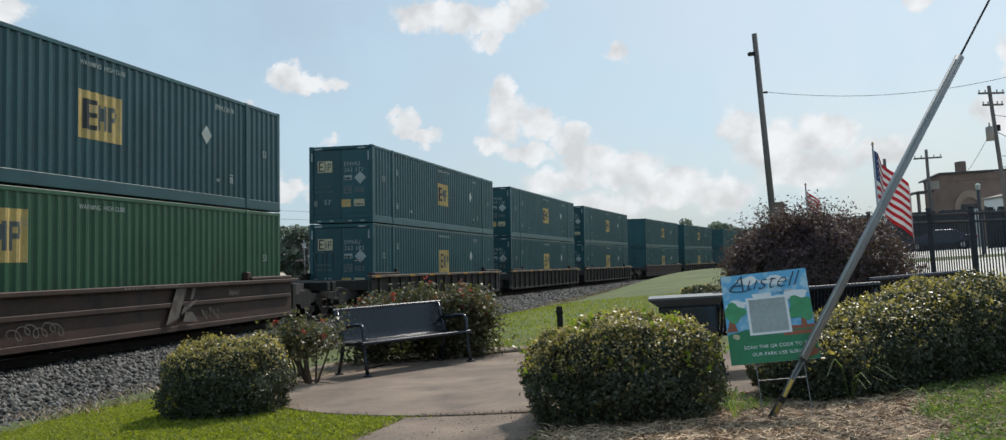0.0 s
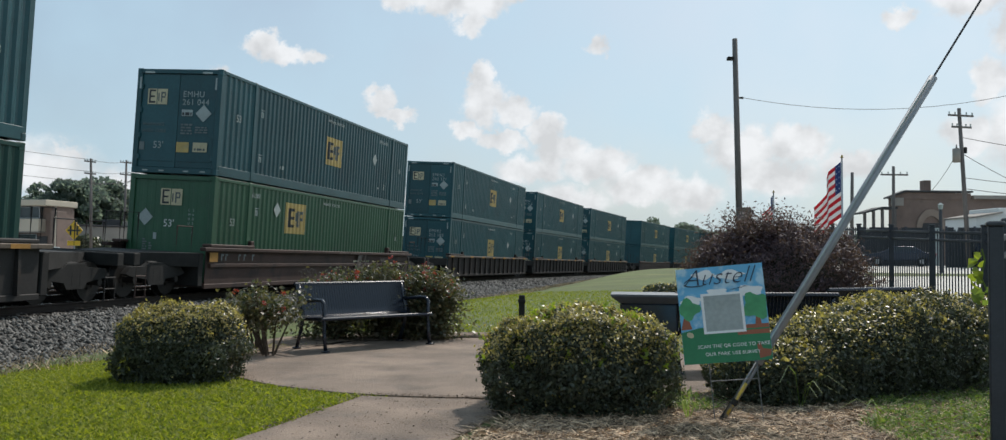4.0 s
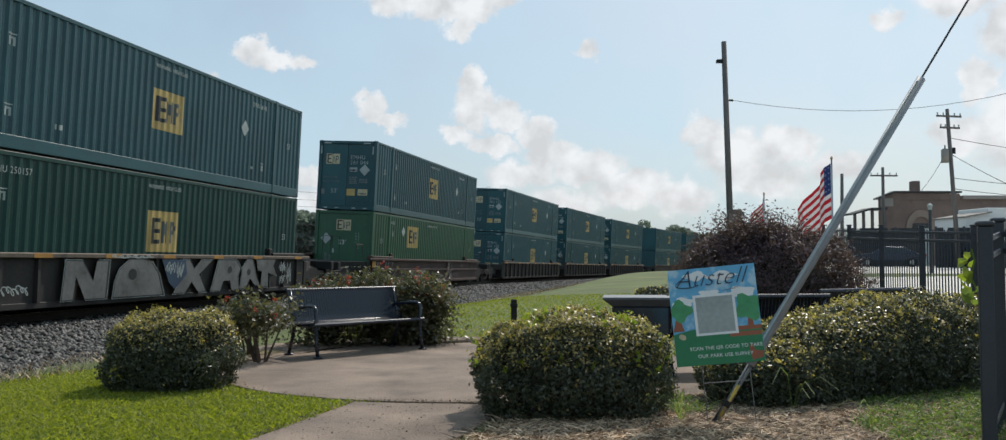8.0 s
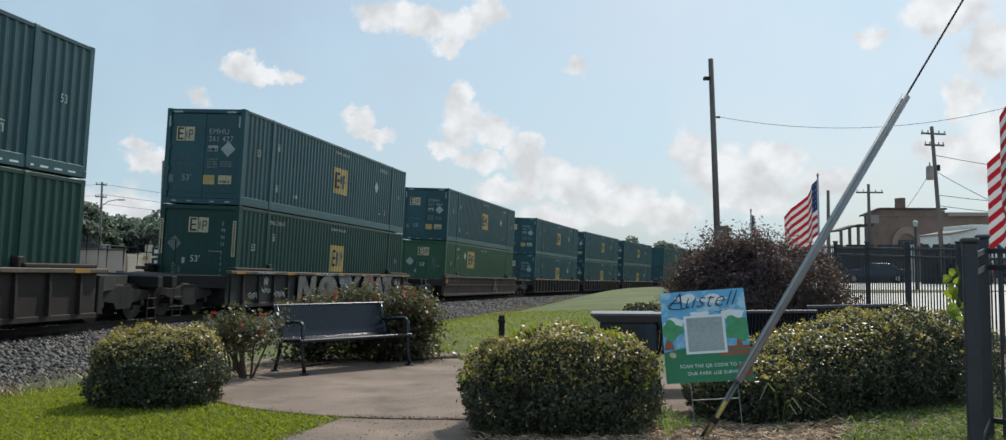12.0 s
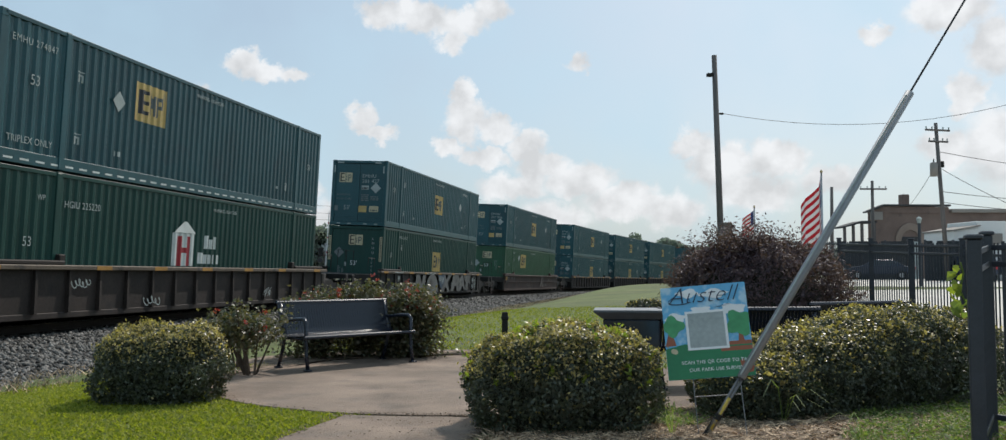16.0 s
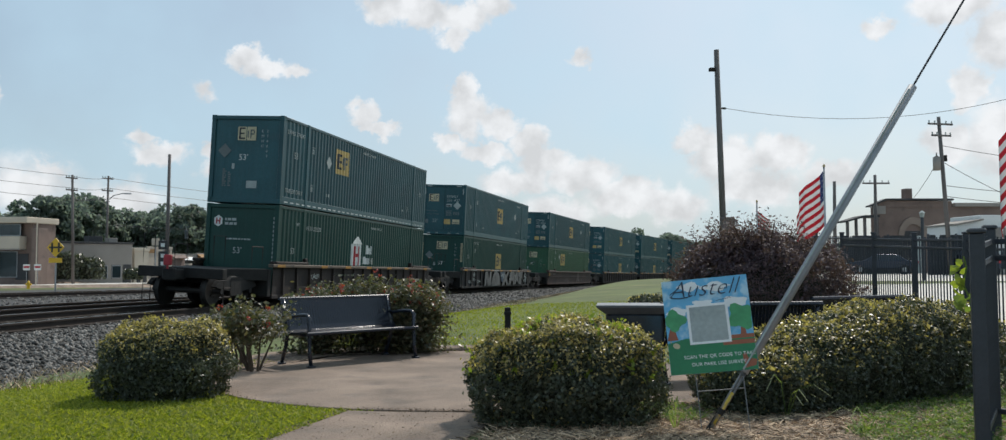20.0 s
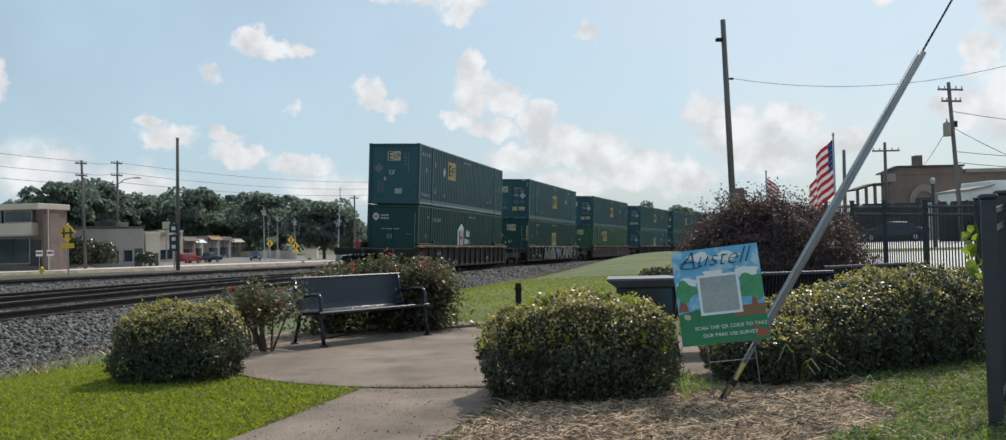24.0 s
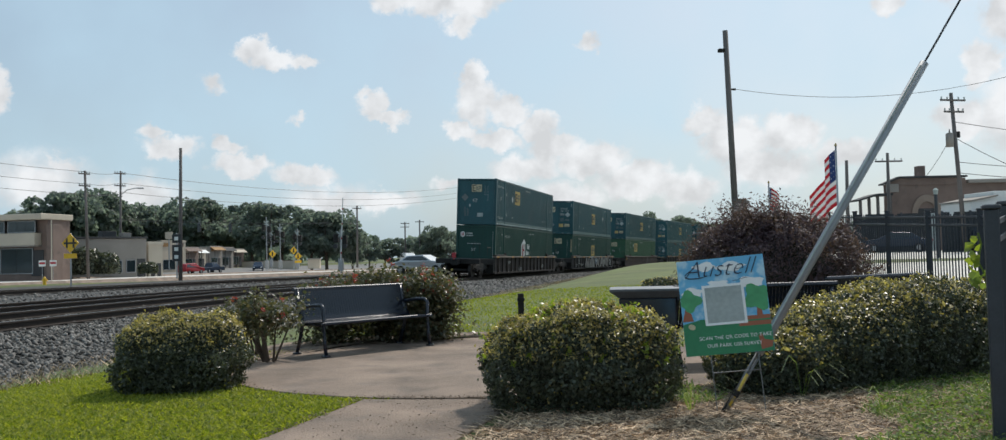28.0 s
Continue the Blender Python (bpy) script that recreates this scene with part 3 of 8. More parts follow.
def build_track(centre, s0, s1, ties):
    track = thing("railway_track", "steel rails on dark timber sleepers in grey ballast", "railway track", kind="structure", group="railway tracks")
    prof = rail_profile()
    for side in (-0.7535, 0.7535):
        vs, fs, n = [], [], len(prof)
        ss = np.arange(s0, s1, 2.0)
        cross = -side * CROSS * (1 if abs(centre) < 1 else 0.3)
        top = Shape()
        for s in ss:
            for u, w in prof:
                x, y, h = line_at(s, centre + side + u)
                vs.append((x, y, rail_z(s) + w + cross))
            for u in (-0.026, 0.026):
                x, y, h = line_at(s, centre + side + u)
                top.v.append((x, y, rail_z(s) + 0.003 + cross))
        for j in range(len(ss) - 1):
            fs += [(j * n + i, j * n + (i + 1) % n, (j + 1) * n + (i + 1) % n, (j + 1) * n + i) for i in range(n)]
            top.f.append((2 * j, 2 * j + 1, 2 * j + 3, 2 * j + 2))
        sh = Shape()
        sh.v, sh.f = vs, fs
        rail = part("rail", sh, M_RAIL, track)
        part("rail_head", top, M_RAILTOP, rail, "polished running surface")
    me = Shape().box(-1.30, 1.30, -0.115, 0.115, -0.17, 0, 0.012).mesh("tie", M_TIE)
    for k, s in enumerate(ties):
        x, y, h = line_at(s, centre)
        ob = part("tie", me, M_TIE, track)
        ob.matrix_basis = pose(x, y, rail_z(s) - 0.172, 0, math.degrees(CANT) * (1 if abs(centre) < 1 else 0.3), math.degrees(h) + random.uniform(-0.8, 0.8))


build_track(TRACKS[0], -40, 200, np.arange(-16, 62, 0.55))
build_track(TRACKS[1], -40, 200, np.arange(-10, 62, 0.55))
build_track(TRACKS[2], -20, 200, np.arange(6, 50, 0.55))

# ---- the train ----
LEN, WID, HEI = 16.15, 2.59, 2.895
PITCH, DEEP = 0.276, 0.036


def rib_line(y0, y1):
    """The corrugated line from y0 to y1: pairs of y and depth inwards."""
    n = max(1, round((y1 - y0) / PITCH))
    p = (y1 - y0) / n
    pts = []
    for i in range(n):
        a = y0 + i * p
        pts += [(a, 0.0), (a + 0.27 * p, 0.0), (a + 0.5 * p, DEEP), (a + 0.77 * p, DEEP)]
    return pts + [(y1, 0.0)]


SECTIONS = ((0.16, 1.90), (2.06, LEN - 2.06), (LEN - 1.90, LEN - 0.16))
RIBS = [rib_line(*s) for s in SECTIONS]


def rib_depth(y):
    for pts in RIBS:
        if pts[0][0] <= y <= pts[-1][0]:
            return float(np.interp(y, [p[0] for p in pts], [p[1] for p in pts]))
    return 0.0


def side_decal(shape, y0, y1, z0, z1, side=1, lift=0.004):
    """A painted patch that follows the corrugation of a side wall."""
    ys = sorted({y0, y1} | {p[0] for pts in RIBS for p in pts if y0 < p[0] < y1})
    vs = []
    for y in ys:
        x = side * (WID / 2 - 0.012 - rib_depth(y) + lift)
        vs += [(x, y, z0), (x, y, z1)]
    shape.add(vs, [(2 * i, 2 * i + 2, 2 * i + 3, 2 * i + 1) for i in range(len(ys) - 1)])


CONTAINER_MESH = {}


def container_meshes(material):
    key = material.name
    if key in CONTAINER_MESH:
        return CONTAINER_MESH[key]
    out = {}
    for side in (1, -1):
        for j, pts in enumerate(RIBS):
            vs, fs = [], []
            for y, d in pts:
                x = side * (WID / 2 - 0.012 - d)
                vs += [(x, y, 0.27), (x, y, HEI - 0.1), (x - side * 0.004, y, HEI - 0.1), (x - side * 0.004, y, 0.27)]
            for i in range(len(pts) - 1):
                a, b = 4 * i, 4 * i + 4
                fs += [(a, b, b + 1, a + 1), (a + 3, a + 2, b + 2, b + 3)]
            out["side_%d_%d" % (side, j)] = Shape().add(vs, fs).mesh("side_panel", material)
    out["side_rail"] = Shape().box(-0.035, 0.035, 0.1, LEN - 0.1, 0.012, 0.27, 0.008).mesh("bottom_rail", material)
    out["top_rail"] = Shape().box(-0.035, 0.035, 0.1, LEN - 0.1, HEI - 0.1, HEI - 0.01, 0.008).mesh("top_rail", material)
    out["end_sill"] = Shape().box(-WID / 2 + 0.1, WID / 2 - 0.1, 0, 0.12, 0.012, 0.17, 0.008).mesh("end_sill", material)
    out["header"] = Shape().box(-WID / 2 + 0.1, WID / 2 - 0.1, 0, 0.12, HEI - 0.13, HEI - 0.01, 0.008).mesh("end_header", material)
    out["corner_post"] = Shape().box(-0.075, 0.075, -0.08, 0.08, 0.16, HEI - 0.12, 0.01).mesh("corner_post", material)
    out["lift_post"] = Shape().box(-0.05, 0.05, -0.08, 0.08, 0.02, HEI - 0.02, 0.012).mesh("lift_post", material)
    out["corner_casting"] = Shape().box(-0.085, 0.085, -0.09, 0.09, 0.0, 0.16, 0.012).mesh("corner_casting", material)
    sh = Shape()
    n = 44
    vs = []
    for i in range(n + 1):
        y = 0.1 + (LEN - 0.2) * i / n
        z = HEI - 0.02 - (0.018 if i % 2 else 0)
        vs += [(-WID / 2 + 0.06, y, z), (WID / 2 - 0.06, y, z)]
    sh.add(vs, [(2 * i, 2 * i + 1, 2 * i + 3, 2 * i + 2) for i in range(n)])
    sh.box(-WID / 2 + 0.07, WID / 2 - 0.07, 0.1, LEN - 0.1, 0.10, 0.15)
    out["roof"] = sh.mesh("roof", material)
    # a front wall with shallow upright flutes
    sh = Shape()
    pts, k = [], 9
    w = WID - 0.3
    for i in range(k):
        a = -w / 2 + w * i / k
        p = w / k
        pts += [(a, 0.05), (a + 0.44 * p, 0.05), (a + 0.5 * p, 0.055), (a + 0.94 * p, 0.055)]
    pts.append((w / 2, 0.05))
    vs = []
    for x, y in pts:
        vs += [(x, y, 0.17), (x, y, HEI - 0.13)]
    sh.add(vs, [(2 * i, 2 * i + 2, 2 * i + 3, 2 * i + 1) for i in range(len(pts) - 1)])
    out["end_wall"] = sh.mesh("end_wall", material)
    # door leaves: flush panels that meet in the middle, with a low kick rail
    out["door"] = Shape().box(0.006, WID / 2 - 0.15, 0.05, 0.09, 0.18, HEI - 0.14, 0.006).box(0.05, WID / 2 - 0.2, 0.038, 0.06, 0.34, 0.38, 0.004).mesh("door", material)
    out["hinge"] = Shape().box(-0.03, 0.03, 0.0, 0.06, -0.07, 0.07, 0.008).mesh("hinge", material)
    CONTAINER_MESH[key] = out
    return out


def container(material, label, doors=True, group="containers on the train"):
    """A 53-foot box: y runs from its rear end forwards, z from its floor."""
    me = container_meshes(material)
    c = thing("shipping_container", label, "container", group=group)
    for sx in (1, -1):
        for j in range(3):
            part("side_panel", me["side_%d_%d" % (sx, j)], material, c)
        part("bottom_rail", me["side_rail"], material, c, m=pose(sx * (WID / 2 - 0.035), 0, 0))
        part("top_rail", me["top_rail"], material, c, m=pose(sx * (WID / 2 - 0.035), 0, 0))
    for y in (0.0, LEN - 0.12):
        part("end_sill", me["end_sill"], material, c, m=pose(0, y, 0))
        part("end_header", me["header"], material, c, m=pose(0, y, 0))
    part("roof", me["roof"], material, c)
    for sx in (-1, 1):
        for y in (0.08, LEN - 0.08):
            part("corner_post", me["corner_post"], material, c, m=pose(sx * (WID / 2 - 0.08), y, 0))
        for y in (1.98, LEN - 1.98):
            part("lift_post", me["lift_post"], material, c, m=pose(sx * (WID / 2 - 0.032), y, 0))
            part("corner_casting", me["corner_casting"], material, c, m=pose(sx * (WID / 2 - 0.08), y, HEI - 0.155))
        for y in (0.09, LEN - 0.09):
            for z in (0.0, HEI - 0.155):
                part("corner_casting", me["corner_casting"], material, c, m=pose(sx * (WID / 2 - 0.085), y, z))
    front = part("end_wall", me["end_wall"], material, c)
    front.matrix_basis = pose(0, LEN, 0, 0, 0, 180) if doors else pose(0, 0, 0)
    if doors:
        for s in (1, -1):
            d = part("door", me["door"], material, c, m=pose(0, 0, 0) if s == 1 else Matrix.Diagonal((-1, 1, 1, 1)))
            for z in (0.45, 1.05, 1.75, 2.4):
                part("hinge", me["hinge"], material, d, m=pose(WID / 2 - 0.17, 0, z))
    else:
        part("end_wall", me["end_wall"], material, c, m=pose(0, LEN, 0, 0, 0, 180))
    return c


def rect(x0, x1, z0, z1, y=0.0):
    return [(x0, y, z0), (x1, y, z0), (x1, y, z1), (x0, y, z1)]


QUAD = [(0, 1, 2, 3)]


def end_words(c, text, size, x, z, material, upright=False, spacing=1.0):
    """Words on the rear face, read from behind the train."""
    m = Matrix(((1, 0, 0, x), (0, 0, -1, 0), (0, 1, 0, z), (0, 0, 0, 1)))
    tagged(part("lettering", letters(text, size, material, spacing), material, c, m=Matrix.Translation((0, END_Y, 0)) @ m), kind="stuff")


def side_words(c, text, size, y, z, material, spacing=1.0):
    """Words on the wall that looks right of the line."""
    m = Matrix(((0, 0, 1, WID / 2 - 0.004), (1, 0, 0, y), (0, 1, 0, z), (0, 0, 0, 1)))
    tagged(part("lettering", letters(text, size, material, spacing), material, c, m=m), kind="stuff")


END_Y = 0.034


def bars_end(c, x, z, w, h, rows, material, name="small_print", y=None):
    """Lines of small print that cannot be read, as bars."""
    sh = Shape()
    step = h / rows
    for i in range(rows):
        cut, xx = 0.0, x
        while xx < x + w - 0.03:
            l = min(0.06 + 0.09 * ((i * 7 + int(xx * 37)) % 5) / 4, x + w - xx)
            sh.add(rect(xx, xx + l, z + i * step, z + i * step + step * 0.6, END_Y - 0.002 if y is None else y), QUAD)
            xx += l + 0.03
    tagged(part(name, sh, material, c), kind="stuff")


def logo_side(c, y, z, w, h):
    sh = Shape()
    side_decal(sh, y, y + w, z, z + h)
    logo = part("logo_panel", sh, M_GOLD, c, "gold painted square with dark blocks")
    sh = Shape()
    side_decal(sh, y + w * 0.12, y + w * 0.24, z + h * 0.2, z + h * 0.83, lift=0.007)
    for k in (0.2, 0.46, 0.73):
        side_decal(sh, y + w * 0.24, y + w * 0.42, z + h * k, z + h * (k + 0.1), lift=0.007)
    part("logo_block", sh, M_BLACKP, logo)
    sh = Shape()
    for a, b, z0, z1 in ((0.46, 0.52, 0.22, 0.76), (0.52, 0.58, 0.42, 0.70), (0.58, 0.64, 0.22, 0.76), (0.70, 0.76, 0.22, 0.76), (0.76, 0.86, 0.66, 0.76), (0.76, 0.86, 0.44, 0.54), (0.83, 0.89, 0.54, 0.66)):
        side_decal(sh, y + w * a, y + w * b, z + h * z0, z + h * z1, lift=0.007)
    part("logo_block", sh, M_NAVY, logo)


def logo_end(c, x, z, w=0.62, h=0.43):
    sh = Shape().add(rect(x, x + w * 0.46, z, z + h, END_Y - 0.004), QUAD).add(rect(x + w * 0.5, x + w, z, z + h, END_Y - 0.004), QUAD)
    logo = part("logo_panel", sh, M_CREAM, c, "cream label with black blocks")
    sh, y = Shape(), END_Y - 0.008
    for a, b, z0, z1 in ((0.07, 0.16, 0.08, 0.94), (0.16, 0.40, 0.08, 0.20), (0.16, 0.36, 0.45, 0.56), (0.16, 0.40, 0.83, 0.94)):
        sh.add(rect(x + w * a, x + w * b, z + h * z0, z + h * z1, y), QUAD)
    part("logo_block", sh, M_BLACKP, logo)
    sh = Shape()
    for a, b, z0, z1 in ((0.54, 0.60, 0.2, 0.72), (0.68, 0.75, 0.14, 0.80), (0.75, 0.90, 0.70, 0.80), (0.75, 0.90, 0.42, 0.52), (0.86, 0.92, 0.52, 0.70)):
        sh.add(rect(x + w * a, x + w * b, z + h * z0, z + h * z1, y), QUAD)
    part("logo_block", sh, M_NAVY, logo)


def diamond_side(c, y, z, r=0.27, material=None):
    sh = Shape()
    x = WID / 2 + 0.002
    sh.add([(x, y - r, z), (x, y, z - r), (x, y + r, z), (x, y, z + r)], QUAD)
    part("placard", sh, material or M_GREYP, c, "pale diamond placard")


def diamond_end(c, x, z, r=0.2, material=None):
    sh = Shape().add([(x - r, END_Y - 0.004, z), (x, END_Y - 0.004, z - r), (x + r, END_Y - 0.004, z), (x, END_Y - 0.004, z + r)], QUAD)
    part("placard", sh, material or M_GREYP, c, "pale diamond placard")


def edge_marks_end(c):
    y = -0.006
    cuts = [rect(x, x + 0.30, HEI - 0.13, HEI - 0.075, y) for x in (-1.06, 0.70)] + [rect(x, x + 0.05, HEI - 0.56, HEI - 0.24, y) for x in (-1.20, 1.10)]
    cuts += [rect(x, x + 0.16, 0.06, 0.10, y) for x in (-0.95, -0.45, 0.3, 0.8)]
    for r in cuts:
        part("reflective_tape", Shape().add(r, QUAD), M_GREYP, c, "white reflective strip")


def door_marks(c, number):
    """The rear face with doors: label, number, placard, size mark, notices."""
    logo_end(c, -0.95, 1.91, 0.60)
    end_words(c, "EMHU", 0.23, 0.12, 2.13, M_GREYP, spacing=1.1)
    end_words(c, number, 0.23, 0.12, 1.91, M_GREYP, spacing=1.08)
    part("notice", Shape().add(rect(0.12, 0.45, 1.60, 1.78, END_Y - 0.004), QUAD), M_GREYP, c, "pale plate with dark characters")
    bars_end(c, 0.14, 1.62, 0.28, 0.14, 1, M_BLACKP, "plate_print", END_Y - 0.008)
    diamond_end(c, 0.78, 1.68, 0.24)
    end_words(c, "WARNING", 0.12, -1.05, 1.32, M_FADED, spacing=1.2)
    end_words(c, "HIGH CUBE", 0.12, -1.05, 1.14, M_FADED, spacing=1.2)
    bars_end(c, 0.12, 1.10, 0.34, 0.32, 4, M_FADED)
    bars_end(c, 0.55, 1.14, 0.38, 0.20, 3, M_FADED)
    end_words(c, "53'", 0.27, -0.70, 0.70, M_GREYP)
    part("notice", Shape().add(rect(0.02, 0.40, 0.60, 0.88, END_Y - 0.004), QUAD), M_GOLD, c, "yellow notice plate")
    part("notice", Shape().add(rect(0.52, 0.95, 0.62, 0.88, END_Y - 0.004), QUAD), M_CREAM, c, "cream notice plate with a dark line")
    bars_end(c, 0.56, 0.66, 0.36, 0.10, 1, M_NAVY, "plate_print", END_Y - 0.008)
    part("notice", Shape().add(rect(-1.12, -0.96, 0.64, 0.86, END_Y - 0.004), QUAD), M_FADED, c, "grey notice plate")
    edge_marks_end(c)


def plain_marks(c, number, columns, size_at, words=True):
    """The rear face without doors; columns gives x and top of the upright mark and number."""
    logo_end(c, -0.34, 2.07, 0.65, 0.45)
    end_words(c, "53'", 0.28, size_at[0], size_at[1], M_WHITEP)
    diamond_end(c, -0.78, 1.72, 0.24, M_GREYP if number == "260280" else M_FADED)
    bars_end(c, -0.82, 0.55, 0.14, 0.6, 9, M_FADED)
    bars_end(c, -0.62, 0.55, 0.10, 0.5, 7, M_FADED)
    part("notice", Shape().add(rect(-0.50, -0.40, 1.12, 1.30, END_Y - 0.004), QUAD), M_GREYP, c, "pale notice plate")
    part("notice", Shape().add(rect(0.05, 0.42, 0.50, 0.74, END_Y - 0.004), QUAD), M_GREYP, c, "pale notice plate")
    for (x, top, step), text in zip(columns, ("EMHU", number)):
        for i, ch in enumerate(text):
            end_words(c, ch, step * 0.8, x, top - i * step, M_GREYP)
    if words:
        for i, ch in enumerate("WARNING HIGH CUBE"):
            if ch != " ":
                end_words(c, ch, 0.11, 1.12, 2.30 - i * 0.122, M_GREYP)
    else:
        for x in (-1.27, 1.12):
            strip_ob = part("warning_strip", Shape().add(rect(x, x + 0.11, 1.38, 2.45, -0.004), QUAD), M_CREAM, c, "cream upright warning strip")
            sh = Shape()
            for i in range(14):
                sh.add(rect(x + 0.03, x + 0.08, 1.42 + i * 0.072, 1.47 + i * 0.072, -0.008), QUAD)
            tagged(part("strip_print", sh, M_BLACKP, strip_ob), kind="stuff")


def service_mark(c, y, z):
    """A small stencilled service mark: a hooked stroke over two thick ones."""
    sh = Shape()
    side_decal(sh, y, y + 0.24, z + 0.21, z + 0.235)
    side_decal(sh, y + 0.02, y + 0.07, z, z + 0.17)
    side_decal(sh, y + 0.11, y + 0.22, z + 0.13, z + 0.17)
    side_decal(sh, y + 0.17, y + 0.22, z, z + 0.13)
    tagged(part("service_mark", sh, M_GREYP, c, "small pale stencilled mark"), kind="stuff")


def side_marks(c, number, logo_at, forward=True, placard="usual"):
    """The wall that looks right of the line: logo, number, height warning, size marks, placard."""
    logo_side(c, *logo_at)
    side_words(c, "WARNING  HIGH CUBE", 0.14, 7.3, HEI - 0.33, M_GREYP)
    side_words(c, "53", 0.30, 0.9, 1.6, M_GREYP)
    side_words(c, "53", 0.26, LEN - 1.1, 1.5, M_GREYP)
    if number:
        side_words(c, number, 0.19, LEN - 3.65 if forward else 2.0, HEI - 0.42, M_GREYP, 0.9 if len(number) > 8 and forward else 1.1)
    if placard == "usual":
        placard = (LEN - 4.07, 1.75) if forward else (3.9, 1.75)
    if placard:
        diamond_side(c, placard[0], placard[1], 0.24)
    for yy, zz in ((LEN - 2.9, 0.62), (2.35, 0.62), (2.35, 1.95)):
        service_mark(c, yy, zz)
    bars = Shape()
    side_decal(bars, 3.85, 3.91, 0.55, 0.66), side_decal(bars, 3.95, 4.05, 0.55, 0.66), side_decal(bars, LEN - 3.5, LEN - 3.43, 0.62, 0.7)
    tagged(part("small_print", bars, M_GREYP, c), kind="stuff")


def house_logo(c):
    """A white and red gabled block on the side, with plain white bars for the name."""
    sh = Shape()
    y = 6.6
    side_decal(sh, y, y + 1.1, 1.0, 1.86)
    x = WID / 2 + 0.002
    sh.add([(x, y, 1.864), (x, y + 1.1, 1.864), (x, y + 0.62, 2.16), (x, y + 0.48, 2.16)], QUAD)
    logo = part("logo_panel", sh, M_WHITEP, c, "white gabled block with red bars")
    sh = Shape()
    for a, b, z0, z1 in ((6.52, 6.72, 1.0, 1.78), (6.98, 7.18, 1.0, 1.78), (6.72, 6.98, 1.34, 1.48)):
        side_decal(sh, a + 0.3, b + 0.3, z0, z1, lift=0.007)
    part("logo_block", sh, M_REDP, logo)
    sh = Shape()
    for a, b, z0, z1 in ((8.1, 8.26, 1.36, 1.72), (8.36, 8.5, 1.36, 1.62), (8.6, 8.72, 1.36, 1.7), (7.75, 8.0, 0.95, 1.25), (8.08, 8.22, 0.95, 1.2), (8.3, 8.46, 0.95, 1.2), (8.54, 8.68, 0.95, 1.2), (8.76, 8.95, 0.95, 1.2)):
        side_decal(sh, a + 0.15, b + 0.15, z0 + 0.12, z1 + 0.12)
    part("name_block", sh, M_WHITEP, logo)


def hub_marks(c):
    sh = Shape()
    y = END_Y - 0.004
    sh.add([(-0.86 + 0.17 * math.sin(k * math.pi / 3), y, 2.32 + 0.19 * math.cos(k * math.pi / 3)) for k in range(6)], [(0, 1, 2, 3, 4, 5)])
    logo = part("logo_panel", sh, M_WHITEP, c, "white hexagon with a red bar sign")
    sh = Shape()
    for a, b, z0, z1 in ((-0.94, -0.89, 2.22, 2.42), (-0.83, -0.78, 2.22, 2.42), (-0.89, -0.83, 2.3, 2.34)):
        sh.add(rect(a, b, z0, z1, y - 0.004), QUAD)
    part("logo_block", sh, M_REDP, logo)
    bars_end(c, -0.62, 2.2, 0.42, 0.28, 2, M_GREYP, "name_block")
    end_words(c, "53'", 0.28, -0.3, 1.28, M_GREYP)
    bars_end(c, -0.55, 1.72, 0.9, 0.08, 1, M_GREYP)
    sh = Shape()
    for x0 in (1.1,):
        for i in range(12):
            sh.add(rect(x0, x0 + 0.1, 2.42 - i * 0.14, 2.5 - i * 0.14, y), QUAD)
    tagged(part("number_column", sh, M_GREYP, c), kind="stuff")


# well cars
CAR_MESH = {}


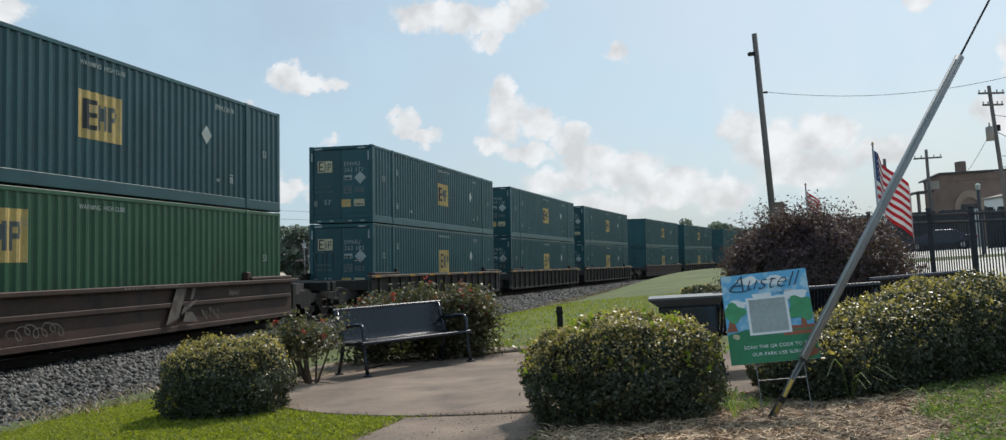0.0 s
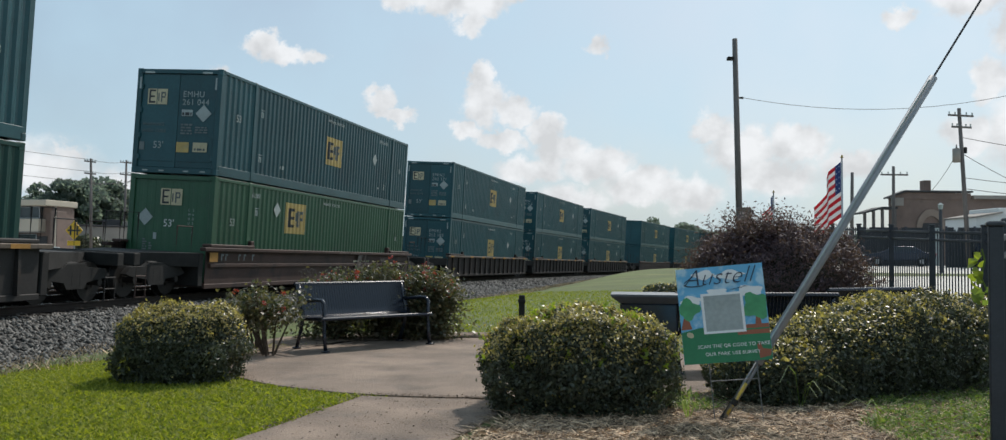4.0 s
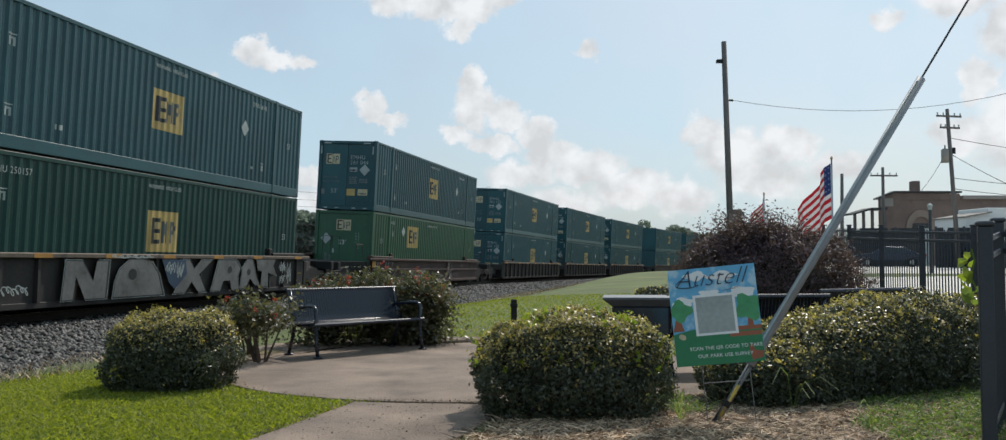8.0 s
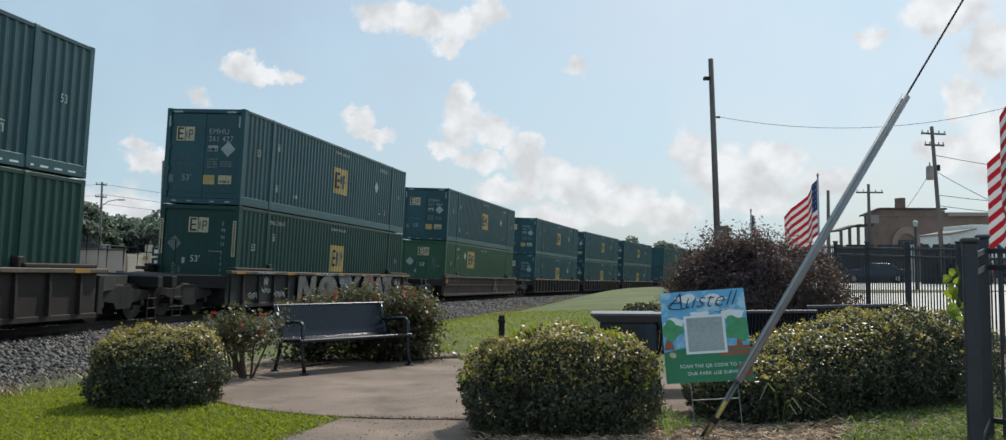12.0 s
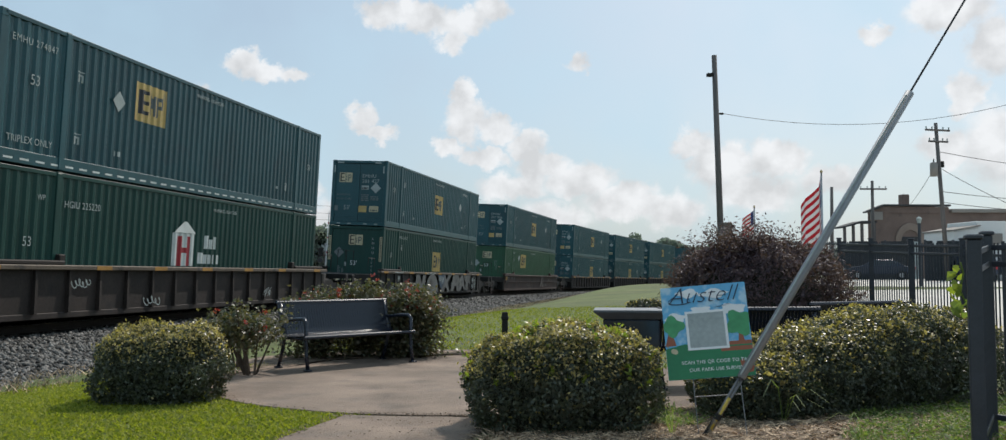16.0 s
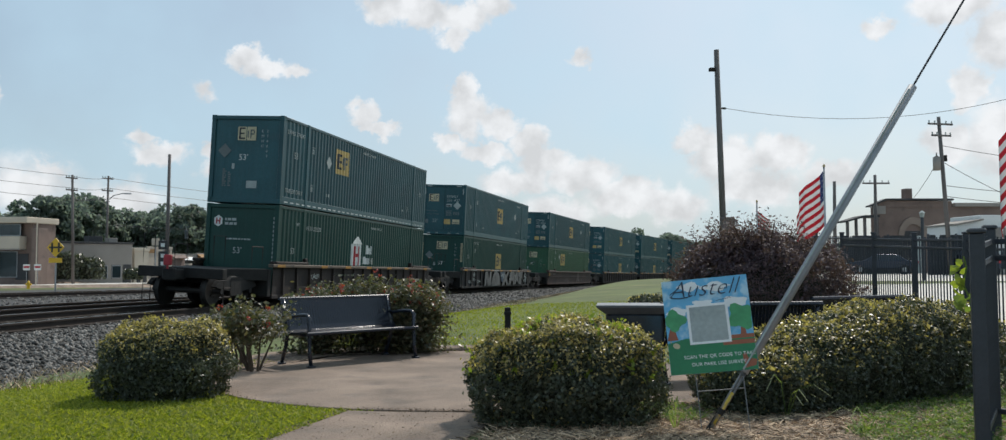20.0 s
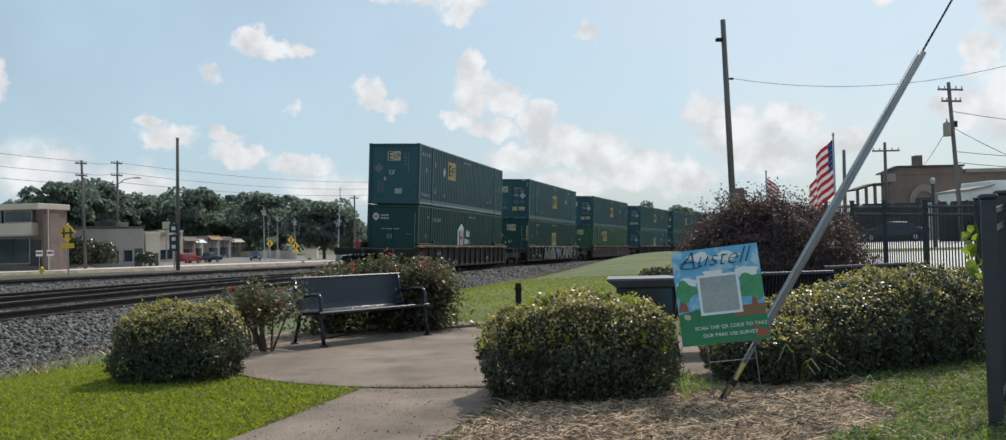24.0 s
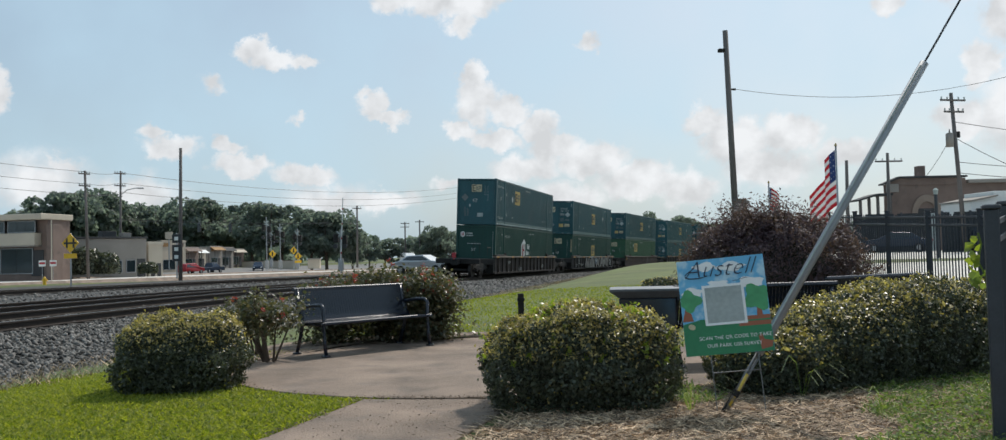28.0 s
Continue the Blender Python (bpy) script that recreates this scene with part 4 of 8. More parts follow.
def car_meshes(steel, style):
    key = (steel.name, style)
    if key in CAR_MESH:
        return CAR_MESH[key]
    out = {}
    top = 0.98
    for side in (1, -1):
        sh = Shape()
        x = side * 1.40
        a, b = sorted((x, x + side * 0.02))
        sh.box(a, b, -0.45, LEN + 0.45, 0.0, top - 0.1)
        a, b = sorted((x - side * 0.02, x + side * 0.05))
        sh.box(a, b, -0.5, LEN + 0.5, -0.12, 0.005, 0.012)
        if style == "ribbed":
            for i in range(16):
                y = 0.2 + i * (LEN - 0.4) / 15
                sh.add([(x, y - 0.04, 0.0), (x + side * 0.12, y - 0.04, 0.0), (x + side * 0.09, y - 0.04, top - 0.1), (x, y - 0.04, top - 0.1),
                        (x, y + 0.04, 0.0), (x + side * 0.12, y + 0.04, 0.0), (x + side * 0.09, y + 0.04, top - 0.1), (x, y + 0.04, top - 0.1)],
                       [(0, 1, 2, 3), (7, 6, 5, 4), (1, 5, 6, 2), (0, 4, 5, 1), (3, 2, 6, 7)])
        else:
            a, b = sorted((x, x + side * 0.09))
            sh.box(a, b, -0.3, LEN + 0.3, 0.45, 0.55, 0.01)
        out["side_%d" % side] = sh.mesh("side_sill", steel)
        sh = Shape()
        a, b = sorted((x - side * 0.03, x + side * 0.15))
        sh.box(a, b, -0.7, LEN + 0.7, top - 0.1, top, 0.015)
        out["chord_%d" % side] = sh.mesh("top_chord", M_SILL if style == "ribbed" else steel)
    out["patch"] = Shape().box(1.45, 1.554, 0, 0.55, 0.885, 0.975).mesh("paint_patch", M_PATCH)
    out["floor_beam"] = Shape().box(-1.4, 1.4, -0.12, 0.12, -0.13, -0.01, 0.01).mesh("floor_beam", steel)
    # end platform over the truck
    sh = Shape()
    sh.box(-1.42, 1.42, -0.78, -0.55, -0.05, 0.82, 0.02)
    sh.add([(-1.4, -0.78, 0.82), (1.4, -0.78, 0.82), (0.5, -3.35, 0.78), (-0.5, -3.35, 0.78), (-1.4, -0.78, 0.46), (1.4, -0.78, 0.46), (0.5, -3.35, 0.5), (-0.5, -3.35, 0.5)],
           [(0, 1, 2, 3), (7, 6, 5, 4), (0, 4, 5, 1), (1, 5, 6, 2), (2, 6, 7, 3), (3, 7, 4, 0)])
    sh.box(-1.36, 1.36, -3.5, -3.25, 0.5, 0.8, 0.02)
    out["platform"] = sh.mesh("end_platform", M_SOOT)
    out["handrail"] = Shape().line([(0, -3.35, 0.8), (0, -3.35, 1.75), (0.36, -3.35, 1.75), (0.36, -3.35, 0.8)], 0.022).mesh("handrail", M_SOOT)
    out["grab_rail"] = Shape().line([(0, -1.0, 0.8), (0, -1.0, 1.5), (0, -1.7, 1.5), (0, -1.7, 0.8)], 0.02).mesh("grab_rail", steel)
    sh = Shape().line([(0, -3.3, 0.6), (0, -3.3, -0.25), (0, -2.9, -0.25), (0, -2.9, 0.6)], 0.02)
    for z in (0.0, 0.25):
        sh.tube((0, -3.3, z), (0, -2.9, z), 0.016)
    out["ladder"] = sh.mesh("ladder", steel)
    sh = Shape().box(-0.16, 0.16, -3.95, -3.4, 0.45, 0.75, 0.03).box(-0.2, 0.2, -4.12, -3.9, 0.42, 0.78, 0.04)
    out["coupler"] = sh.mesh("coupler", M_SOOT)
    # guide blocks above the chord near both ends
    out["guide"] = Shape().box(1.22, 1.5, -0.35, 2.1, top + 0.002, top + 0.09, 0.02).box(1.2, 1.42, 2.0, 2.2, top, top + 0.22, 0.02).mesh("container_guide", steel)
    # truck
    sh = Shape()
    for x in (-1.02, 1.02):
        sh.prism([(-1.25, 0.16), (-1.05, 0.32), (-0.45, 0.34), (-0.3, 0.42), (0.3, 0.42), (0.45, 0.34), (1.05, 0.32), (1.25, 0.16), (1.05, 0.1), (0.4, 0.02), (0.3, -0.12), (-0.3, -0.12), (-0.4, 0.02), (-1.05, 0.1)], "x", x - 0.08, x + 0.08)
        for k in (-0.14, 0.14):
            sh.tube((x, k, -0.06), (x, k, 0.24), 0.085, 0.085, 10)
    sh.box(-1.0, 1.0, -0.22, 0.22, 0.2, 0.46, 0.03)
    out["truck"] = sh.mesh("truck_frame", M_SOOT)
    sh = Shape()
    for x in (-0.7535, 0.7535):
        sh.tube((x - 0.065, 0, 0), (x + 0.065, 0, 0), 0.44, 0.42, 26)
        s = 1 if x < 0 else -1
        sh.tube((x + s * 0.06, 0, 0), (x + s * 0.09, 0, 0), 0.47, 0.47, 26)
        for k in range(6):
            a = k * math.pi / 3
            sh.box(x - 0.09, x + 0.09, 0.16 * math.cos(a) - 0.03, 0.16 * math.cos(a) + 0.03, 0.16 * math.sin(a) - 0.03, 0.16 * math.sin(a) + 0.03)
    sh.tube((-1.1, 0, 0), (1.1, 0, 0), 0.085, 0.085, 10)
    out["axle"] = sh.mesh("wheelset", M_WHEEL)
    CAR_MESH[key] = out
    return out


WHEELSETS = []


def well_car(steel, style, label, spin):
    me = car_meshes(steel, style)
    c = thing("well_car", label, "rail car", group="cars of the train")
    for side in (1, -1):
        part("side_sill", me["side_%d" % side], steel, c)
        chord = part("top_chord", me["chord_%d" % side], steel, c, "worn tan top rail" if style == "ribbed" else "")
        if style == "ribbed" and side == 1:
            for k, y in enumerate((-0.4, 3.1, 5.4, 7.7, 10.2, 12.6, 15.6)):
                part("paint_patch", me["patch"], M_PATCH, chord, "worn orange paint patch", m=pose(0, y, 0))
    for y in (0.15, 4.2, 8.0, 11.8, LEN - 0.15):
        part("floor_beam", me["floor_beam"], steel, c, m=pose(0, y, 0))
    turn = pose(0, LEN, 0, 0, 0, 180)
    for m in (pose(0, 0, 0), turn):
        plat = part("end_platform", me["platform"], M_SOOT, c, m=m)
        for x, hx in ((-1.3, -1.3), (1.3, 0.94)):
            part("handrail", me["handrail"], M_SOOT, plat, m=pose(hx, 0, 0))
            part("grab_rail", me["grab_rail"], steel, plat, m=pose(x, 0, 0))
            part("ladder", me["ladder"], steel, plat, m=pose(x, 0, 0))
        part("coupler", me["coupler"], M_SOOT, plat)
        part("container_guide", me["guide"], steel, c, m=m)
        part("container_guide", me["guide"], steel, c, m=m @ Matrix.Diagonal((-1, 1, 1, 1)))
        tr = part("truck", me["truck"], M_SOOT, c, "sooty cast truck with springs", m=m @ pose(0, -2.15, 0.13))
        for y in (-0.88, 0.88):
            ax = part("wheelset", me["axle"], M_WHEEL, tr, m=pose(0, y, 0.02 - 0.01))
            if spin:
                WHEELSETS.append((ax, pose(0, y, 0.01), 1 if m is not turn else -1))
    return c


GAPS = [23.63, 23.6, 23.36, 19.67, 19.44, 24.3, 19.6, 23.6, 19.6]
OFFSETS = [0.0]
for g in GAPS:
    OFFSETS.append(OFFSETS[-1] + g)
# seconds and the place of the last car along the line
TRAIN_ROWS = [(0, -57.06), (3, -46.2), (8, -29.31), (11, -19.67), (17, 0.0), (20, 9.62), (25, 27.11), (28, 37.73)]
MOVERS = []     # thing, offset along the line, height over the rail heads


def train_s(t):
    """The last car's place at t, by a smooth curve through the rows."""
    ts, ss = [r[0] for r in TRAIN_ROWS], [r[1] for r in TRAIN_ROWS]
    n = len(ts)
    sl = []
    for i in range(n):
        a, b = max(i - 1, 0), min(i + 1, n - 1)
        sl.append((ss[b] - ss[a]) / (ts[b] - ts[a]))
    i = max(k for k in range(n - 1) if ts[k] <= t)
    h = ts[i + 1] - ts[i]
    u = (t - ts[i]) / h
    return ((2 * u ** 3 - 3 * u ** 2 + 1) * ss[i] + (u ** 3 - 2 * u ** 2 + u) * h * sl[i] + (3 * u ** 2 - 2 * u ** 3) * ss[i + 1] + (u ** 3 - u ** 2) * h * sl[i + 1])


def build_train():
    upper_logo, lower_logo = (7.27, 1.08, 1.4, 0.98), (7.37, 1.03, 1.4, 1.0)
    specs = [
        # steel, style, lower material, upper material
        (M_CARORANGE, "ribbed", M_DARKGREEN, M_GREEN), (M_CARGREY, "ribbed", M_DARKGREEN, M_GREEN), (M_CARBROWN, "smooth", M_GREEN_NEW, M_GREEN),
        (M_CARORANGE, "ribbed", M_GREEN, M_GREEN), (M_CARORANGE, "ribbed", M_GREEN, M_GREEN), (M_CARORANGE, "ribbed", M_GREEN, M_GREEN),
        (M_CARBROWN, "smooth", M_GREEN, M_GREEN), (M_CARORANGE, "ribbed", M_GREEN, M_GREEN), (M_CARBROWN, "smooth", M_GREEN, M_GREEN), (M_CARORANGE, "ribbed", M_GREEN, M_GREEN),
    ]
    names = ["dark rusty brown well car with ribbed sides, last of the train", "sooty grey well car with silver graffiti on its ribs",
             "smooth-sided brown well car with faded graffiti"]
    for i, (steel, style, low, up) in enumerate(specs):
        off = OFFSETS[i]
        car = well_car(steel, style, names[i] if i < 3 else "rusty well car carrying two stacked containers", i < 4)
        MOVERS.append((car, off, FLOOR_UP))
        if i == 1:
            graffiti(car)
        if i == 2:
            faded_graffiti(car)
        if i == 0:
            end_device(car)
            for k, (y, z, w, h) in enumerate(((5.0, 0.05, 0.75, 0.22), (11.6, 0.1, 0.5, 0.3), (2.3, 0.5, 0.6, 0.2))):
                scrawl(car, 1.545, y, z, w, h, 40 + k)
        lo = container(low, {0: "dark forest-green container with a white and red house logo", 2: "bright green corrugated container with a gold logo panel"}.get(i, "dark green corrugated container, in the well of a car"), doors=i not in (0, 1, 2))
        hi = container(up, "dark green corrugated container with a gold logo panel, stacked on another", doors=i != 0)
        MOVERS.append((lo, off, FLOOR_UP + 0.002))
        MOVERS.append((hi, off, FLOOR_UP + HEI + 0.032))
        if i == 0:
            hub_marks(lo), house_logo(lo)
            side_words(lo, "53", 0.28, 1.0, 1.34, M_GREYP)
            side_words(lo, "HGIU 225220", 0.21, 2.2, 2.18, M_GREYP, 1.05)
            side_words(lo, "WP", 0.16, 1.35, 2.28, M_GREYP)
            side_words(lo, "WARNING  HIGH CUBE", 0.13, 8.6, 2.52, M_GREYP)
            plain_marks(hi, "274847", ((0.50, 2.34, 0.165), (0.68, 2.34, 0.165)), (-0.27, 1.42))
            side_marks(hi, "", (4.52, 1.5, 1.35, 0.92), False, (3.86, 1.8))
            side_words(hi, "EMHU 274847", 0.2, 0.32, 2.36, M_GREYP, 1.15)
            side_words(hi, "TRIPLEX ONLY", 0.2, 0.35, 0.42, M_GREYP)
            sh = Shape()
            for k in range(34):
                sh.add([(WID / 2 + 0.002, 0.3 + k * 0.46, 0.08), (WID / 2 + 0.002, 0.3 + k * 0.46 + 0.26, 0.08), (WID / 2 + 0.002, 0.3 + k * 0.46 + 0.26, 0.12), (WID / 2 + 0.002, 0.3 + k * 0.46, 0.12)], QUAD)
            tagged(part("reflective_tape", sh, M_WHITEP, hi, "dashes of white reflective tape"), kind="stuff")
        elif i == 2:
            plain_marks(lo, "260280", ((0.52, 1.92, 0.12), (0.65, 1.92, 0.12)), (-0.22, 1.48))
            side_marks(lo, "260280", (4.45, 1.5, 1.45, 0.98), False, (3.77, 2.2))
            door_marks(hi, "261 044")
            side_marks(hi, "EMHU 26104", upper_logo)
        elif i == 1:
            plain_marks(lo, "250157", ((0.74, 2.30, 0.2), (0.74, 1.44, 0.17)), (-0.24, 1.18), False)
            side_marks(lo, "EMHU 250157", lower_logo, False, None)
            door_marks(hi, "261 427")
            side_marks(hi, "EMHU 26142", upper_logo)
        else:
            nums = {3: ("262 182", "263 171"), 4: ("261 332", "260 118")}.get(i, ("262 440", "260 871"))
            if i < 6:
                door_marks(lo, nums[0]), door_marks(hi, nums[1])
            side_marks(lo, nums[0].replace(" ", ""), (7.4, 1.0, 1.4, 1.0))
            side_marks(hi, nums[1].replace(" ", ""), upper_logo)


def scrawl(car, x, y, z, w, h, seed, material=None):
    """A thin unreadable spray tag: one looping stroke."""
    rnd = random.Random(seed)
    p, q, r = rnd.uniform(0, 6), rnd.uniform(0, 6), rnd.uniform(2.2, 3.4)
    pts = []
    for k in range(64):
        t = k / 63
        a = 6.28319 * r * 2 * t
        pts.append((y + w * (t + 0.09 * math.sin(a + p)), z + h * (0.5 + 0.34 * math.cos(a * 1.0 + q) + 0.16 * math.sin(a * 0.37 + p))))
    sh = Shape()
    for (a, b), (c, d) in zip(pts, pts[1:]):
        l = math.hypot(c - a, d - b) + 1e-6
        u, v = -(d - b) / l * 0.011, (c - a) / l * 0.011
        sh.add([(x, a - u, b - v), (x, c - u, d - v), (x, c + u, d + v), (x, a + u, b + v)], QUAD)
    tagged(part("graffiti_scrawl", sh, material or M_GREYP, car, "thin pale scrawl"), kind="stuff")


def oval(x, y, z, a, b, n=14):
    return [(x, y + a * math.cos(6.28319 * k / n), z + b * math.sin(6.28319 * k / n)) for k in range(n)]


def graffiti(car):
    """Fat silver shapes with black edges, sprayed across the ribs."""
    x = 1.545
    shapes = [
        [(4.0, 0), (4.35, 0), (4.42, 0.48), (4.75, 0), (5.45, 0), (5.5, 0.8), (5.1, 0.8), (5.0, 0.36), (4.6, 0.8), (4.08, 0.8)],
        [(5.75, 0), (5.8, 0.35), (5.95, 0.62), (6.3, 0.82), (6.8, 0.86), (7.2, 0.76), (7.5, 0.5), (7.75, 0.0)],
        [(8.25, 0.0), (8.8, 0.0), (9.1, 0.28), (9.45, 0.0), (9.85, 0.0), (9.45, 0.45), (10.1, 0.82), (9.5, 0.82), (9.2, 0.6), (8.95, 0.82), (8.65, 0.82), (8.75, 0.5)],
        [(10.15, 0), (10.65, 0), (10.8, 0.26), (11.2, 0.26), (11.3, 0), (11.75, 0), (11.62, 0.36), (11.78, 0.58), (11.5, 0.82), (10.5, 0.82)],
        [(11.82, 0.0), (12.2, 0.06), (12.42, 0.3), (12.75, 0.1), (13.1, 0.04), (12.85, 0.3), (12.55, 0.8), (12.2, 0.86), (11.9, 0.6)],
        [(13.15, 0.06), (13.65, 0.02), (13.62, 0.45), (14.2, 0.34), (13.95, 0.62), (14.1, 0.84), (12.8, 0.84), (12.95, 0.52), (13.2, 0.5)],
    ]
    for poly in shapes:
        n = len(poly)
        cx, cz = sum(p[0] for p in poly) / n, sum(p[1] for p in poly) / n
        g = part("graffiti_letter", Shape().add([(x, a, 0.02 + b) for a, b in poly], [tuple(range(n))]), M_GRAF, car, "fat silver spray-painted shape")
        for grow, lift, m in ((1.06, 0.004, M_BLACKP), (1.085, 0.008, M_GREYP)):
            part("graffiti_edge", Shape().add([(x - lift, cx + (a - cx) * grow + 0.03, 0.02 + min(cz + (b - cz) * grow, 0.87)) for a, b in poly], [tuple(range(n))]), m, g)
    for y, z, a, b in ((6.45, 0.52, 0.17, 0.13), (11.15, 0.58, 0.13, 0.1), (12.32, 0.5, 0.12, 0.09)):
        part("graffiti_eye", Shape().add(oval(x + 0.003, y, z, a, b), [tuple(range(14))]), M_BLACKP, car, "black sprayed dot")
    sh = Shape().add([(x + 0.003, a, b) for a, b in ((7.65, 0.86), (8.0, 0.3), (8.3, 0.12), (8.85, 0.5), (8.75, 0.86))], [(0, 1, 2, 3, 4)])
    part("graffiti_patch", sh, M_GRAFBLUE, car, "dark blue sprayed patch")
    for k, (y, z, w, h) in enumerate(((7.85, 0.5, 0.45, 0.3), (8.35, 0.4, 0.3, 0.4), (0.4, 0.12, 0.55, 0.22), (1.25, 0.3, 0.6, 0.2), (1.4, 0.52, 0.3, 0.28), (2.2, 0.16, 0.8, 0.2), (14.45, 0.45, 0.4, 0.35), (14.45, 0.1, 0.4, 0.3), (15.0, 0.1, 0.35, 0.7))):
        scrawl(car, x + 0.006, y, z, w, h, k)
    for k, (y, w) in enumerate(((1.0, 1.1), (5.6, 1.6))):
        scrawl(car, 1.556, y, 0.89, w, 0.07, 20 + k)


def faded_graffiti(car):
    x = 1.504
    sh = Shape()
    for poly in ([(10.0, 0.05), (10.5, 0.2), (10.9, 0.95), (10.45, 0.95)], [(10.6, 0.25), (11.2, 0.5), (11.3, 0.6), (10.7, 0.42)], [(10.7, 0.1), (11.35, 0.05), (11.1, 0.3), (10.8, 0.32)], [(11.0, 0.6), (11.1, 0.6), (11.3, 0.95), (11.15, 0.95)]):
        sh.add([(x, a, z) for a, z in poly], QUAD)
    part("graffiti_letter", sh, M_GRAFOLD, car, "faded grey spray mark")
    sh = Shape()
    for k in range(14):
        y = 8.4 + 0.13 * k + 0.2 * (k > 6)
        sh.add([(1.554, y, 0.905), (1.554, y + 0.09, 0.905), (1.554, y + 0.09, 0.95), (1.554, y, 0.95)], QUAD)
    tagged(part("stencil", sh, M_GRAFOLD, car, "row of worn stencilled characters"), kind="stuff")
    part("yellow_plate", Shape().add([(x, -0.40, 0.60), (x, 0.02, 0.60), (x, 0.02, 0.85), (x, -0.40, 0.85)], QUAD), M_PATCH, car, "worn yellow plate")
    sh = Shape()
    for y in (0.2, 0.42, 1.15, 1.45, 1.95):
        sh.add([(x, y, 0.64), (x, y + 0.05, 0.64), (x, y + 0.05, 0.82), (x, y, 0.82)], QUAD).add([(x, y + 0.06, 0.76), (x, y + 0.13, 0.76), (x, y + 0.13, 0.82), (x, y + 0.06, 0.82)], QUAD)
    tagged(part("stencil", sh, M_FADED, car, "large worn stencilled characters"), kind="stuff")
    for k, (y, z, w, h) in enumerate(((11.5, 0.08, 0.9, 0.3), (5.2, 0.1, 1.4, 0.3), (12.8, 0.6, 0.5, 0.2))):
        scrawl(car, x + 0.001, y, z, w, h, 60 + k, M_GRAFOLD)


def end_device(car):
    """A dull red flashing marker hung on the rear coupler."""
    sh = Shape().box(-0.12, 0.12, -4.2, -4.1, 0.85, 1.15, 0.02).tube((0, -4.15, 0.75), (0, -4.15, 0.86), 0.03)
    part("rear_marker", sh, M_REDP, car, "dull red rear marker lamp")


build_train()


def train_motion():
    times = [float(t) for t in range(0, 29)]
    for ob, off, up in MOVERS:
        walk(ob, [(t, line_pose(train_s(t) + off, up=up)) for t in times])
    spin_times = [k * 0.15 for k in range(187)] + [28.0]
    s0 = train_s(0)
    for ax, m, sign in WHEELSETS:
        walk(ax, [(t, m @ pose(0, 0, 0, -math.degrees((train_s(min(t, 28.0)) - s0) / 0.43) * sign % 360, 0, 0)) for t in spin_times])

# ---- vegetation tools ----
RNG = np.random.default_rng(7)


def quads_mesh(name, quads, material):
    """One mesh of many loose four-cornered pieces, from an array of n x 4 x 3."""
    n = len(quads)
    me = bpy.data.meshes.new(name)
    me.vertices.add(n * 4)
    me.vertices.foreach_set("co", np.ascontiguousarray(quads, np.float32).ravel())
    me.loops.add(n * 4)
    me.loops.foreach_set("vertex_index", np.arange(n * 4, dtype=np.int32))
    me.polygons.add(n)
    me.polygons.foreach_set("loop_start", np.arange(0, n * 4, 4, dtype=np.int32))
    me.update(calc_edges=True)
    me.materials.append(material)
    return me


def unit(v):
    return v / np.maximum(np.linalg.norm(v, axis=-1, keepdims=True), 1e-9)


def leaves_at(points, normals, size, aspect=1.8, spread=0.9):
    """Leaf-shaped quads at the points, facing roughly along the normals."""
    n = len(points)
    nn = unit(normals + RNG.normal(0, spread, (n, 3)))
    a = unit(np.cross(nn, RNG.normal(0, 1, (n, 3))))
    b = np.cross(nn, a)
    s = size * RNG.uniform(0.6, 1.35, (n, 1))
    fold = nn * s * RNG.uniform(-0.25, 0.25, (n, 1))
    return np.stack([points - a * s * aspect * 0.5, points + b * s * 0.5 + fold, points + a * s * aspect * 0.5, points - b * s * 0.5 + fold], 1)


def lumpy(dirs, seed, amount, freq=2.2):
    out = np.empty(len(dirs))
    for i, d in enumerate(dirs):
        out[i] = noise.noise(Vector(d) * freq + Vector((seed * 3.7, seed * 1.3, 0)))
    return 1 + amount * out


def dome(n, rx, ry, h, seed, lump=0.16, square=2.6, low=0.02):
    """Points and normals on an uneven clipped dome that rests on the ground."""
    d = unit(RNG.normal(0, 1, (n, 3)))
    d[:, 2] = np.where(d[:, 2] < -0.62, -d[:, 2], d[:, 2])
    d = unit(d)
    rr = (np.abs(d[:, 0]) ** square + np.abs(d[:, 1]) ** square + np.abs(d[:, 2]) ** square) ** (-1 / square)
    rr = rr * (lumpy(d, seed, lump) + lumpy(d, seed + 5, lump * 0.55, 7.0) - 1)
    p = d * rr[:, None] * np.array([rx, ry, h * 0.62])
    p[:, 2] += h * 0.40
    p[:, 2] = np.maximum(p[:, 2], low)
    return p, unit(d / np.array([rx, ry, h * 0.62]))


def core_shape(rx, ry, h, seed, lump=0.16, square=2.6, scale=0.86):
    """A dense inner mass of twigs, its dark colour standing for the shade inside."""
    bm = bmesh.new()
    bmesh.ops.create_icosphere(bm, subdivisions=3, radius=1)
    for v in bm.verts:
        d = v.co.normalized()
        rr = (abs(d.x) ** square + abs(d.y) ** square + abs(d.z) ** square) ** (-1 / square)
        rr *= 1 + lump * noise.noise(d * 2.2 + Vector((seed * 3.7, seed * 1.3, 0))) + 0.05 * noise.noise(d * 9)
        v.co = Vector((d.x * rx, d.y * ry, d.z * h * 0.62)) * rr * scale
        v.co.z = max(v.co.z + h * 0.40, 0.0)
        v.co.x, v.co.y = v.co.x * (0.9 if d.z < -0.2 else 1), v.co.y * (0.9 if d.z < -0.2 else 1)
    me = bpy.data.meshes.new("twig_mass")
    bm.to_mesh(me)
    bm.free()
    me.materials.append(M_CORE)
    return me


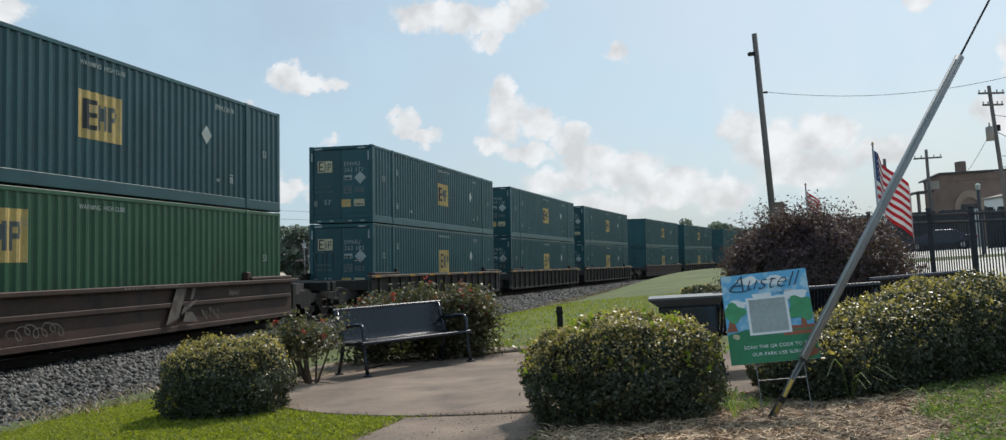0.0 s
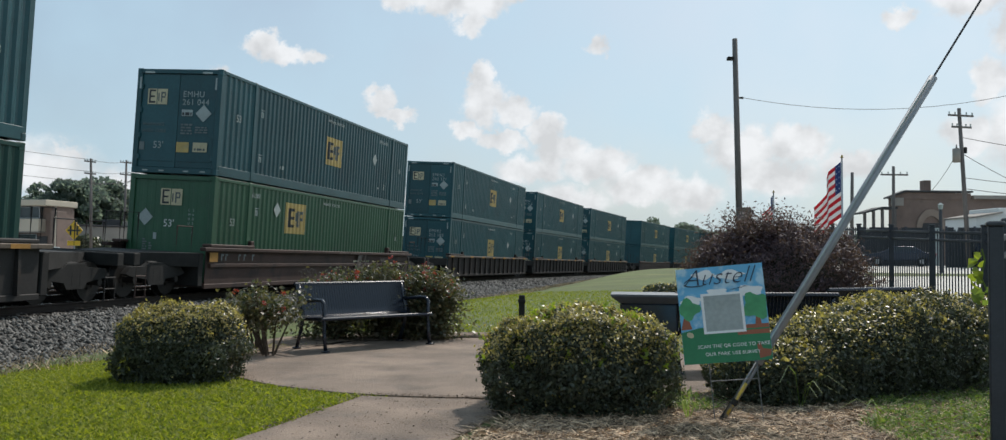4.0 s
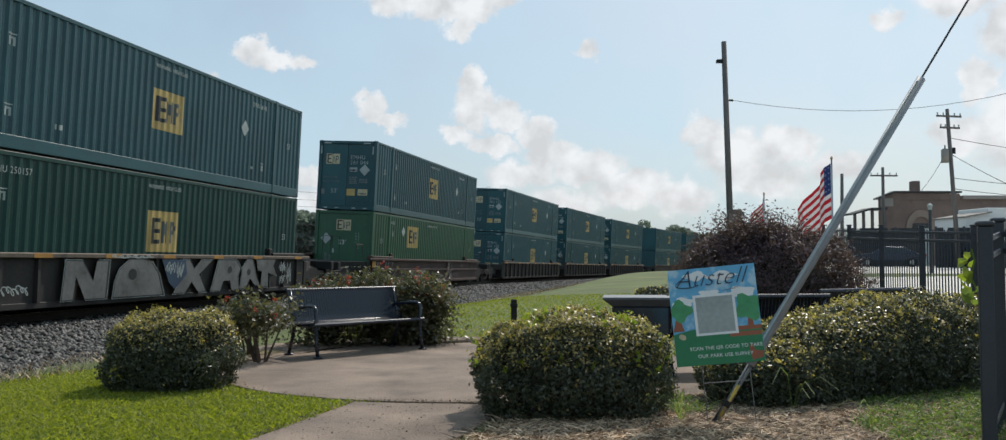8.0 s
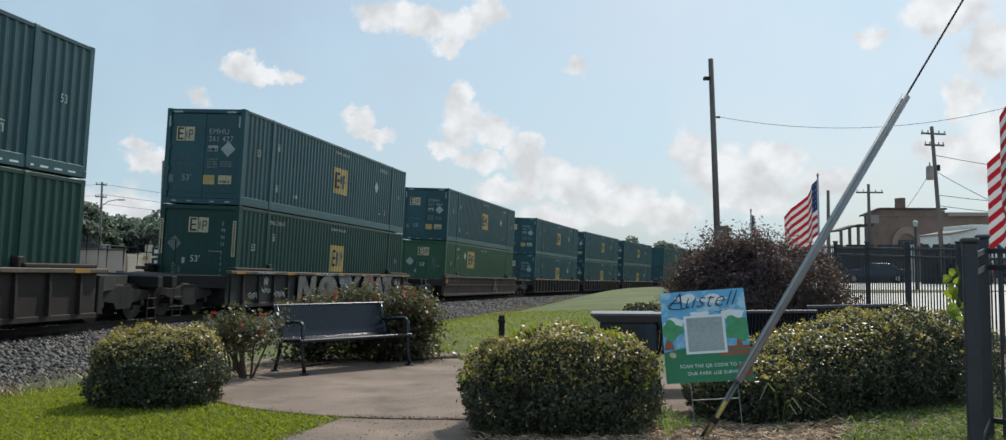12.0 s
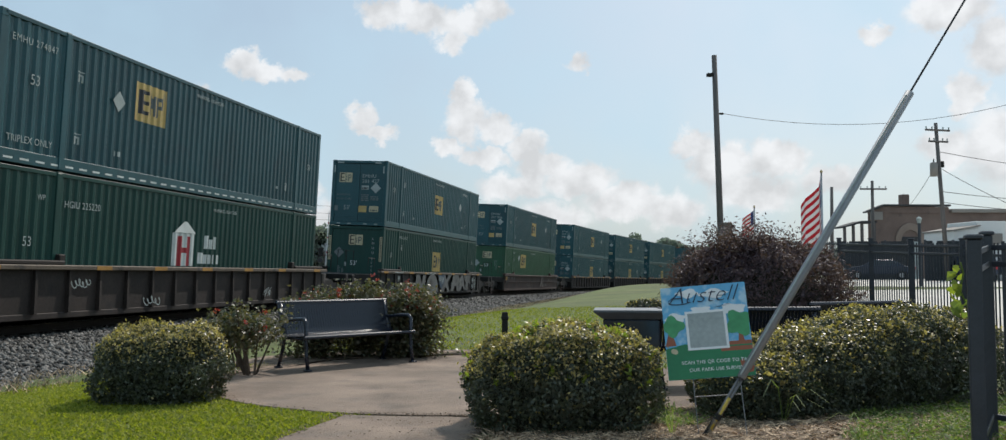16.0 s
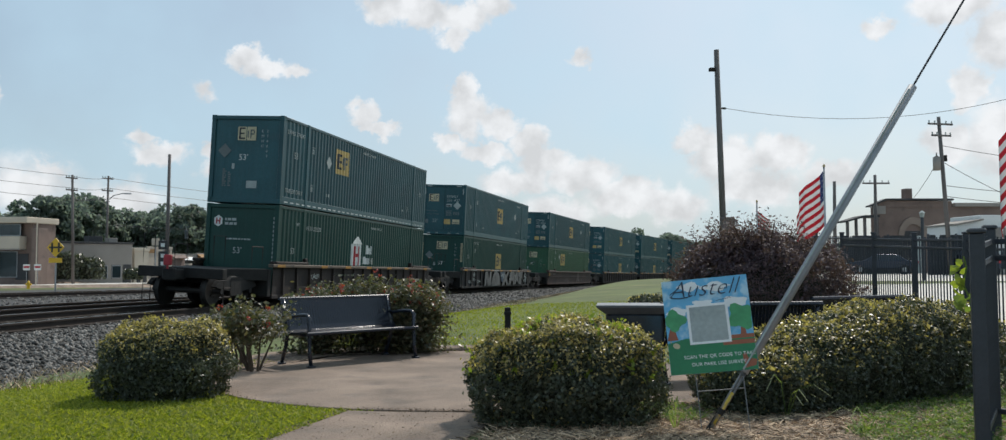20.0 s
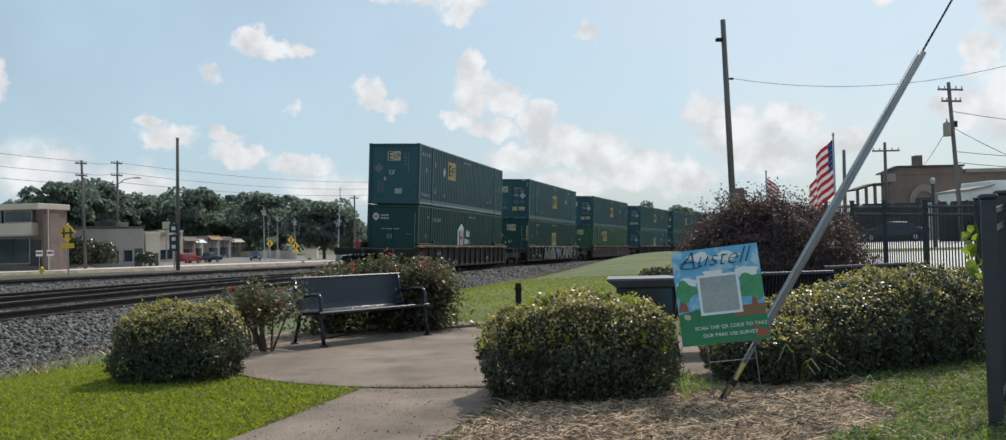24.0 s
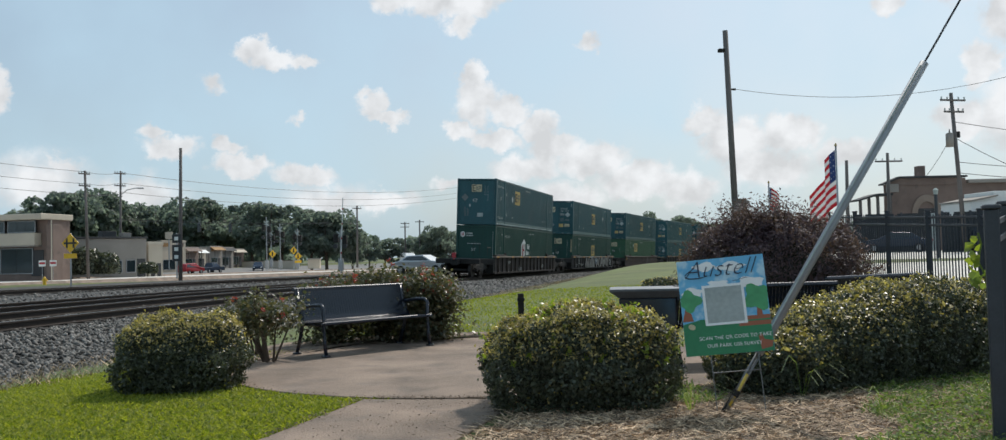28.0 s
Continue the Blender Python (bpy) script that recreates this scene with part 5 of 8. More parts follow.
def bush(label, x, y, rx, ry, h, seed, n=7000, leaf=0.026, leaf_m=None, tips=0.22, lump=0.16, rot=0.0, name="shrub", category="shrub", z=None, square=2.6, spread=0.9):
    b = thing(name, label, category, pose(x, y, ground_z(x, y) if z is None else z, 0, 0, rot))
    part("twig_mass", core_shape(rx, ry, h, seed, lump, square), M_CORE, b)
    p, nn = dome(n, rx, ry, h, seed, lump, square)
    p += nn * RNG.normal(0, 0.03, (n, 1)) * (rx + h) * 0.5 + RNG.normal(0, 0.008, (n, 3))
    p[:, 2] = np.maximum(p[:, 2], 0.015)
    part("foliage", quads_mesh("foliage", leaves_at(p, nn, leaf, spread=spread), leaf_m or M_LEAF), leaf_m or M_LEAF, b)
    k = int(n * tips)
    if k:
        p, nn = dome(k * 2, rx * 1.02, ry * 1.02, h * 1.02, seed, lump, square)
        # Kept mostly where the dome faces up: paints the sunlit top.
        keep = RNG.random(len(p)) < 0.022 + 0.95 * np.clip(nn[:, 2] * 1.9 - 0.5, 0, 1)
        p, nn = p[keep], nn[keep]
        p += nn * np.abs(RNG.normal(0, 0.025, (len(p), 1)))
        part("young_foliage", quads_mesh("young_foliage", leaves_at(p, nn, leaf * 0.95, spread=0.7), M_LEAFTIP), M_LEAFTIP, b, "yellow-green young leaves, coloured to look sunlit on top")
    return b


def sprigs(b, n, rx, ry, h, material, length=0.12):
    """Stray shoots that stand out of the clipped outline."""
    p, nn = dome(n, rx, ry, h, 1, 0.12)
    keep = nn[:, 2] > 0.2
    p, nn = p[keep], unit(nn[keep] + RNG.normal(0, 0.35, (int(keep.sum()), 3)) + np.array([0, 0, 0.6]))
    sh, lf = Shape(), []
    for q, d in zip(p, nn):
        l = length * random.uniform(0.4, 1.3)
        sh.tube(q, q + d * l, 0.003, 0.001, 4, False)
        for k in range(7):
            lf.append((q + d * l * (0.3 + 0.1 * k), d))
    tagged(part("shoot_tangle", sh, M_BARK, b), kind="stuff")
    pts, nr = np.array([a for a, _ in lf]), np.array([a for _, a in lf])
    part("shoot_foliage", quads_mesh("shoot_foliage", leaves_at(pts + RNG.normal(0, 0.012, pts.shape), nr, 0.026, spread=1.2), material), material, b)


# ---- the park: paving, beds ----
def disc_poly(cx, cy, r, n, a0=0.0, a1=360.0):
    return [(cx + r * math.cos(radians(a0 + (a1 - a0) * i / n)), cy + r * math.sin(radians(a0 + (a1 - a0) * i / n))) for i in range(n)]


def slab(name, poly, z0, z1, material, label, category, bev=0.008):
    bm = bmesh.new()
    vs = [bm.verts.new((x, y, z1)) for x, y in poly]
    f = bm.faces.new(vs)
    r = bmesh.ops.extrude_face_region(bm, geom=[f])
    for v in r["geom"]:
        if isinstance(v, bmesh.types.BMVert):
            v.co.z = z0
    bmesh.ops.recalc_face_normals(bm, faces=bm.faces)
    me = bpy.data.meshes.new(name)
    bm.to_mesh(me)
    bm.free()
    me.materials.append(material)
    ob = new(name, me)
    mod = ob.modifiers.new("edge", "BEVEL")
    mod.width, mod.segments, mod.limit_method = bev, 2, "ANGLE"
    return tagged(ob, label, category, kind="structure")


slab("pavement", disc_poly(0.10, 10.62, 2.80, 64), -0.1, 0.02, M_CONCRETE, "round paved plaza of tan exposed-aggregate concrete", "pavement")
slab("pavement", [(-4.42, -2.0), (-3.24, -2.0), (-1.30, 3.0), (-0.02, 6.3), (0.42, 7.66), (-0.02, 7.795), (-0.5, 7.84), (-0.91, 7.945), (-1.40, 6.40)], -0.1, 0.014, M_CONCRETE, "tan concrete footpath slab leading to the plaza", "pavement")
slab("pavement", [(2.55, 8.6), (3.4, 7.9), (4.6, 8.6), (3.6, 9.8), (2.85, 10.2)], -0.1, 0.016, M_CONCRETE, "short concrete path beside the plaza", "pavement")


slab("pavement", [(1.62, 7.72), (1.98, 7.60), (2.75, 8.75), (2.45, 9.3), (2.1, 8.95)], -0.1, 0.046, M_CONCRETE, "narrow concrete strip between the shrubs", "pavement")


def bed(name, poly, z, material, label, category):
    """A thin spread of litter that follows the ground."""
    sh = Shape()
    cx, cy = sum(p[0] for p in poly) / len(poly), sum(p[1] for p in poly) / len(poly)
    vs = [(cx, cy, ground_z(cx, cy) + z + 0.03)]
    n = len(poly)
    for k, f in enumerate((0.5, 0.85, 1.0)):
        for x, y in poly:
            px, py = cx + (x - cx) * f, cy + (y - cy) * f
            wob = 0.02 * noise.noise(Vector((px * 2, py * 2, 0)))
            vs.append((px, py, ground_z(px, py) + (z + 0.025 + wob if k < 2 else -0.02)))
    fs = [(0, 1 + i, 1 + (i + 1) % n) for i in range(n)]
    for k in range(2):
        fs += [(1 + k * n + i, 1 + (k + 1) * n + i, 1 + (k + 1) * n + (i + 1) % n, 1 + k * n + (i + 1) % n) for i in range(n)]
    sh.add(vs, fs)
    return tagged(part(name, sh, material, smooth=True), label, category, kind="structure")


BED = [(-1.60, 2.2), (4.6, 1.6), (5.5, 3.2), (6.3, 7.0), (5.9, 9.4), (4.2, 9.6), (3.0, 8.3), (2.3, 8.0), (1.2, 8.05), (0.45, 7.6), (-0.05, 6.2)]
bed("mulch_bed", BED, 0.012, M_MULCH, "bed of brown pine straw and dry leaf litter", "mulch bed")
bed("rose_bed", [(-2.75, 10.6), (-2.3, 11.9), (-1.5, 12.9), (0.0, 13.55), (0.9, 13.7), (0.6, 14.5), (-1.0, 14.6), (-2.9, 13.6), (-3.5, 12.0), (-3.4, 10.7)], 0.0, M_MULCH, "bed of brown mulch and dry leaves round the roses", "mulch bed")

# ---- shrubs ----
LEAF_LABEL = "clipped round evergreen shrub with new leaves coloured sunlit yellow-green"
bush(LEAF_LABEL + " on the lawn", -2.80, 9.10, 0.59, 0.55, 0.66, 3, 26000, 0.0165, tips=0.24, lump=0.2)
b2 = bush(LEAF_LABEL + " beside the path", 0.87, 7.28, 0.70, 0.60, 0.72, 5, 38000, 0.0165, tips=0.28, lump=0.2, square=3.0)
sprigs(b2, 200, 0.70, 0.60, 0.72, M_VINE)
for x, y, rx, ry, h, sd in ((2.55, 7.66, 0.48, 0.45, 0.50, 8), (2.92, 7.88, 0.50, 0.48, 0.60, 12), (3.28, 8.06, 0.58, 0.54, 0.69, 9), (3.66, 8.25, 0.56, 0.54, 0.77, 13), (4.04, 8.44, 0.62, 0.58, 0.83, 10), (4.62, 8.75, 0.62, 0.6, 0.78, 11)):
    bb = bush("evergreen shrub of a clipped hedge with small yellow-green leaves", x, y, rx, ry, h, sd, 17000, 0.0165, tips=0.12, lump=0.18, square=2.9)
    sprigs(bb, 40, rx, ry, h, M_LEAFTIP)


def rose(x, y, rx, ry, h, seed, n, flowers, thin=False, label=""):
    b = thing("rose_bush", label or "rose bush with glossy leaves and small red flowers", "rose bush", pose(x, y, ground_z(x, y)))
    rnd = random.Random(seed)
    canes = Shape()
    tips = []
    for k in range(10 if thin else 22):
        a, r = rnd.uniform(0, 6.28), rnd.uniform(0.2, 1.0)
        p0 = Vector((math.cos(a) * 0.06, math.sin(a) * 0.06, 0))
        p1 = Vector((math.cos(a) * rx * r * 0.5, math.sin(a) * ry * r * 0.5, h * rnd.uniform(0.35, 0.55)))
        p2 = Vector((math.cos(a) * rx * r, math.sin(a) * ry * r, h * rnd.uniform(0.6, 1.0)))
        canes.tube(p0, p1, 0.017 if thin else 0.010, 0.010 if thin else 0.007, 5, False).tube(p1, p2, 0.010 if thin else 0.007, 0.003, 5, False)
        tips += [(p1, p2)]
        for j in range(3):
            q = p1.lerp(p2, rnd.uniform(0.1, 0.8))
            e = q + Vector((rnd.uniform(-1, 1), rnd.uniform(-1, 1), rnd.uniform(0.1, 1))) * 0.2 * h
            canes.tube(q, e, 0.006, 0.003, 4, False)
            tips.append((q, e))
    tagged(part("stem_tangle", canes, M_BARK, b, "thin brown woody stems"), kind="stuff")
    rng = np.random.default_rng(seed)
    pick = rng.integers(0, len(tips), n)
    t = rng.uniform(0.1 if thin else -0.55, 1.08, (n, 1))
    a = np.array([tips[i][0] for i in pick])
    c = np.array([tips[i][1] for i in pick])
    p = a + (c - a) * t + rng.normal(0, 0.075 if thin else 0.085, (n, 3))
    if not thin:
        k = n // 2
        low = rng.normal(0, 0.45, (k, 3)) * np.array([rx, ry, 0]) + np.stack([np.zeros(k), np.zeros(k), rng.uniform(0.04, 0.7, k) * h], 1)
        p = np.concatenate([p, low])
        n = len(p)
    p[:, 2] = np.clip(p[:, 2], 0.05, h * 1.06)
    part("foliage", quads_mesh("foliage", leaves_at(p, np.tile([0, 0, 1.0], (n, 1)), 0.036, 1.5, 0.9), M_LEAFROSE), M_LEAFROSE, b)
    tipn = rng.integers(0, len(tips), flowers)
    fl = []
    for i in tipn:
        q = np.array(tips[i][1]) + rng.normal(0, 0.05, 3)
        q[2] = max(q[2], h * 0.7) * rng.uniform(0.9, 1.08)
        for k in range(9):
            fl.append(q + rng.normal(0, 0.02, 3))
    if fl:
        fl = np.array(fl)
        tagged(part("blossom", quads_mesh("blossom", leaves_at(fl, np.tile([0, 0, 1.0], (len(fl), 1)), 0.032, 1.0, 1.2), M_ROSE), M_ROSE, b, "clusters of red petals"), kind="stuff")
    return b


rose(-1.92, 13.15, 0.55, 0.45, 0.98, 21, 7000, 34)
rose(-1.25, 13.4, 0.55, 0.45, 1.06, 22, 7000, 26)
rose(-0.52, 13.25, 0.44, 0.42, 1.0, 23, 9000, 50)
rose(-0.86, 13.2, 0.36, 0.36, 0.86, 26, 3000, 4)
rose(-2.36, 11.0, 0.52, 0.42, 0.86, 24, 2300, 8, True, "thin rose bush with bare lower stems")
rose(-2.72, 11.9, 0.4, 0.4, 0.72, 25, 1000, 3, True, "thin rose bush with bare lower stems")


def feathery_bush(x, y, rx, ry, h, seed):
    """A wide burgundy maple-like shrub: arching stems, drooping fine leaves, an open top."""
    b = thing("burgundy_shrub", "wide burgundy-leaved ornamental shrub with feathery top", "shrub", pose(x, y, ground_z(x, y)))
    rnd = random.Random(seed)
    rng = np.random.default_rng(seed)
    st = Shape()
    ends = []
    for k in range(46):
        a, r = rnd.uniform(0, 6.28), rnd.uniform(0.25, 1.0)
        p1 = Vector((math.cos(a) * rx * r * 0.45, math.sin(a) * ry * r * 0.45, h * rnd.uniform(0.6, 0.92)))
        p2 = Vector((math.cos(a) * rx * r, math.sin(a) * ry * r, h * (rnd.uniform(0.35, 0.95) if r > 0.7 else rnd.uniform(0.85, 1.16))))
        st.tube((0, 0, 0), p1, 0.05, 0.022, 5, False).tube(p1, p2, 0.022, 0.006, 5, False)
        ends.append((p1, p2))
    for k in range(60):
        # open sprays above the outline
        u = rnd.uniform(-0.95, 0.75)
        top = h * (0.97 - 0.28 * u * u)
        p1 = Vector((u * rx, rnd.uniform(-0.4, 0.4) * ry, top * 0.8))
        p2 = p1 + Vector((rnd.uniform(-0.35, 0.2), rnd.uniform(-0.2, 0.2), top * 0.16 + h * rnd.uniform(0.02, 0.2) * (1.3 if -0.7 < u < 0.1 else 0.45)))
        st.tube(p1, p2, 0.012, 0.003, 4, False)
        ends += [(p1, p2), (p1, p2)]
    tagged(part("stem_tangle", st, M_BARK, b), kind="stuff")
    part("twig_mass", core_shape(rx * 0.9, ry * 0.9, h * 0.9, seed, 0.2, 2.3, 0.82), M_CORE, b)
    n = 44000
    p, nn = dome(n, rx, ry, h * 0.93, seed, 0.24, 2.6)
    p += nn * rng.normal(0.0, 0.09, (n, 1)) + rng.normal(0, 0.03, (n, 3))
    p[:, 2] = np.maximum(p[:, 2], 0.05)
    m = 14000
    pick = rng.integers(0, len(ends), m)
    a = np.array([ends[i][0] for i in pick])
    c = np.array([ends[i][1] for i in pick])
    q = a + (c - a) * rng.uniform(0.3, 1.2, (m, 1)) + rng.normal(0, 0.08, (m, 3))
    pts = np.concatenate([p, q])
    nr = np.concatenate([nn, np.tile([0, 0, 1.0], (m, 1))])
    part("foliage", quads_mesh("foliage", leaves_at(pts, nr, 0.023, 3.0, 0.9), M_MAPLE), M_MAPLE, b)
    return b


feathery_bush(5.42, 16.0, 1.46, 1.15, 1.66, 31)


# ---- benches ----
def bench_parts():
    """A strap-metal park bench, 1.86 m long: x along it, its front towards -y."""
    L2 = 0.87
    out = {}
    strap = Shape()
    roll = lambda cy, cz, r, a0, a1: [(cy + r * math.cos(radians(a0 + (a1 - a0) * k / 9)), cz + r * math.sin(radians(a0 + (a1 - a0) * k / 9))) for k in range(10)]
    prof = roll(-0.262, 0.424, 0.026, 200, 92) + [(-0.22, 0.447), (0.0, 0.43), (0.16, 0.425), (0.215, 0.45), (0.25, 0.52), (0.30, 0.70), (0.330, 0.835)] + roll(0.362, 0.858, 0.030, 165, -20)
    for a, b in zip(prof, prof[1:]):
        d = Vector((b[0] - a[0], b[1] - a[1])).normalized()
        n = Vector((-d.y, d.x)) * 0.004
        strap.add([(x, p[0] + s * n.x, p[1] + s * n.y) for p in (a, b) for s in (-1, 1) for x in (-0.016, 0.016)],
                  [(2, 3, 7, 6), (1, 0, 4, 5), (0, 2, 6, 4), (3, 1, 5, 7)])
    out["slat"] = strap.mesh("slat", M_BENCH)
    fr = Shape()
    fr.line([(-L2, -0.262, 0.424), (L2, -0.262, 0.424)], 0.018, 10)
    out["front_rail"] = fr.mesh("front_rail", M_BENCH, True)
    fr = Shape().line([(-L2, 0.362, 0.858), (L2, 0.362, 0.858)], 0.018, 10)
    out["top_rail"] = fr.mesh("top_rail", M_BENCH, True)
    fr = Shape().line([(-L2, 0.2, 0.42), (L2, 0.2, 0.42)], 0.015, 8)
    out["back_rail"] = fr.mesh("back_rail", M_BENCH, True)
    leg = Shape()
    leg.line([(0, -0.29, 0.02), (0, -0.255, 0.2), (0, -0.245, 0.41), (0, -0.25, 0.62), (0, -0.2, 0.665), (0, -0.05, 0.665), (0, 0.20, 0.635), (0, 0.285, 0.64)], 0.024, 8)
    leg.line([(0, 0.36, 0.02), (0, 0.27, 0.25), (0, 0.225, 0.43), (0, 0.285, 0.66), (0, 0.345, 0.86)], 0.024, 8)
    leg.line([(0, -0.25, 0.41), (0, 0.225, 0.405)], 0.02, 8)
    for y in (-0.29, 0.36):
        leg.box(-0.04, 0.04, y - 0.045, y + 0.045, 0, 0.025, 0.006)
    out["leg_frame"] = leg.mesh("leg_frame", M_BENCH, True)
    return out


BENCH = bench_parts()


def bench(label, x, y, rz, z=0.02):
    b = thing("park_bench", label, "bench", pose(x, y, z, 0, 0, rz) @ Matrix.Diagonal((1, 1, 0.945, 1)), group="black park benches")
    for k in range(46):
        part("slat", BENCH["slat"], M_BENCH, b, m=pose(-0.855 + k * 1.71 / 45, 0, 0))
    for nm in ("front_rail", "top_rail", "back_rail"):
        part(nm, BENCH[nm], M_BENCH, b)
    for x0 in (-0.825, 0.825):
        part("leg_frame", BENCH["leg_frame"], M_BENCH, b, m=pose(x0, 0, 0))
    return b


BENCH_AT = (-1.33, 12.06, 42.5)
bench("black metal strap bench at the edge of the plaza", *BENCH_AT)
bench("black metal strap bench, its back to the hedge", 2.95, 9.75, 184.0)
bench("black metal strap bench across the path from the hedge", 4.95, 11.6, 205.0)


def plinth():
    """A low dark stone block under a wide, thin top with sloping edges."""
    p = thing("memorial_plinth", "low dark polished stone plinth with an overhanging top slab", "plinth", pose(1.80, 9.25, 0.02, 0, 0, -10))
    part("body", Shape().box(-0.27, 0.285, -0.3, 0.3, 0, 0.74, 0.015), M_GRANITE, p, "dark stone body")
    t = Shape().add([(-0.36, -0.36, 0.83), (0.42, -0.36, 0.83), (0.42, 0.36, 0.83), (-0.36, 0.36, 0.83), (-0.27, -0.3, 0.742), (0.285, -0.3, 0.742), (0.285, 0.3, 0.742), (-0.27, 0.3, 0.742),
                     (-0.36, -0.36, 0.81), (0.42, -0.36, 0.81), (0.42, 0.36, 0.81), (-0.36, 0.36, 0.81)],
                    [(0, 1, 2, 3), (7, 6, 5, 4), (8, 9, 1, 0), (9, 10, 2, 1), (10, 11, 3, 2), (11, 8, 0, 3), (4, 5, 9, 8), (5, 6, 10, 9), (6, 7, 11, 10), (7, 4, 8, 11)])
    part("top_slab", t, M_SLAB, p, "thin granite slab, lightened in colour for the sun on it")


plinth()


# ---- sign on the bed ----
def yard_sign():
    s = thing("yard_sign", "printed park survey sign in blue and green on a wire stake", "sign", SIGN_POSE)
    w, h = 0.635, 0.715
    z0 = 0.43
    board = part("board", Shape().box(-w / 2, w / 2, -0.004, 0.004, z0, z0 + h), M_SKYBLUE, s, "corrugated plastic board with a printed sky")

    def flat(poly, y, name, material, label=""):
        sh = Shape().add([(-w / 2 + min(max(a, 0.002), 0.998) * w, y, z0 + b * h) for a, b in poly], [tuple(range(len(poly)))])
        return part(name, sh, material, board, label)

    def blob(cx, cy, r, n, seed, squash=1.0):
        return [(cx + r * (1 + 0.22 * math.sin(seed + 5 * k)) * math.cos(6.2832 * k / n), cy + squash * r * (1 + 0.22 * math.sin(seed + 5 * k)) * math.sin(6.2832 * k / n)) for k in range(n)]

    for k, (cx, cy, r, sq) in enumerate([(0.32, 0.92, 0.13, 0.35), (0.62, 0.90, 0.16, 0.3), (0.15, 0.66, 0.12, 0.4), (0.82, 0.72, 0.14, 0.4), (0.45, 0.73, 0.12, 0.3)]):
        flat(blob(cx, cy, r, 18, k, sq), -0.0062 - 0.0002 * k, "printed_cloud", M_PRWHITE)
    flat([(0, 0), (1, 0), (1, 0.30), (0.75, 0.33), (0.5, 0.36), (0.22, 0.37), (0, 0.33)], -0.0075, "printed_lawn", M_PRGREEN)
    flat([(0.0, 0.36), (0.13, 0.36), (0.09, 0.5), (0.05, 0.5)], -0.0078, "printed_trunk", M_PRBROWN)
    flat(blob(0.10, 0.57, 0.13, 20, 2, 0.8), -0.0082, "printed_tree", M_PRGREEN2)
    flat([(0.84, 0.3), (0.93, 0.3), (0.9, 0.5), (0.87, 0.5)], -0.0078, "printed_trunk", M_PRBROWN)
    flat(blob(0.88, 0.56, 0.15, 20, 4, 0.9), -0.0082, "printed_tree", M_PRGREEN2)
    flat([(0.64, 0.27), (1.0, 0.27), (1.0, 0.37), (0.64, 0.37)], -0.0086, "printed_table", M_PRBROWN)
    flat([(0.64, 0.315), (1.0, 0.315), (1.0, 0.33), (0.64, 0.33)], -0.009, "printed_line", M_PRGREEN)
    flat([(0.86, 0.02), (0.98, 0.04), (1.0, 0.10), (0.9, 0.12), (0.88, 0.18), (0.84, 0.16)], -0.0086, "printed_animal", M_PRBROWN)
    flat(blob(0.10, 0.30, 0.035, 10, 1), -0.0086, "printed_flower", M_CREAM)
    flat([(0.26, 0.30), (0.74, 0.30), (0.74, 0.72), (0.26, 0.72)], -0.0094, "blank_panel", M_PRWHITE, "plain white square panel")
    flat([(0.29, 0.325), (0.71, 0.325), (0.71, 0.695), (0.29, 0.695)], -0.0097, "blank_panel", M_GREYP, "plain grey square")
    for k in range(3):
        flat([(0.60 + 0.06 * k, 0.74 + 0.01 * k), (0.65 + 0.06 * k, 0.755 + 0.01 * k), (0.70 + 0.06 * k, 0.745 + 0.01 * k), (0.65 + 0.06 * k, 0.748 + 0.01 * k)], -0.0094, "printed_bird", M_PRNAVY)
    m = Matrix(((1, 0, 0, 0), (0, 0, -1, 0), (0, 1, 0, 0), (0, 0, 0, 1)))
    part("title", letters("Austell", 0.182, M_PRNAVY, 1.0, 0.42, 0.0035), M_PRNAVY, board, "dark blue slanted title", m=Matrix.Translation((-w * 0.43, -0.0096, z0 + h * 0.81)) @ m)
    part("caption", letters("SCAN THE QR CODE TO TAKE", 0.036, M_PRWHITE, 1.05), M_PRWHITE, board, m=Matrix.Translation((-w * 0.33, -0.0096, z0 + h * 0.155)) @ m)
    part("caption", letters("OUR PARK USE SURVEY", 0.036, M_PRWHITE, 1.05), M_PRWHITE, board, m=Matrix.Translation((-w * 0.25, -0.0096, z0 + h * 0.075)) @ m)
    sh, turn = Shape(), [(0.21 - 0.10 * math.sin(a) + 0.05 * math.sin(2 * a), 0.865 + 0.062 * math.cos(a)) for a in [0.2 + 0.28 * k for k in range(17)]]
    for k, ((a, b), (c, d)) in enumerate(zip(turn, turn[1:])):
        t = 0.006 + 0.006 * math.sin(math.pi * k / 15)
        sh.add([(-w / 2 + u * w, -0.0098, z0 + v * h) for u, v in ((a, b - t / 2), (c, d - t / 2), (c, d + t / 2), (a, b + t / 2))], QUAD)
    part("title_swash", sh, M_PRNAVY, board)
    sh = Shape()
    for x in (-0.14, 0.2):
        sh.tube((x, 0.008, -0.12), (x, 0.008, z0 + 0.25), 0.004, 0.004, 6)
    part("stake", sh, M_WIRE, s, "thin wire stake")
    sh = Shape().tube((-0.14, 0.008, 0.30), (0.2, 0.008, 0.30), 0.004, 0.004, 6)
    part("cross_wire", sh, M_WIRE, s)
    return s


SIGN_BASE = (1.93, 6.62, 0.03)
SIGN_POSE = pose(*SIGN_BASE, 0, -5.2, -14)
SIGN = yard_sign()


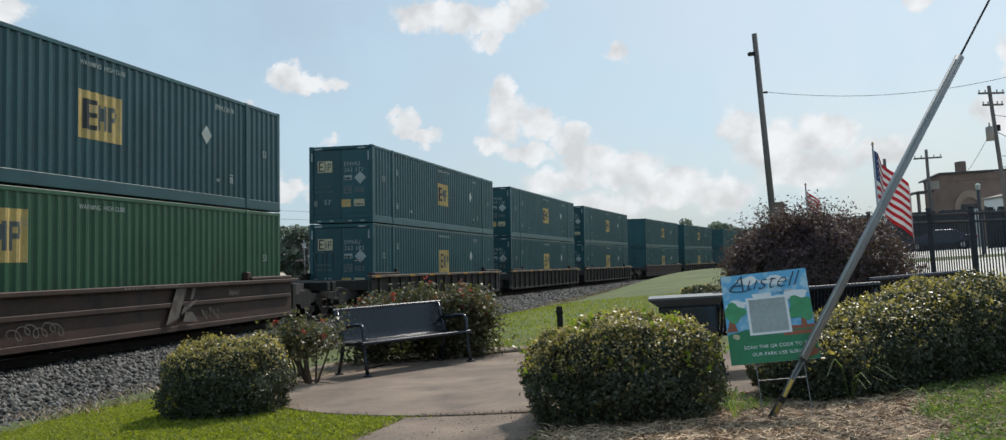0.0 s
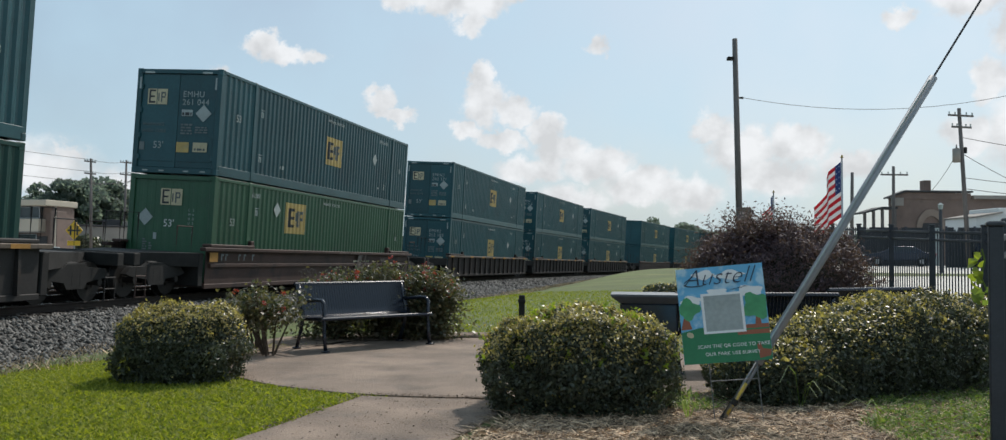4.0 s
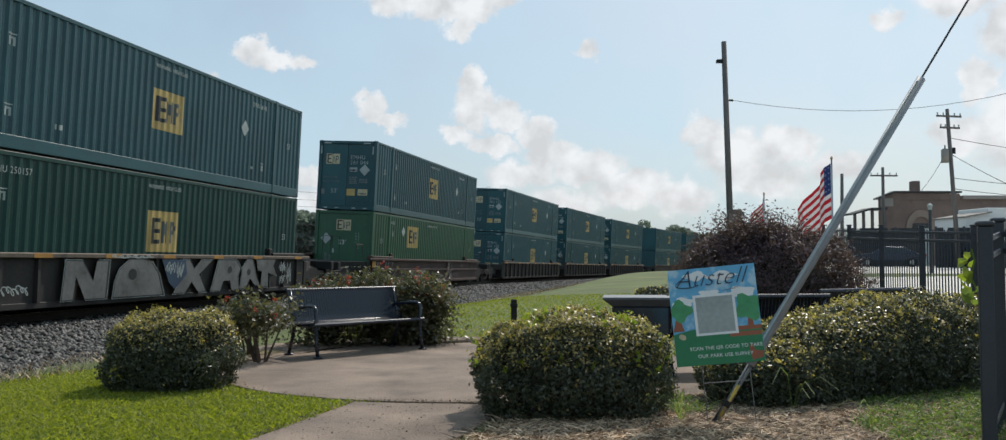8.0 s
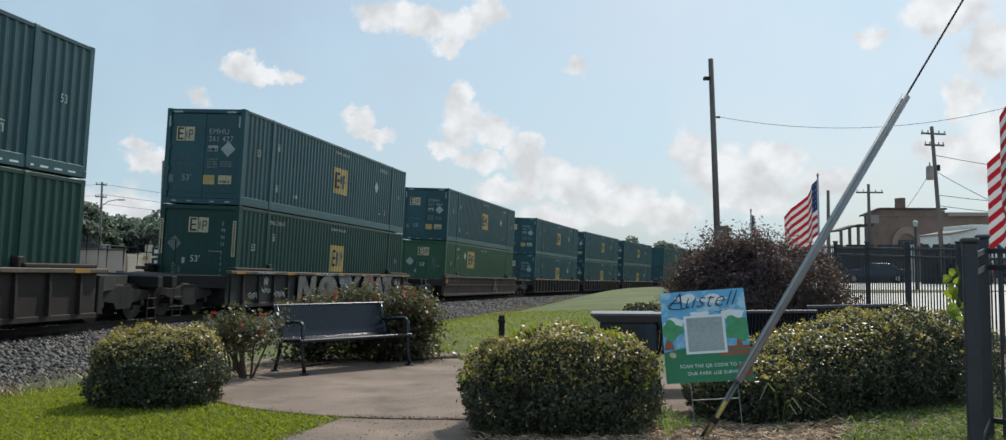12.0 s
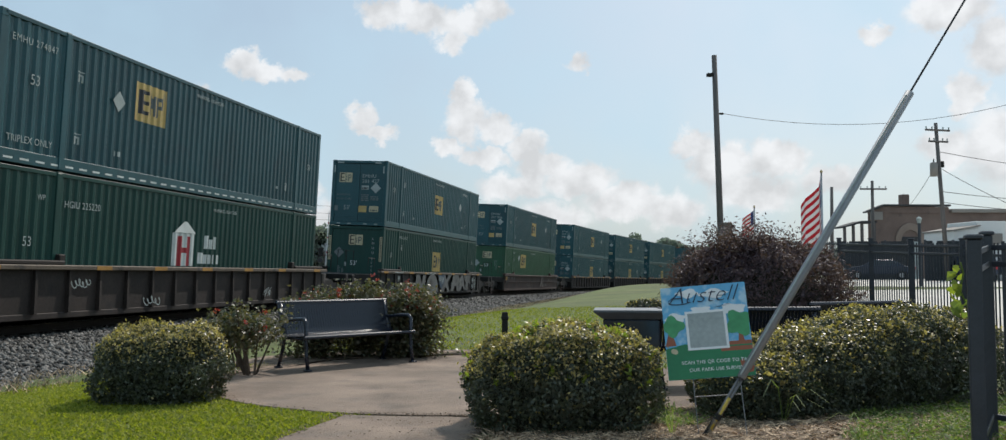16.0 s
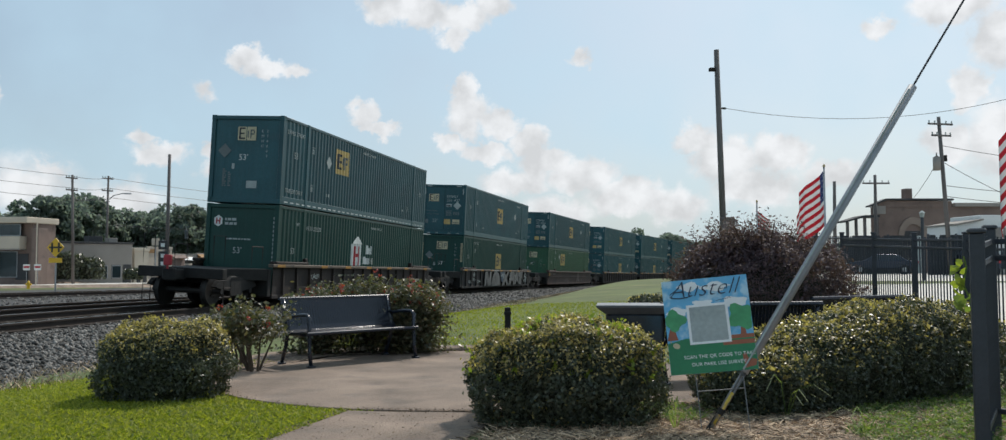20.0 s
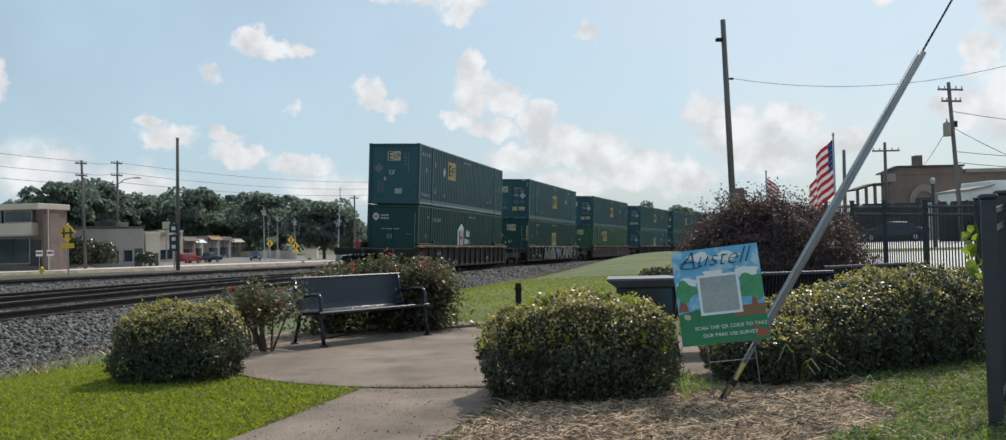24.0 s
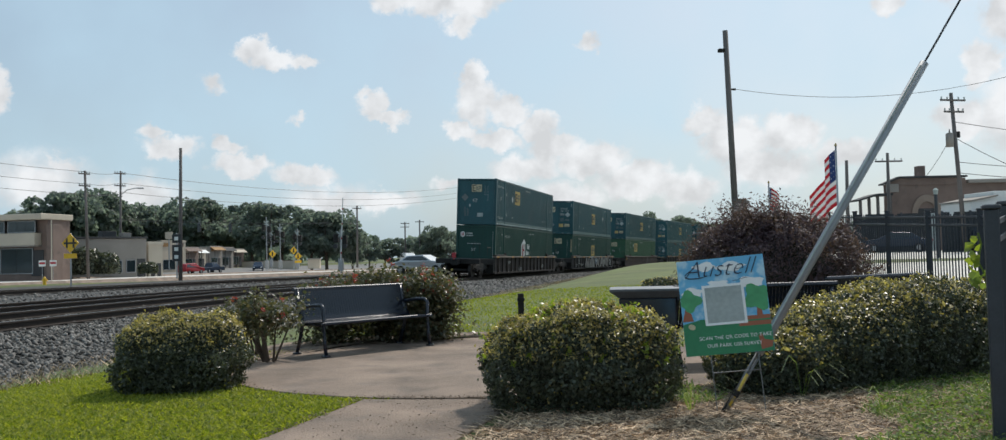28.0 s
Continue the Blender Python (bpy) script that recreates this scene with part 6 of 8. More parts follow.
def guy_wire():
    g = thing("guy_wire", "pole guy wire with a pale plastic guard, yellow at its foot", "guy wire")
    a, b = Vector((1.83, 6.66, 0.0)), Vector((3.56, 6.90, 2.62))
    at = lambda t: a.lerp(b, t)
    guard = part("guard", Shape().tube(at(0.17), at(1.0), 0.033, 0.034, 16), M_PVC, g, "pale grey plastic tube", True)
    part("guard_seam", Shape().tube(at(0.18) + Vector((-0.03, -0.034, 0)), at(0.99) + Vector((-0.03, -0.034, 0)), 0.007, 0.007, 6), M_GREYP, guard)
    part("foot_guard", Shape().tube(at(0.02), at(0.115), 0.016, 0.019, 12), M_YELLOWP, g, "worn yellow plastic foot of the guard", True)
    for dx in (-0.014, 0.014):
        part("strand", Shape().tube(at(0.03) + Vector((dx, -0.004, 0)), at(0.18) + Vector((dx, -0.004, 0)), 0.010, 0.010, 8), M_WIRE, g, "grey steel strand", True)
    part("clamp", Shape().tube(at(0.055), at(0.07), 0.028, 0.028, 8), M_SOOT, g)
    part("anchor_rod", Shape().tube(a + Vector((-0.06, 0, -0.05)), at(0.1), 0.016, 0.012, 8), M_SOOT, g)
    part("wire", Shape().tube(at(0.9), at(3.2), 0.008, 0.008, 6), M_CABLE, g, "dark twisted steel wire")


guy_wire()


# ---- black fence ----
def fence_run(pts, label):
    f = thing("fence", label, "fence", kind="structure")
    for k, (x, y, top, w) in enumerate(pts):
        gz = ground_z(x, y)
        post = part("post", Shape().box(-w / 2, w / 2, -w / 2, w / 2, -0.05, top - gz, 0.006), M_POST, f, m=pose(x, y, gz, 0, 0, -25))
        part("post_cap", Shape().box(-w / 2 - 0.012, w / 2 + 0.012, -w / 2 - 0.012, w / 2 + 0.012, top - gz, top - gz + 0.03, 0.008), M_POST, post)
    for (x0, y0, t0, w0), (x1, y1, t1, w1) in zip(pts, pts[1:]):
        a, b = Vector((x0, y0, 0)), Vector((x1, y1, 0))
        g0, g1 = ground_z(x0, y0), ground_z(x1, y1)
        for fr in (0.94, 0.86, 0.12):
            p, q = a.copy(), b.copy()
            p.z, q.z = g0 + (t0 - g0) * fr, g1 + (t1 - g1) * fr
            d = (q - p)
            part("rail", Shape().box(-0.018, 0.018, 0, d.length, -0.02, 0.02, 0.004), M_POST, f,
                 m=Matrix.Translation(p) @ d.to_track_quat("Y", "Z").to_matrix().to_4x4())
        n = int((b - a).length / 0.115)
        for k in range(1, n):
            u = k / n
            p = a.lerp(b, u)
            g, t = g0 + (g1 - g0) * u, t0 + (t1 - t0) * u
            part("picket", Shape().box(-0.011, 0.011, -0.011, 0.011, 0.06, (t - g) * 0.97), M_POST, f, m=pose(p.x, p.y, g, 0, 0, -25))


fence_run([(7.55, 11.3, 1.64, 0.09), (7.84, 13.7, 1.72, 0.09), (8.05, 15.7, 1.79, 0.09), (8.26, 17.7, 1.87, 0.09), (8.48, 19.7, 1.95, 0.09), (8.7, 21.7, 2.03, 0.09), (9.05, 24.6, 2.13, 0.09), (9.4, 27.6, 2.22, 0.09)], "black metal picket fence with capped square posts")
fence_run([(3.17, 5.42, 1.42, 0.082), (3.90, 6.5, 1.49, 0.075), (5.2, 4.4, 1.46, 0.1), (7.0, 3.0, 1.46, 0.1)], "black metal picket fence returning towards the street")


def vine():
    v = thing("vine", "lime-green broad-leaved vine climbing beside a black post", "vine", pose(3.50, 6.15, 0.05))
    part("stem", Shape().line([(0.1, 0.02, 0.0), (0.1, 0.0, 0.5), (0.08, 0.0, 0.8), (0.03, -0.01, 0.95), (-0.02, -0.02, 1.05), (0.02, 0, 1.16), (0.0, 0, 1.24)], 0.006), M_WEED, v)
    rnd = random.Random(5)
    for k in range(17):
        z = 0.86 + 0.021 * k
        p = Vector((rnd.uniform(-0.07, 0.06) - 0.03 * (k > 8), rnd.uniform(-0.05, 0.05), z))
        s = rnd.uniform(0.028, 0.046) * (0.75 if k > 13 else 1)
        sh = Shape().add([(0, 0, 0), (s, 0.012, 0.25 * s), (s * 0.85, 0.004, 1.0 * s), (0, -0.014, 1.7 * s), (-s * 0.85, 0.004, 1.0 * s), (-s, 0.012, 0.25 * s)], [(0, 1, 2, 3), (0, 3, 4, 5)])
        part("leaf", sh, M_VINE if k > 5 else M_WEED, v, m=Matrix.Translation(p) @ pose(0, 0, 0, rnd.uniform(-30, 70), rnd.uniform(-60, 60), rnd.uniform(-60, 60)))


vine()
part_stake = thing("marker_stake", "short dark stake on the lawn", "stake", pose(0.80, 14.0, ground_z(0.8, 14)))
part("shaft", Shape().box(-0.045, 0.045, -0.04, 0.04, -0.05, 0.62, 0.01), M_SOOT, part_stake)
part("cap", Shape().box(-0.055, 0.055, -0.05, 0.05, 0.50, 0.56, 0.01), M_SOOT, part_stake)
bush("low round green shrub on the lawn", 4.35, 20.3, 0.5, 0.4, 0.52, 41, 3000, 0.03, tips=0.06)

# ---- utility poles and cables ----
def utility_pole(x, y, base, top, r, label, lean=(0, 0), arms=(), gear=False, box=False):
    p = thing("utility_pole", label, "utility pole", pose(x, y, base), group="utility poles")
    h = top - base
    tip = Vector((lean[0], lean[1], h))
    part("shaft", Shape().tube((0, 0, -0.3), tip, r, r * 0.72, 12), M_TIMBER, p, smooth=True)
    for z, half, turn in arms:
        d = Vector((math.cos(radians(turn)), math.sin(radians(turn)), 0)) * half
        c = tip * ((z - base) / h)
        arm = part("cross_arm", Shape().box(-half, half, -0.05, 0.05, -0.06, 0.06, 0.01), M_TIMBER, p, m=pose(c.x, c.y - 0.16, c.z, 0, 0, turn))
        for u in (-0.92, -0.45, 0.45, 0.92):
            part("insulator", Shape().tube((u * half, 0, 0.06), (u * half, 0, 0.22), 0.035, 0.05, 8), M_GREYP, arm)
    if gear:
        c = tip * 0.72
        tank = part("transformer", Shape().tube((c.x - 0.42, c.y - 0.1, c.z - 0.5), (c.x - 0.42, c.y - 0.1, c.z + 0.35), 0.24, 0.24, 14).tube((c.x - 0.42, c.y - 0.1, c.z + 0.35), (c.x - 0.42, c.y - 0.1, c.z + 0.42), 0.24, 0.12, 14), M_GREYWALL, p, "grey transformer tank", True)
        part("bushing", Shape().tube((c.x - 0.42, c.y - 0.1, c.z + 0.42), (c.x - 0.42, c.y - 0.1, c.z + 0.65), 0.05, 0.03, 8), M_SOOT, tank)
        part("fuse_holder", Shape().box(c.x + 0.12, c.x + 0.3, c.y - 0.1, c.y + 0.1, c.z + 0.1, c.z + 0.5, 0.02), M_SOOT, p)
    if box:
        part("meter_box", Shape().box(-0.22, 0.28, -0.3, -0.1, 2.3, 3.15, 0.02), M_TIMBER, p, "wooden box at the pole's foot")
        part("bracket", Shape().box(lean[0] - 0.28, lean[0] - 0.05, -0.1, 0.1, h - 0.80, h - 0.68, 0.01), M_SOOT, p)
        part("insulator", Shape().tube((lean[0] + 0.15, -0.05, h - 2.2), (lean[0] + 0.30, -0.05, h - 2.2), 0.035, 0.045, 8), M_SOOT, p)
    return p


def cable(a, b, sag, r=0.012, n=14, name="cable", label="thin black overhead cable"):
    a, b = Vector(a), Vector(b)
    pts = [a.lerp(b, i / n) + Vector((0, 0, -4 * sag * (i / n) * (1 - i / n))) for i in range(n + 1)]
    ob = part(name, Shape().line(pts, r, 4), M_CABLE)
    return tagged(ob, label, "cable", group="overhead cables")


utility_pole(9.95, 33.3, -0.1, 9.3, 0.13, "bare weathered timber pole behind the burgundy shrub", (-0.23, 0), box=True)
cable((9.98, 33.3, 7.12), (25.96, 33.0, 9.3), 1.24, 0.009, 18)
utility_pole(32.2, 58.0, 0.2, 11.0, 0.16, "tall timber utility pole with cross arms and a transformer", (-0.6, 0), ((10.5, 0.95, 12), (9.75, 0.75, 12)), True)
for z, zz in ((10.6, 9.0), (8.0, 7.6), (7.3, 6.7)):
    cable((31.8, 58, z - 1.5), (62, 66, zz), 0.9, 0.02)
cable((31.7, 57.9, 8.6), (36.8, 71.9, 6.6), 0.2, 0.02)
cable((31.8, 57.9, 8.0), (36.5, 57.0, 5.3), 0.1, 0.02)
utility_pole(31.9, 68, 0.4, 8.2, 0.15, "timber utility pole with one cross arm beside the brick building", (0.05, 0), ((7.55, 1.05, 0),))
utility_pole(25.3, 60, 0.2, 6.94, 0.14, "slim dark timber pole", (0.1, 0))
utility_pole(-21.6, 70, 0.15, 9.85, 0.15, "dark bare timber pole beside the railway", (0.12, 0))
utility_pole(-34.5, 85, 0.2, 9.8, 0.14, "timber utility pole with short arms at the street", (-0.25, 0), ((9.5, 0.6, 60), (8.4, 0.6, 60)))
utility_pole(-37.2, 100, 0.2, 11.2, 0.14, "timber utility pole with a street light arm", (0.1, 0), ((10.9, 0.7, 60), (9.6, 0.7, 60)))
utility_pole(-15.5, 130, 0.2, 8.6, 0.16, "timber utility pole at the crossing", (0.1, 0), ((8.2, 0.7, 40),))
utility_pole(-12.4, 185, 0.2, 8.2, 0.18, "distant timber utility pole", (0, 0), ((7.9, 0.9, 20), (7.2, 0.9, 20)))
utility_pole(-9.2, 180, 0.2, 8.4, 0.18, "distant timber utility pole", (0, 0), ((8.0, 0.9, 20),))
for a, b, z in ((11.0, 9.9, 0), (9.9, 8.8, 0), (8.9, 7.9, 0)):
    cable((-37.1, 100, a), (6.0, 190, b + 6.5), 2.2, 0.024, 20)
    cable((-37.1, 100, a), (-34.7, 85, a - 1.3), 0.2, 0.018, 6)
    cable((-34.7, 85, a - 1.3), (-52, 64, a + 1.2), 0.5, 0.018, 10)
arm = thing("street_light", "grey street light arm on a pole", "street light", pose(-37.1, 100, 8.6))
part("arm", Shape().line([(0, 0, 0), (0.8, -0.4, 0.5), (1.9, -0.9, 0.65), (2.3, -1.0, 0.62)], 0.05), M_ALU, arm)
part("lamp_head", Shape().box(2.1, 2.8, -1.15, -0.9, 0.55, 0.68, 0.03), M_ALU, arm)


# ---- streets ----
def sheet(name, poly, z, material, label, category):
    sh = Shape().add([(x, y, z) for x, y in poly], [tuple(range(len(poly)))])
    sh.prism(poly, "z", z - 0.3, z - 0.001)
    return tagged(part(name, sh, material), label, category, kind="structure")


strip("road", M_PAVE, -40, 330, [-46, -28.5], [0.14, 0.14], "sun-bleached pale street beyond the railway", "road", 4.0)
strip("kerb", M_CONCRETE, -40, 330, [-28.5, -28.3, -28.2, -27.8], [0.14, 0.24, 0.24, -0.1], "low concrete kerb along the street", "kerb", 4.0)
strip("sidewalk", M_CONCRETE, -40, 330, [-52, -48.5, -46.2, -46.0], [0.28, 0.28, 0.28, 0.12], "pale sidewalk in front of the shops", "sidewalk", 4.0)


def forecourt():
    """Pale paved ground round the shops beyond the street."""
    ss, offs = np.arange(-40, 331, 10.0), (-130, -95, -75, -60, -51.5, -45)
    vs = []
    for s in ss:
        for o in offs:
            x, y, h = line_at(s, o)
            vs.append((x, y, max(ground_z(x, y), ground_z(x, y - 3), ground_z(x + 3, y)) + 0.06))
    n = len(offs)
    fs = [(j * n + i, j * n + i + 1, (j + 1) * n + i + 1, (j + 1) * n + i) for j in range(len(ss) - 1) for i in range(n - 1)]
    tagged(part("forecourt", Shape().add(vs, fs), M_ASPHALT), "sun-bleached paved ground in front of the shops", "pavement", kind="structure")


forecourt()
def parking_lot():
    """A pale lot that rises gently away from the fence."""
    edge = [(7.4, 6.0), (8.4, 12), (9.2, 18), (11.2, 26), (14.0, 36), (18.0, 48), (22.0, 58), (26.0, 68), (28.0, 86)]
    sh, n = Shape(), len(edge)
    z = lambda y: 0.28 + 0.42 * smooth01((y - 14) / 52)
    vs = [(x, y, z(y)) for x, y in edge] + [(x + 30 + y * 0.3, y - 2, z(y)) for x, y in edge] + [(x, y, -0.6) for x, y in edge]
    fs = [(i, n + i, n + i + 1, i + 1) for i in range(n - 1)] + [(i, i + 1, 2 * n + i + 1, 2 * n + i) for i in range(n - 1)]
    fs += [(0, 2 * n, n)]
    tagged(part("parking_lot", sh.add(vs, fs), M_PAVE), "pale concrete parking lot beyond the fence", "parking lot", kind="structure")


parking_lot()
sheet("sidewalk", [(4.0, 3.0), (7.0, 2.0), (8.4, 8.0), (9.6, 15), (8.6, 15), (6.0, 9.6)], 0.12, M_CONCRETE, "concrete sidewalk beyond the fence", "sidewalk")


# ---- buildings ----
def window(parent, x0, x1, z0, z1, y, frame_m=None, mullions=1):
    """A window set into a wall that faces -y: frame, panes, sill."""
    w = part("window", Shape().box(x0, x1, y - 0.02, y + 0.1, z0, z1), M_ROOFDARK, parent)
    fr = Shape()
    t = 0.06
    fr.box(x0, x1, y - 0.06, y - 0.02, z0, z0 + t).box(x0, x1, y - 0.06, y - 0.02, z1 - t, z1)
    fr.box(x0, x0 + t, y - 0.06, y - 0.02, z0 + t, z1 - t).box(x1 - t, x1, y - 0.06, y - 0.02, z0 + t, z1 - t)
    part("window_frame", fr, frame_m or M_ALU, w)
    for k in range(mullions):
        a, b = x0 + t + (x1 - x0 - 2 * t) * k / mullions, x0 + t + (x1 - x0 - 2 * t) * (k + 1) / mullions
        part("pane", Shape().box(a + 0.02, b - 0.02, y - 0.045, y - 0.025, z0 + t, z1 - t), M_GLASS, w)
    return w


def house(name, label, x, y, rz, base):
    return thing(name, label, "building", pose(x, y, base, 0, 0, rz))


def modern_building():
    b = house("office_building", "two-storey tan and cream office building with ribbon windows", -35.4, 79.0, -14, 0.35)
    part("wall", Shape().box(-16, 0, 0, 2.8, -1.1, 5.0, 0.02), M_BRICK, b, "red-brown brick wall")
    part("fascia", Shape().box(-16.2, -0.6, -0.9, 0, 2.6, 3.65, 0.03), M_CREAMWALL, b, "cream panel between the storeys")
    part("roof", Shape().box(-16.4, 0.2, -1.1, 3.0, 4.75, 5.25, 0.05), M_CREAMWALL, b, "flat roof with a cream edge")
    part("canopy_soffit", Shape().box(-16.2, -0.6, -0.9, 0, 2.5, 2.597), M_GREYWALL, b)
    for k in range(5):
        window(b, -15.6 + k * 3.0, -12.9 + k * 3.0, 3.7, 4.7, -0.35, mullions=3)
    for k in range(4):
        window(b, -15.4 + k * 3.6, -12.2 + k * 3.6, 0.2, 2.4, -0.03, mullions=2)
    part("pillar", Shape().box(0.3, 0.95, -0.6, 0.6, -1.1, 4.3, 0.03), M_BRICK, b, "brown brick pillar")
    part("doorway", Shape().box(-1.6, -0.4, -0.06, 0.02, 0.0, 2.2, 0.02), M_ROOFDARK, b)


def facade(name, label, x0, y0, x1, y1, ztop, depth, material):
    """A building whose front runs from (x0, y0) to (x1, y1); the front is its -y side."""
    w = math.hypot(x1 - x0, y1 - y0)
    base = min(ground_z(x0, y0), ground_z(x1, y1))
    b = house(name, label, x0, y0, math.degrees(math.atan2(y1 - y0, x1 - x0)), base)
    part("wall", Shape().box(0, w, 0, depth, -0.2, ztop - base, 0.03), material, b)
    return b, w, ztop - base


def warehouse():
    b, w, h = facade("warehouse", "long low grey-brown stucco building with a flat roof", -39.9, 90.5, -33.4, 97.0, 3.8, 4, M_GREYWALL)
    part("roof", Shape().box(-0.15, w + 0.1, -0.15, 4.2, h, h + 0.17, 0.03), M_ROOFDARK, b)
    part("fascia", Shape().box(0.1, 2.6, -0.5, -0.05, 2.55, 3.1, 0.02), M_CREAMWALL, b)
    part("roof_unit", Shape().box(5.2, 6.6, 1.2, 2.4, h + 0.17, h + 0.8, 0.03), M_ROOFDARK, b)
    part("roof_unit", Shape().box(7.4, 8.3, 1.5, 2.5, h + 0.17, h + 0.65, 0.03), M_GREYWALL, b)
    for x in (5.6, 7.0):
        window(b, x, x + 1.0, 0.7, 2.0, -0.03)
    part("door", Shape().box(8.2, 9.05, -0.06, 0.02, 0, 2.1, 0.02), M_ROOFDARK, b)
    b, w, h = facade("storefront", "narrow pale stucco storefront with tall dark doors", -33.6, 98.2, -32.6, 99.6, 3.3, 3, M_CREAMWALL)
    part("parapet", Shape().box(-0.1, w + 0.1, -0.1, 0.2, h - 0.2, h + 0.1, 0.03), M_CREAMWALL, b)
    for x in (0.3, 1.05):
        part("door", Shape().box(x, x + 0.45, -0.06, 0.02, 0, 1.6, 0.02), M_ROOFDARK, b)


def shop_row():
    specs = [(-35.5, 108.0, -33.9, 112.0, 3.4, M_TAN, M_CREAMWALL), (-35.1, 115.0, -34.4, 119.0, 2.7, M_BRICK, M_BRICK), (-35.2, 120.0, -34.6, 123.0, 2.5, M_CREAMWALL, M_WHITEWALL), (-34.6, 125.0, -33.9, 128.5, 2.9, M_GREYWALL, M_AWNING), (-34.2, 129.0, -33.5, 133.0, 2.8, M_GREYWALL, M_ROOFDARK), (-34.1, 134.0, -33.2, 138.0, 2.6, M_BRICK, M_CREAMWALL)]
    far = 1.45
    for k, (x0, y0, x1, y1, top, m, awn) in enumerate(specs):
        b, w, h = facade("shop", "small one-storey shop with a sloping awning over its window", x0 * far, y0 * far, x1 * far, y1 * far, 1.22 + (top - 0.87) * far, 7, m)
        part("parapet", Shape().box(-0.06, w + 0.06, -0.08, 0.25, h - 0.2, h + 0.12, 0.02), M_GREYWALL if k else M_CREAMWALL, b)
        window(b, 0.4, w * 0.55, 0.6, 2.3, -0.03, mullions=2)
        part("door", Shape().box(w * 0.62, w * 0.62 + 1.0, -0.05, 0.03, 0, 2.2, 0.02), M_ROOFDARK, b)
        if k:
            part("awning", Shape().prism([(-0.9, h - 0.75), (-0.9, h - 0.66), (0, h - 0.05), (0, h - 0.14)], "x", 0.15, w - 0.15), awn, b, "sloping cloth awning")
            for x in (0.4, w - 0.5):
                part("awning_post", Shape().box(x, x + 0.08, -0.84, -0.76, 0, h - 0.7), M_ROOFDARK, b)
        for i in range(3 if k < 2 else 1):
            part("sign_board", Shape().box(0.3 + i * w * 0.3, 0.3 + i * w * 0.3 + w * 0.24, -0.12, -0.09, h - 0.95, h - 0.35, 0.01), (M_AWNING, M_CREAMWALL, M_BRICK)[(k + i) % 3], b, "plain painted sign board")
    sg = thing("street_sign", "tall pole sign with a tan panel above a shop", "sign", pose(-34.6 * 1.35, 108 * 1.35, 0.0), group="street signs")
    part("mast", Shape().tube((0, 0, 0), (0, 0, 5.6), 0.09), M_ALU, sg)
    part("panel", Shape().box(-0.56, 0.56, -0.1, 0.1, 4.9, 6.0, 0.03), M_TAN, sg)
    w = thing("low_wall", "long low pale concrete wall beyond the street", "wall", pose(-47.6, 196, -0.9, 0, 0, -38), kind="structure")
    part("wall", Shape().box(0, 17, 0, 0.25, 0, 1.9, 0.02), M_CREAMWALL, w)
    part("coping", Shape().box(-0.05, 17.05, -0.05, 0.3, 1.9, 2.0, 0.02), M_CONCRETE, w)
    ps = thing("sign_post", "slim white post before the office building", "post", pose(-32.0, 72, ground_z(-32, 72)) @ Matrix.Diagonal((1, 1, 1.15, 1)))
    part("mast", Shape().tube((0, 0, 0), (0, 0, 4.3), 0.05, 0.045, 8), M_CREAMWALL, ps)
    for k in range(2):
        bn = thing("yard_banner", "small red and white banner on a stake", "banner", pose(-31.8 + k * 0.8, 70, 0.2) @ Matrix.Diagonal((0.7, 0.7, 0.8, 1)), group="small banners")
        part("stake", Shape().tube((0, 0, 0), (0, 0, 1.8), 0.02), M_ALU, bn)
        part("cloth", Shape().box(-0.35, 0.35, -0.03, -0.01, 1.2, 1.75), M_WHITEP, bn)
        part("stripe", Shape().box(-0.3, 0.3, -0.04, -0.031, 1.4, 1.6), M_REDP, bn)


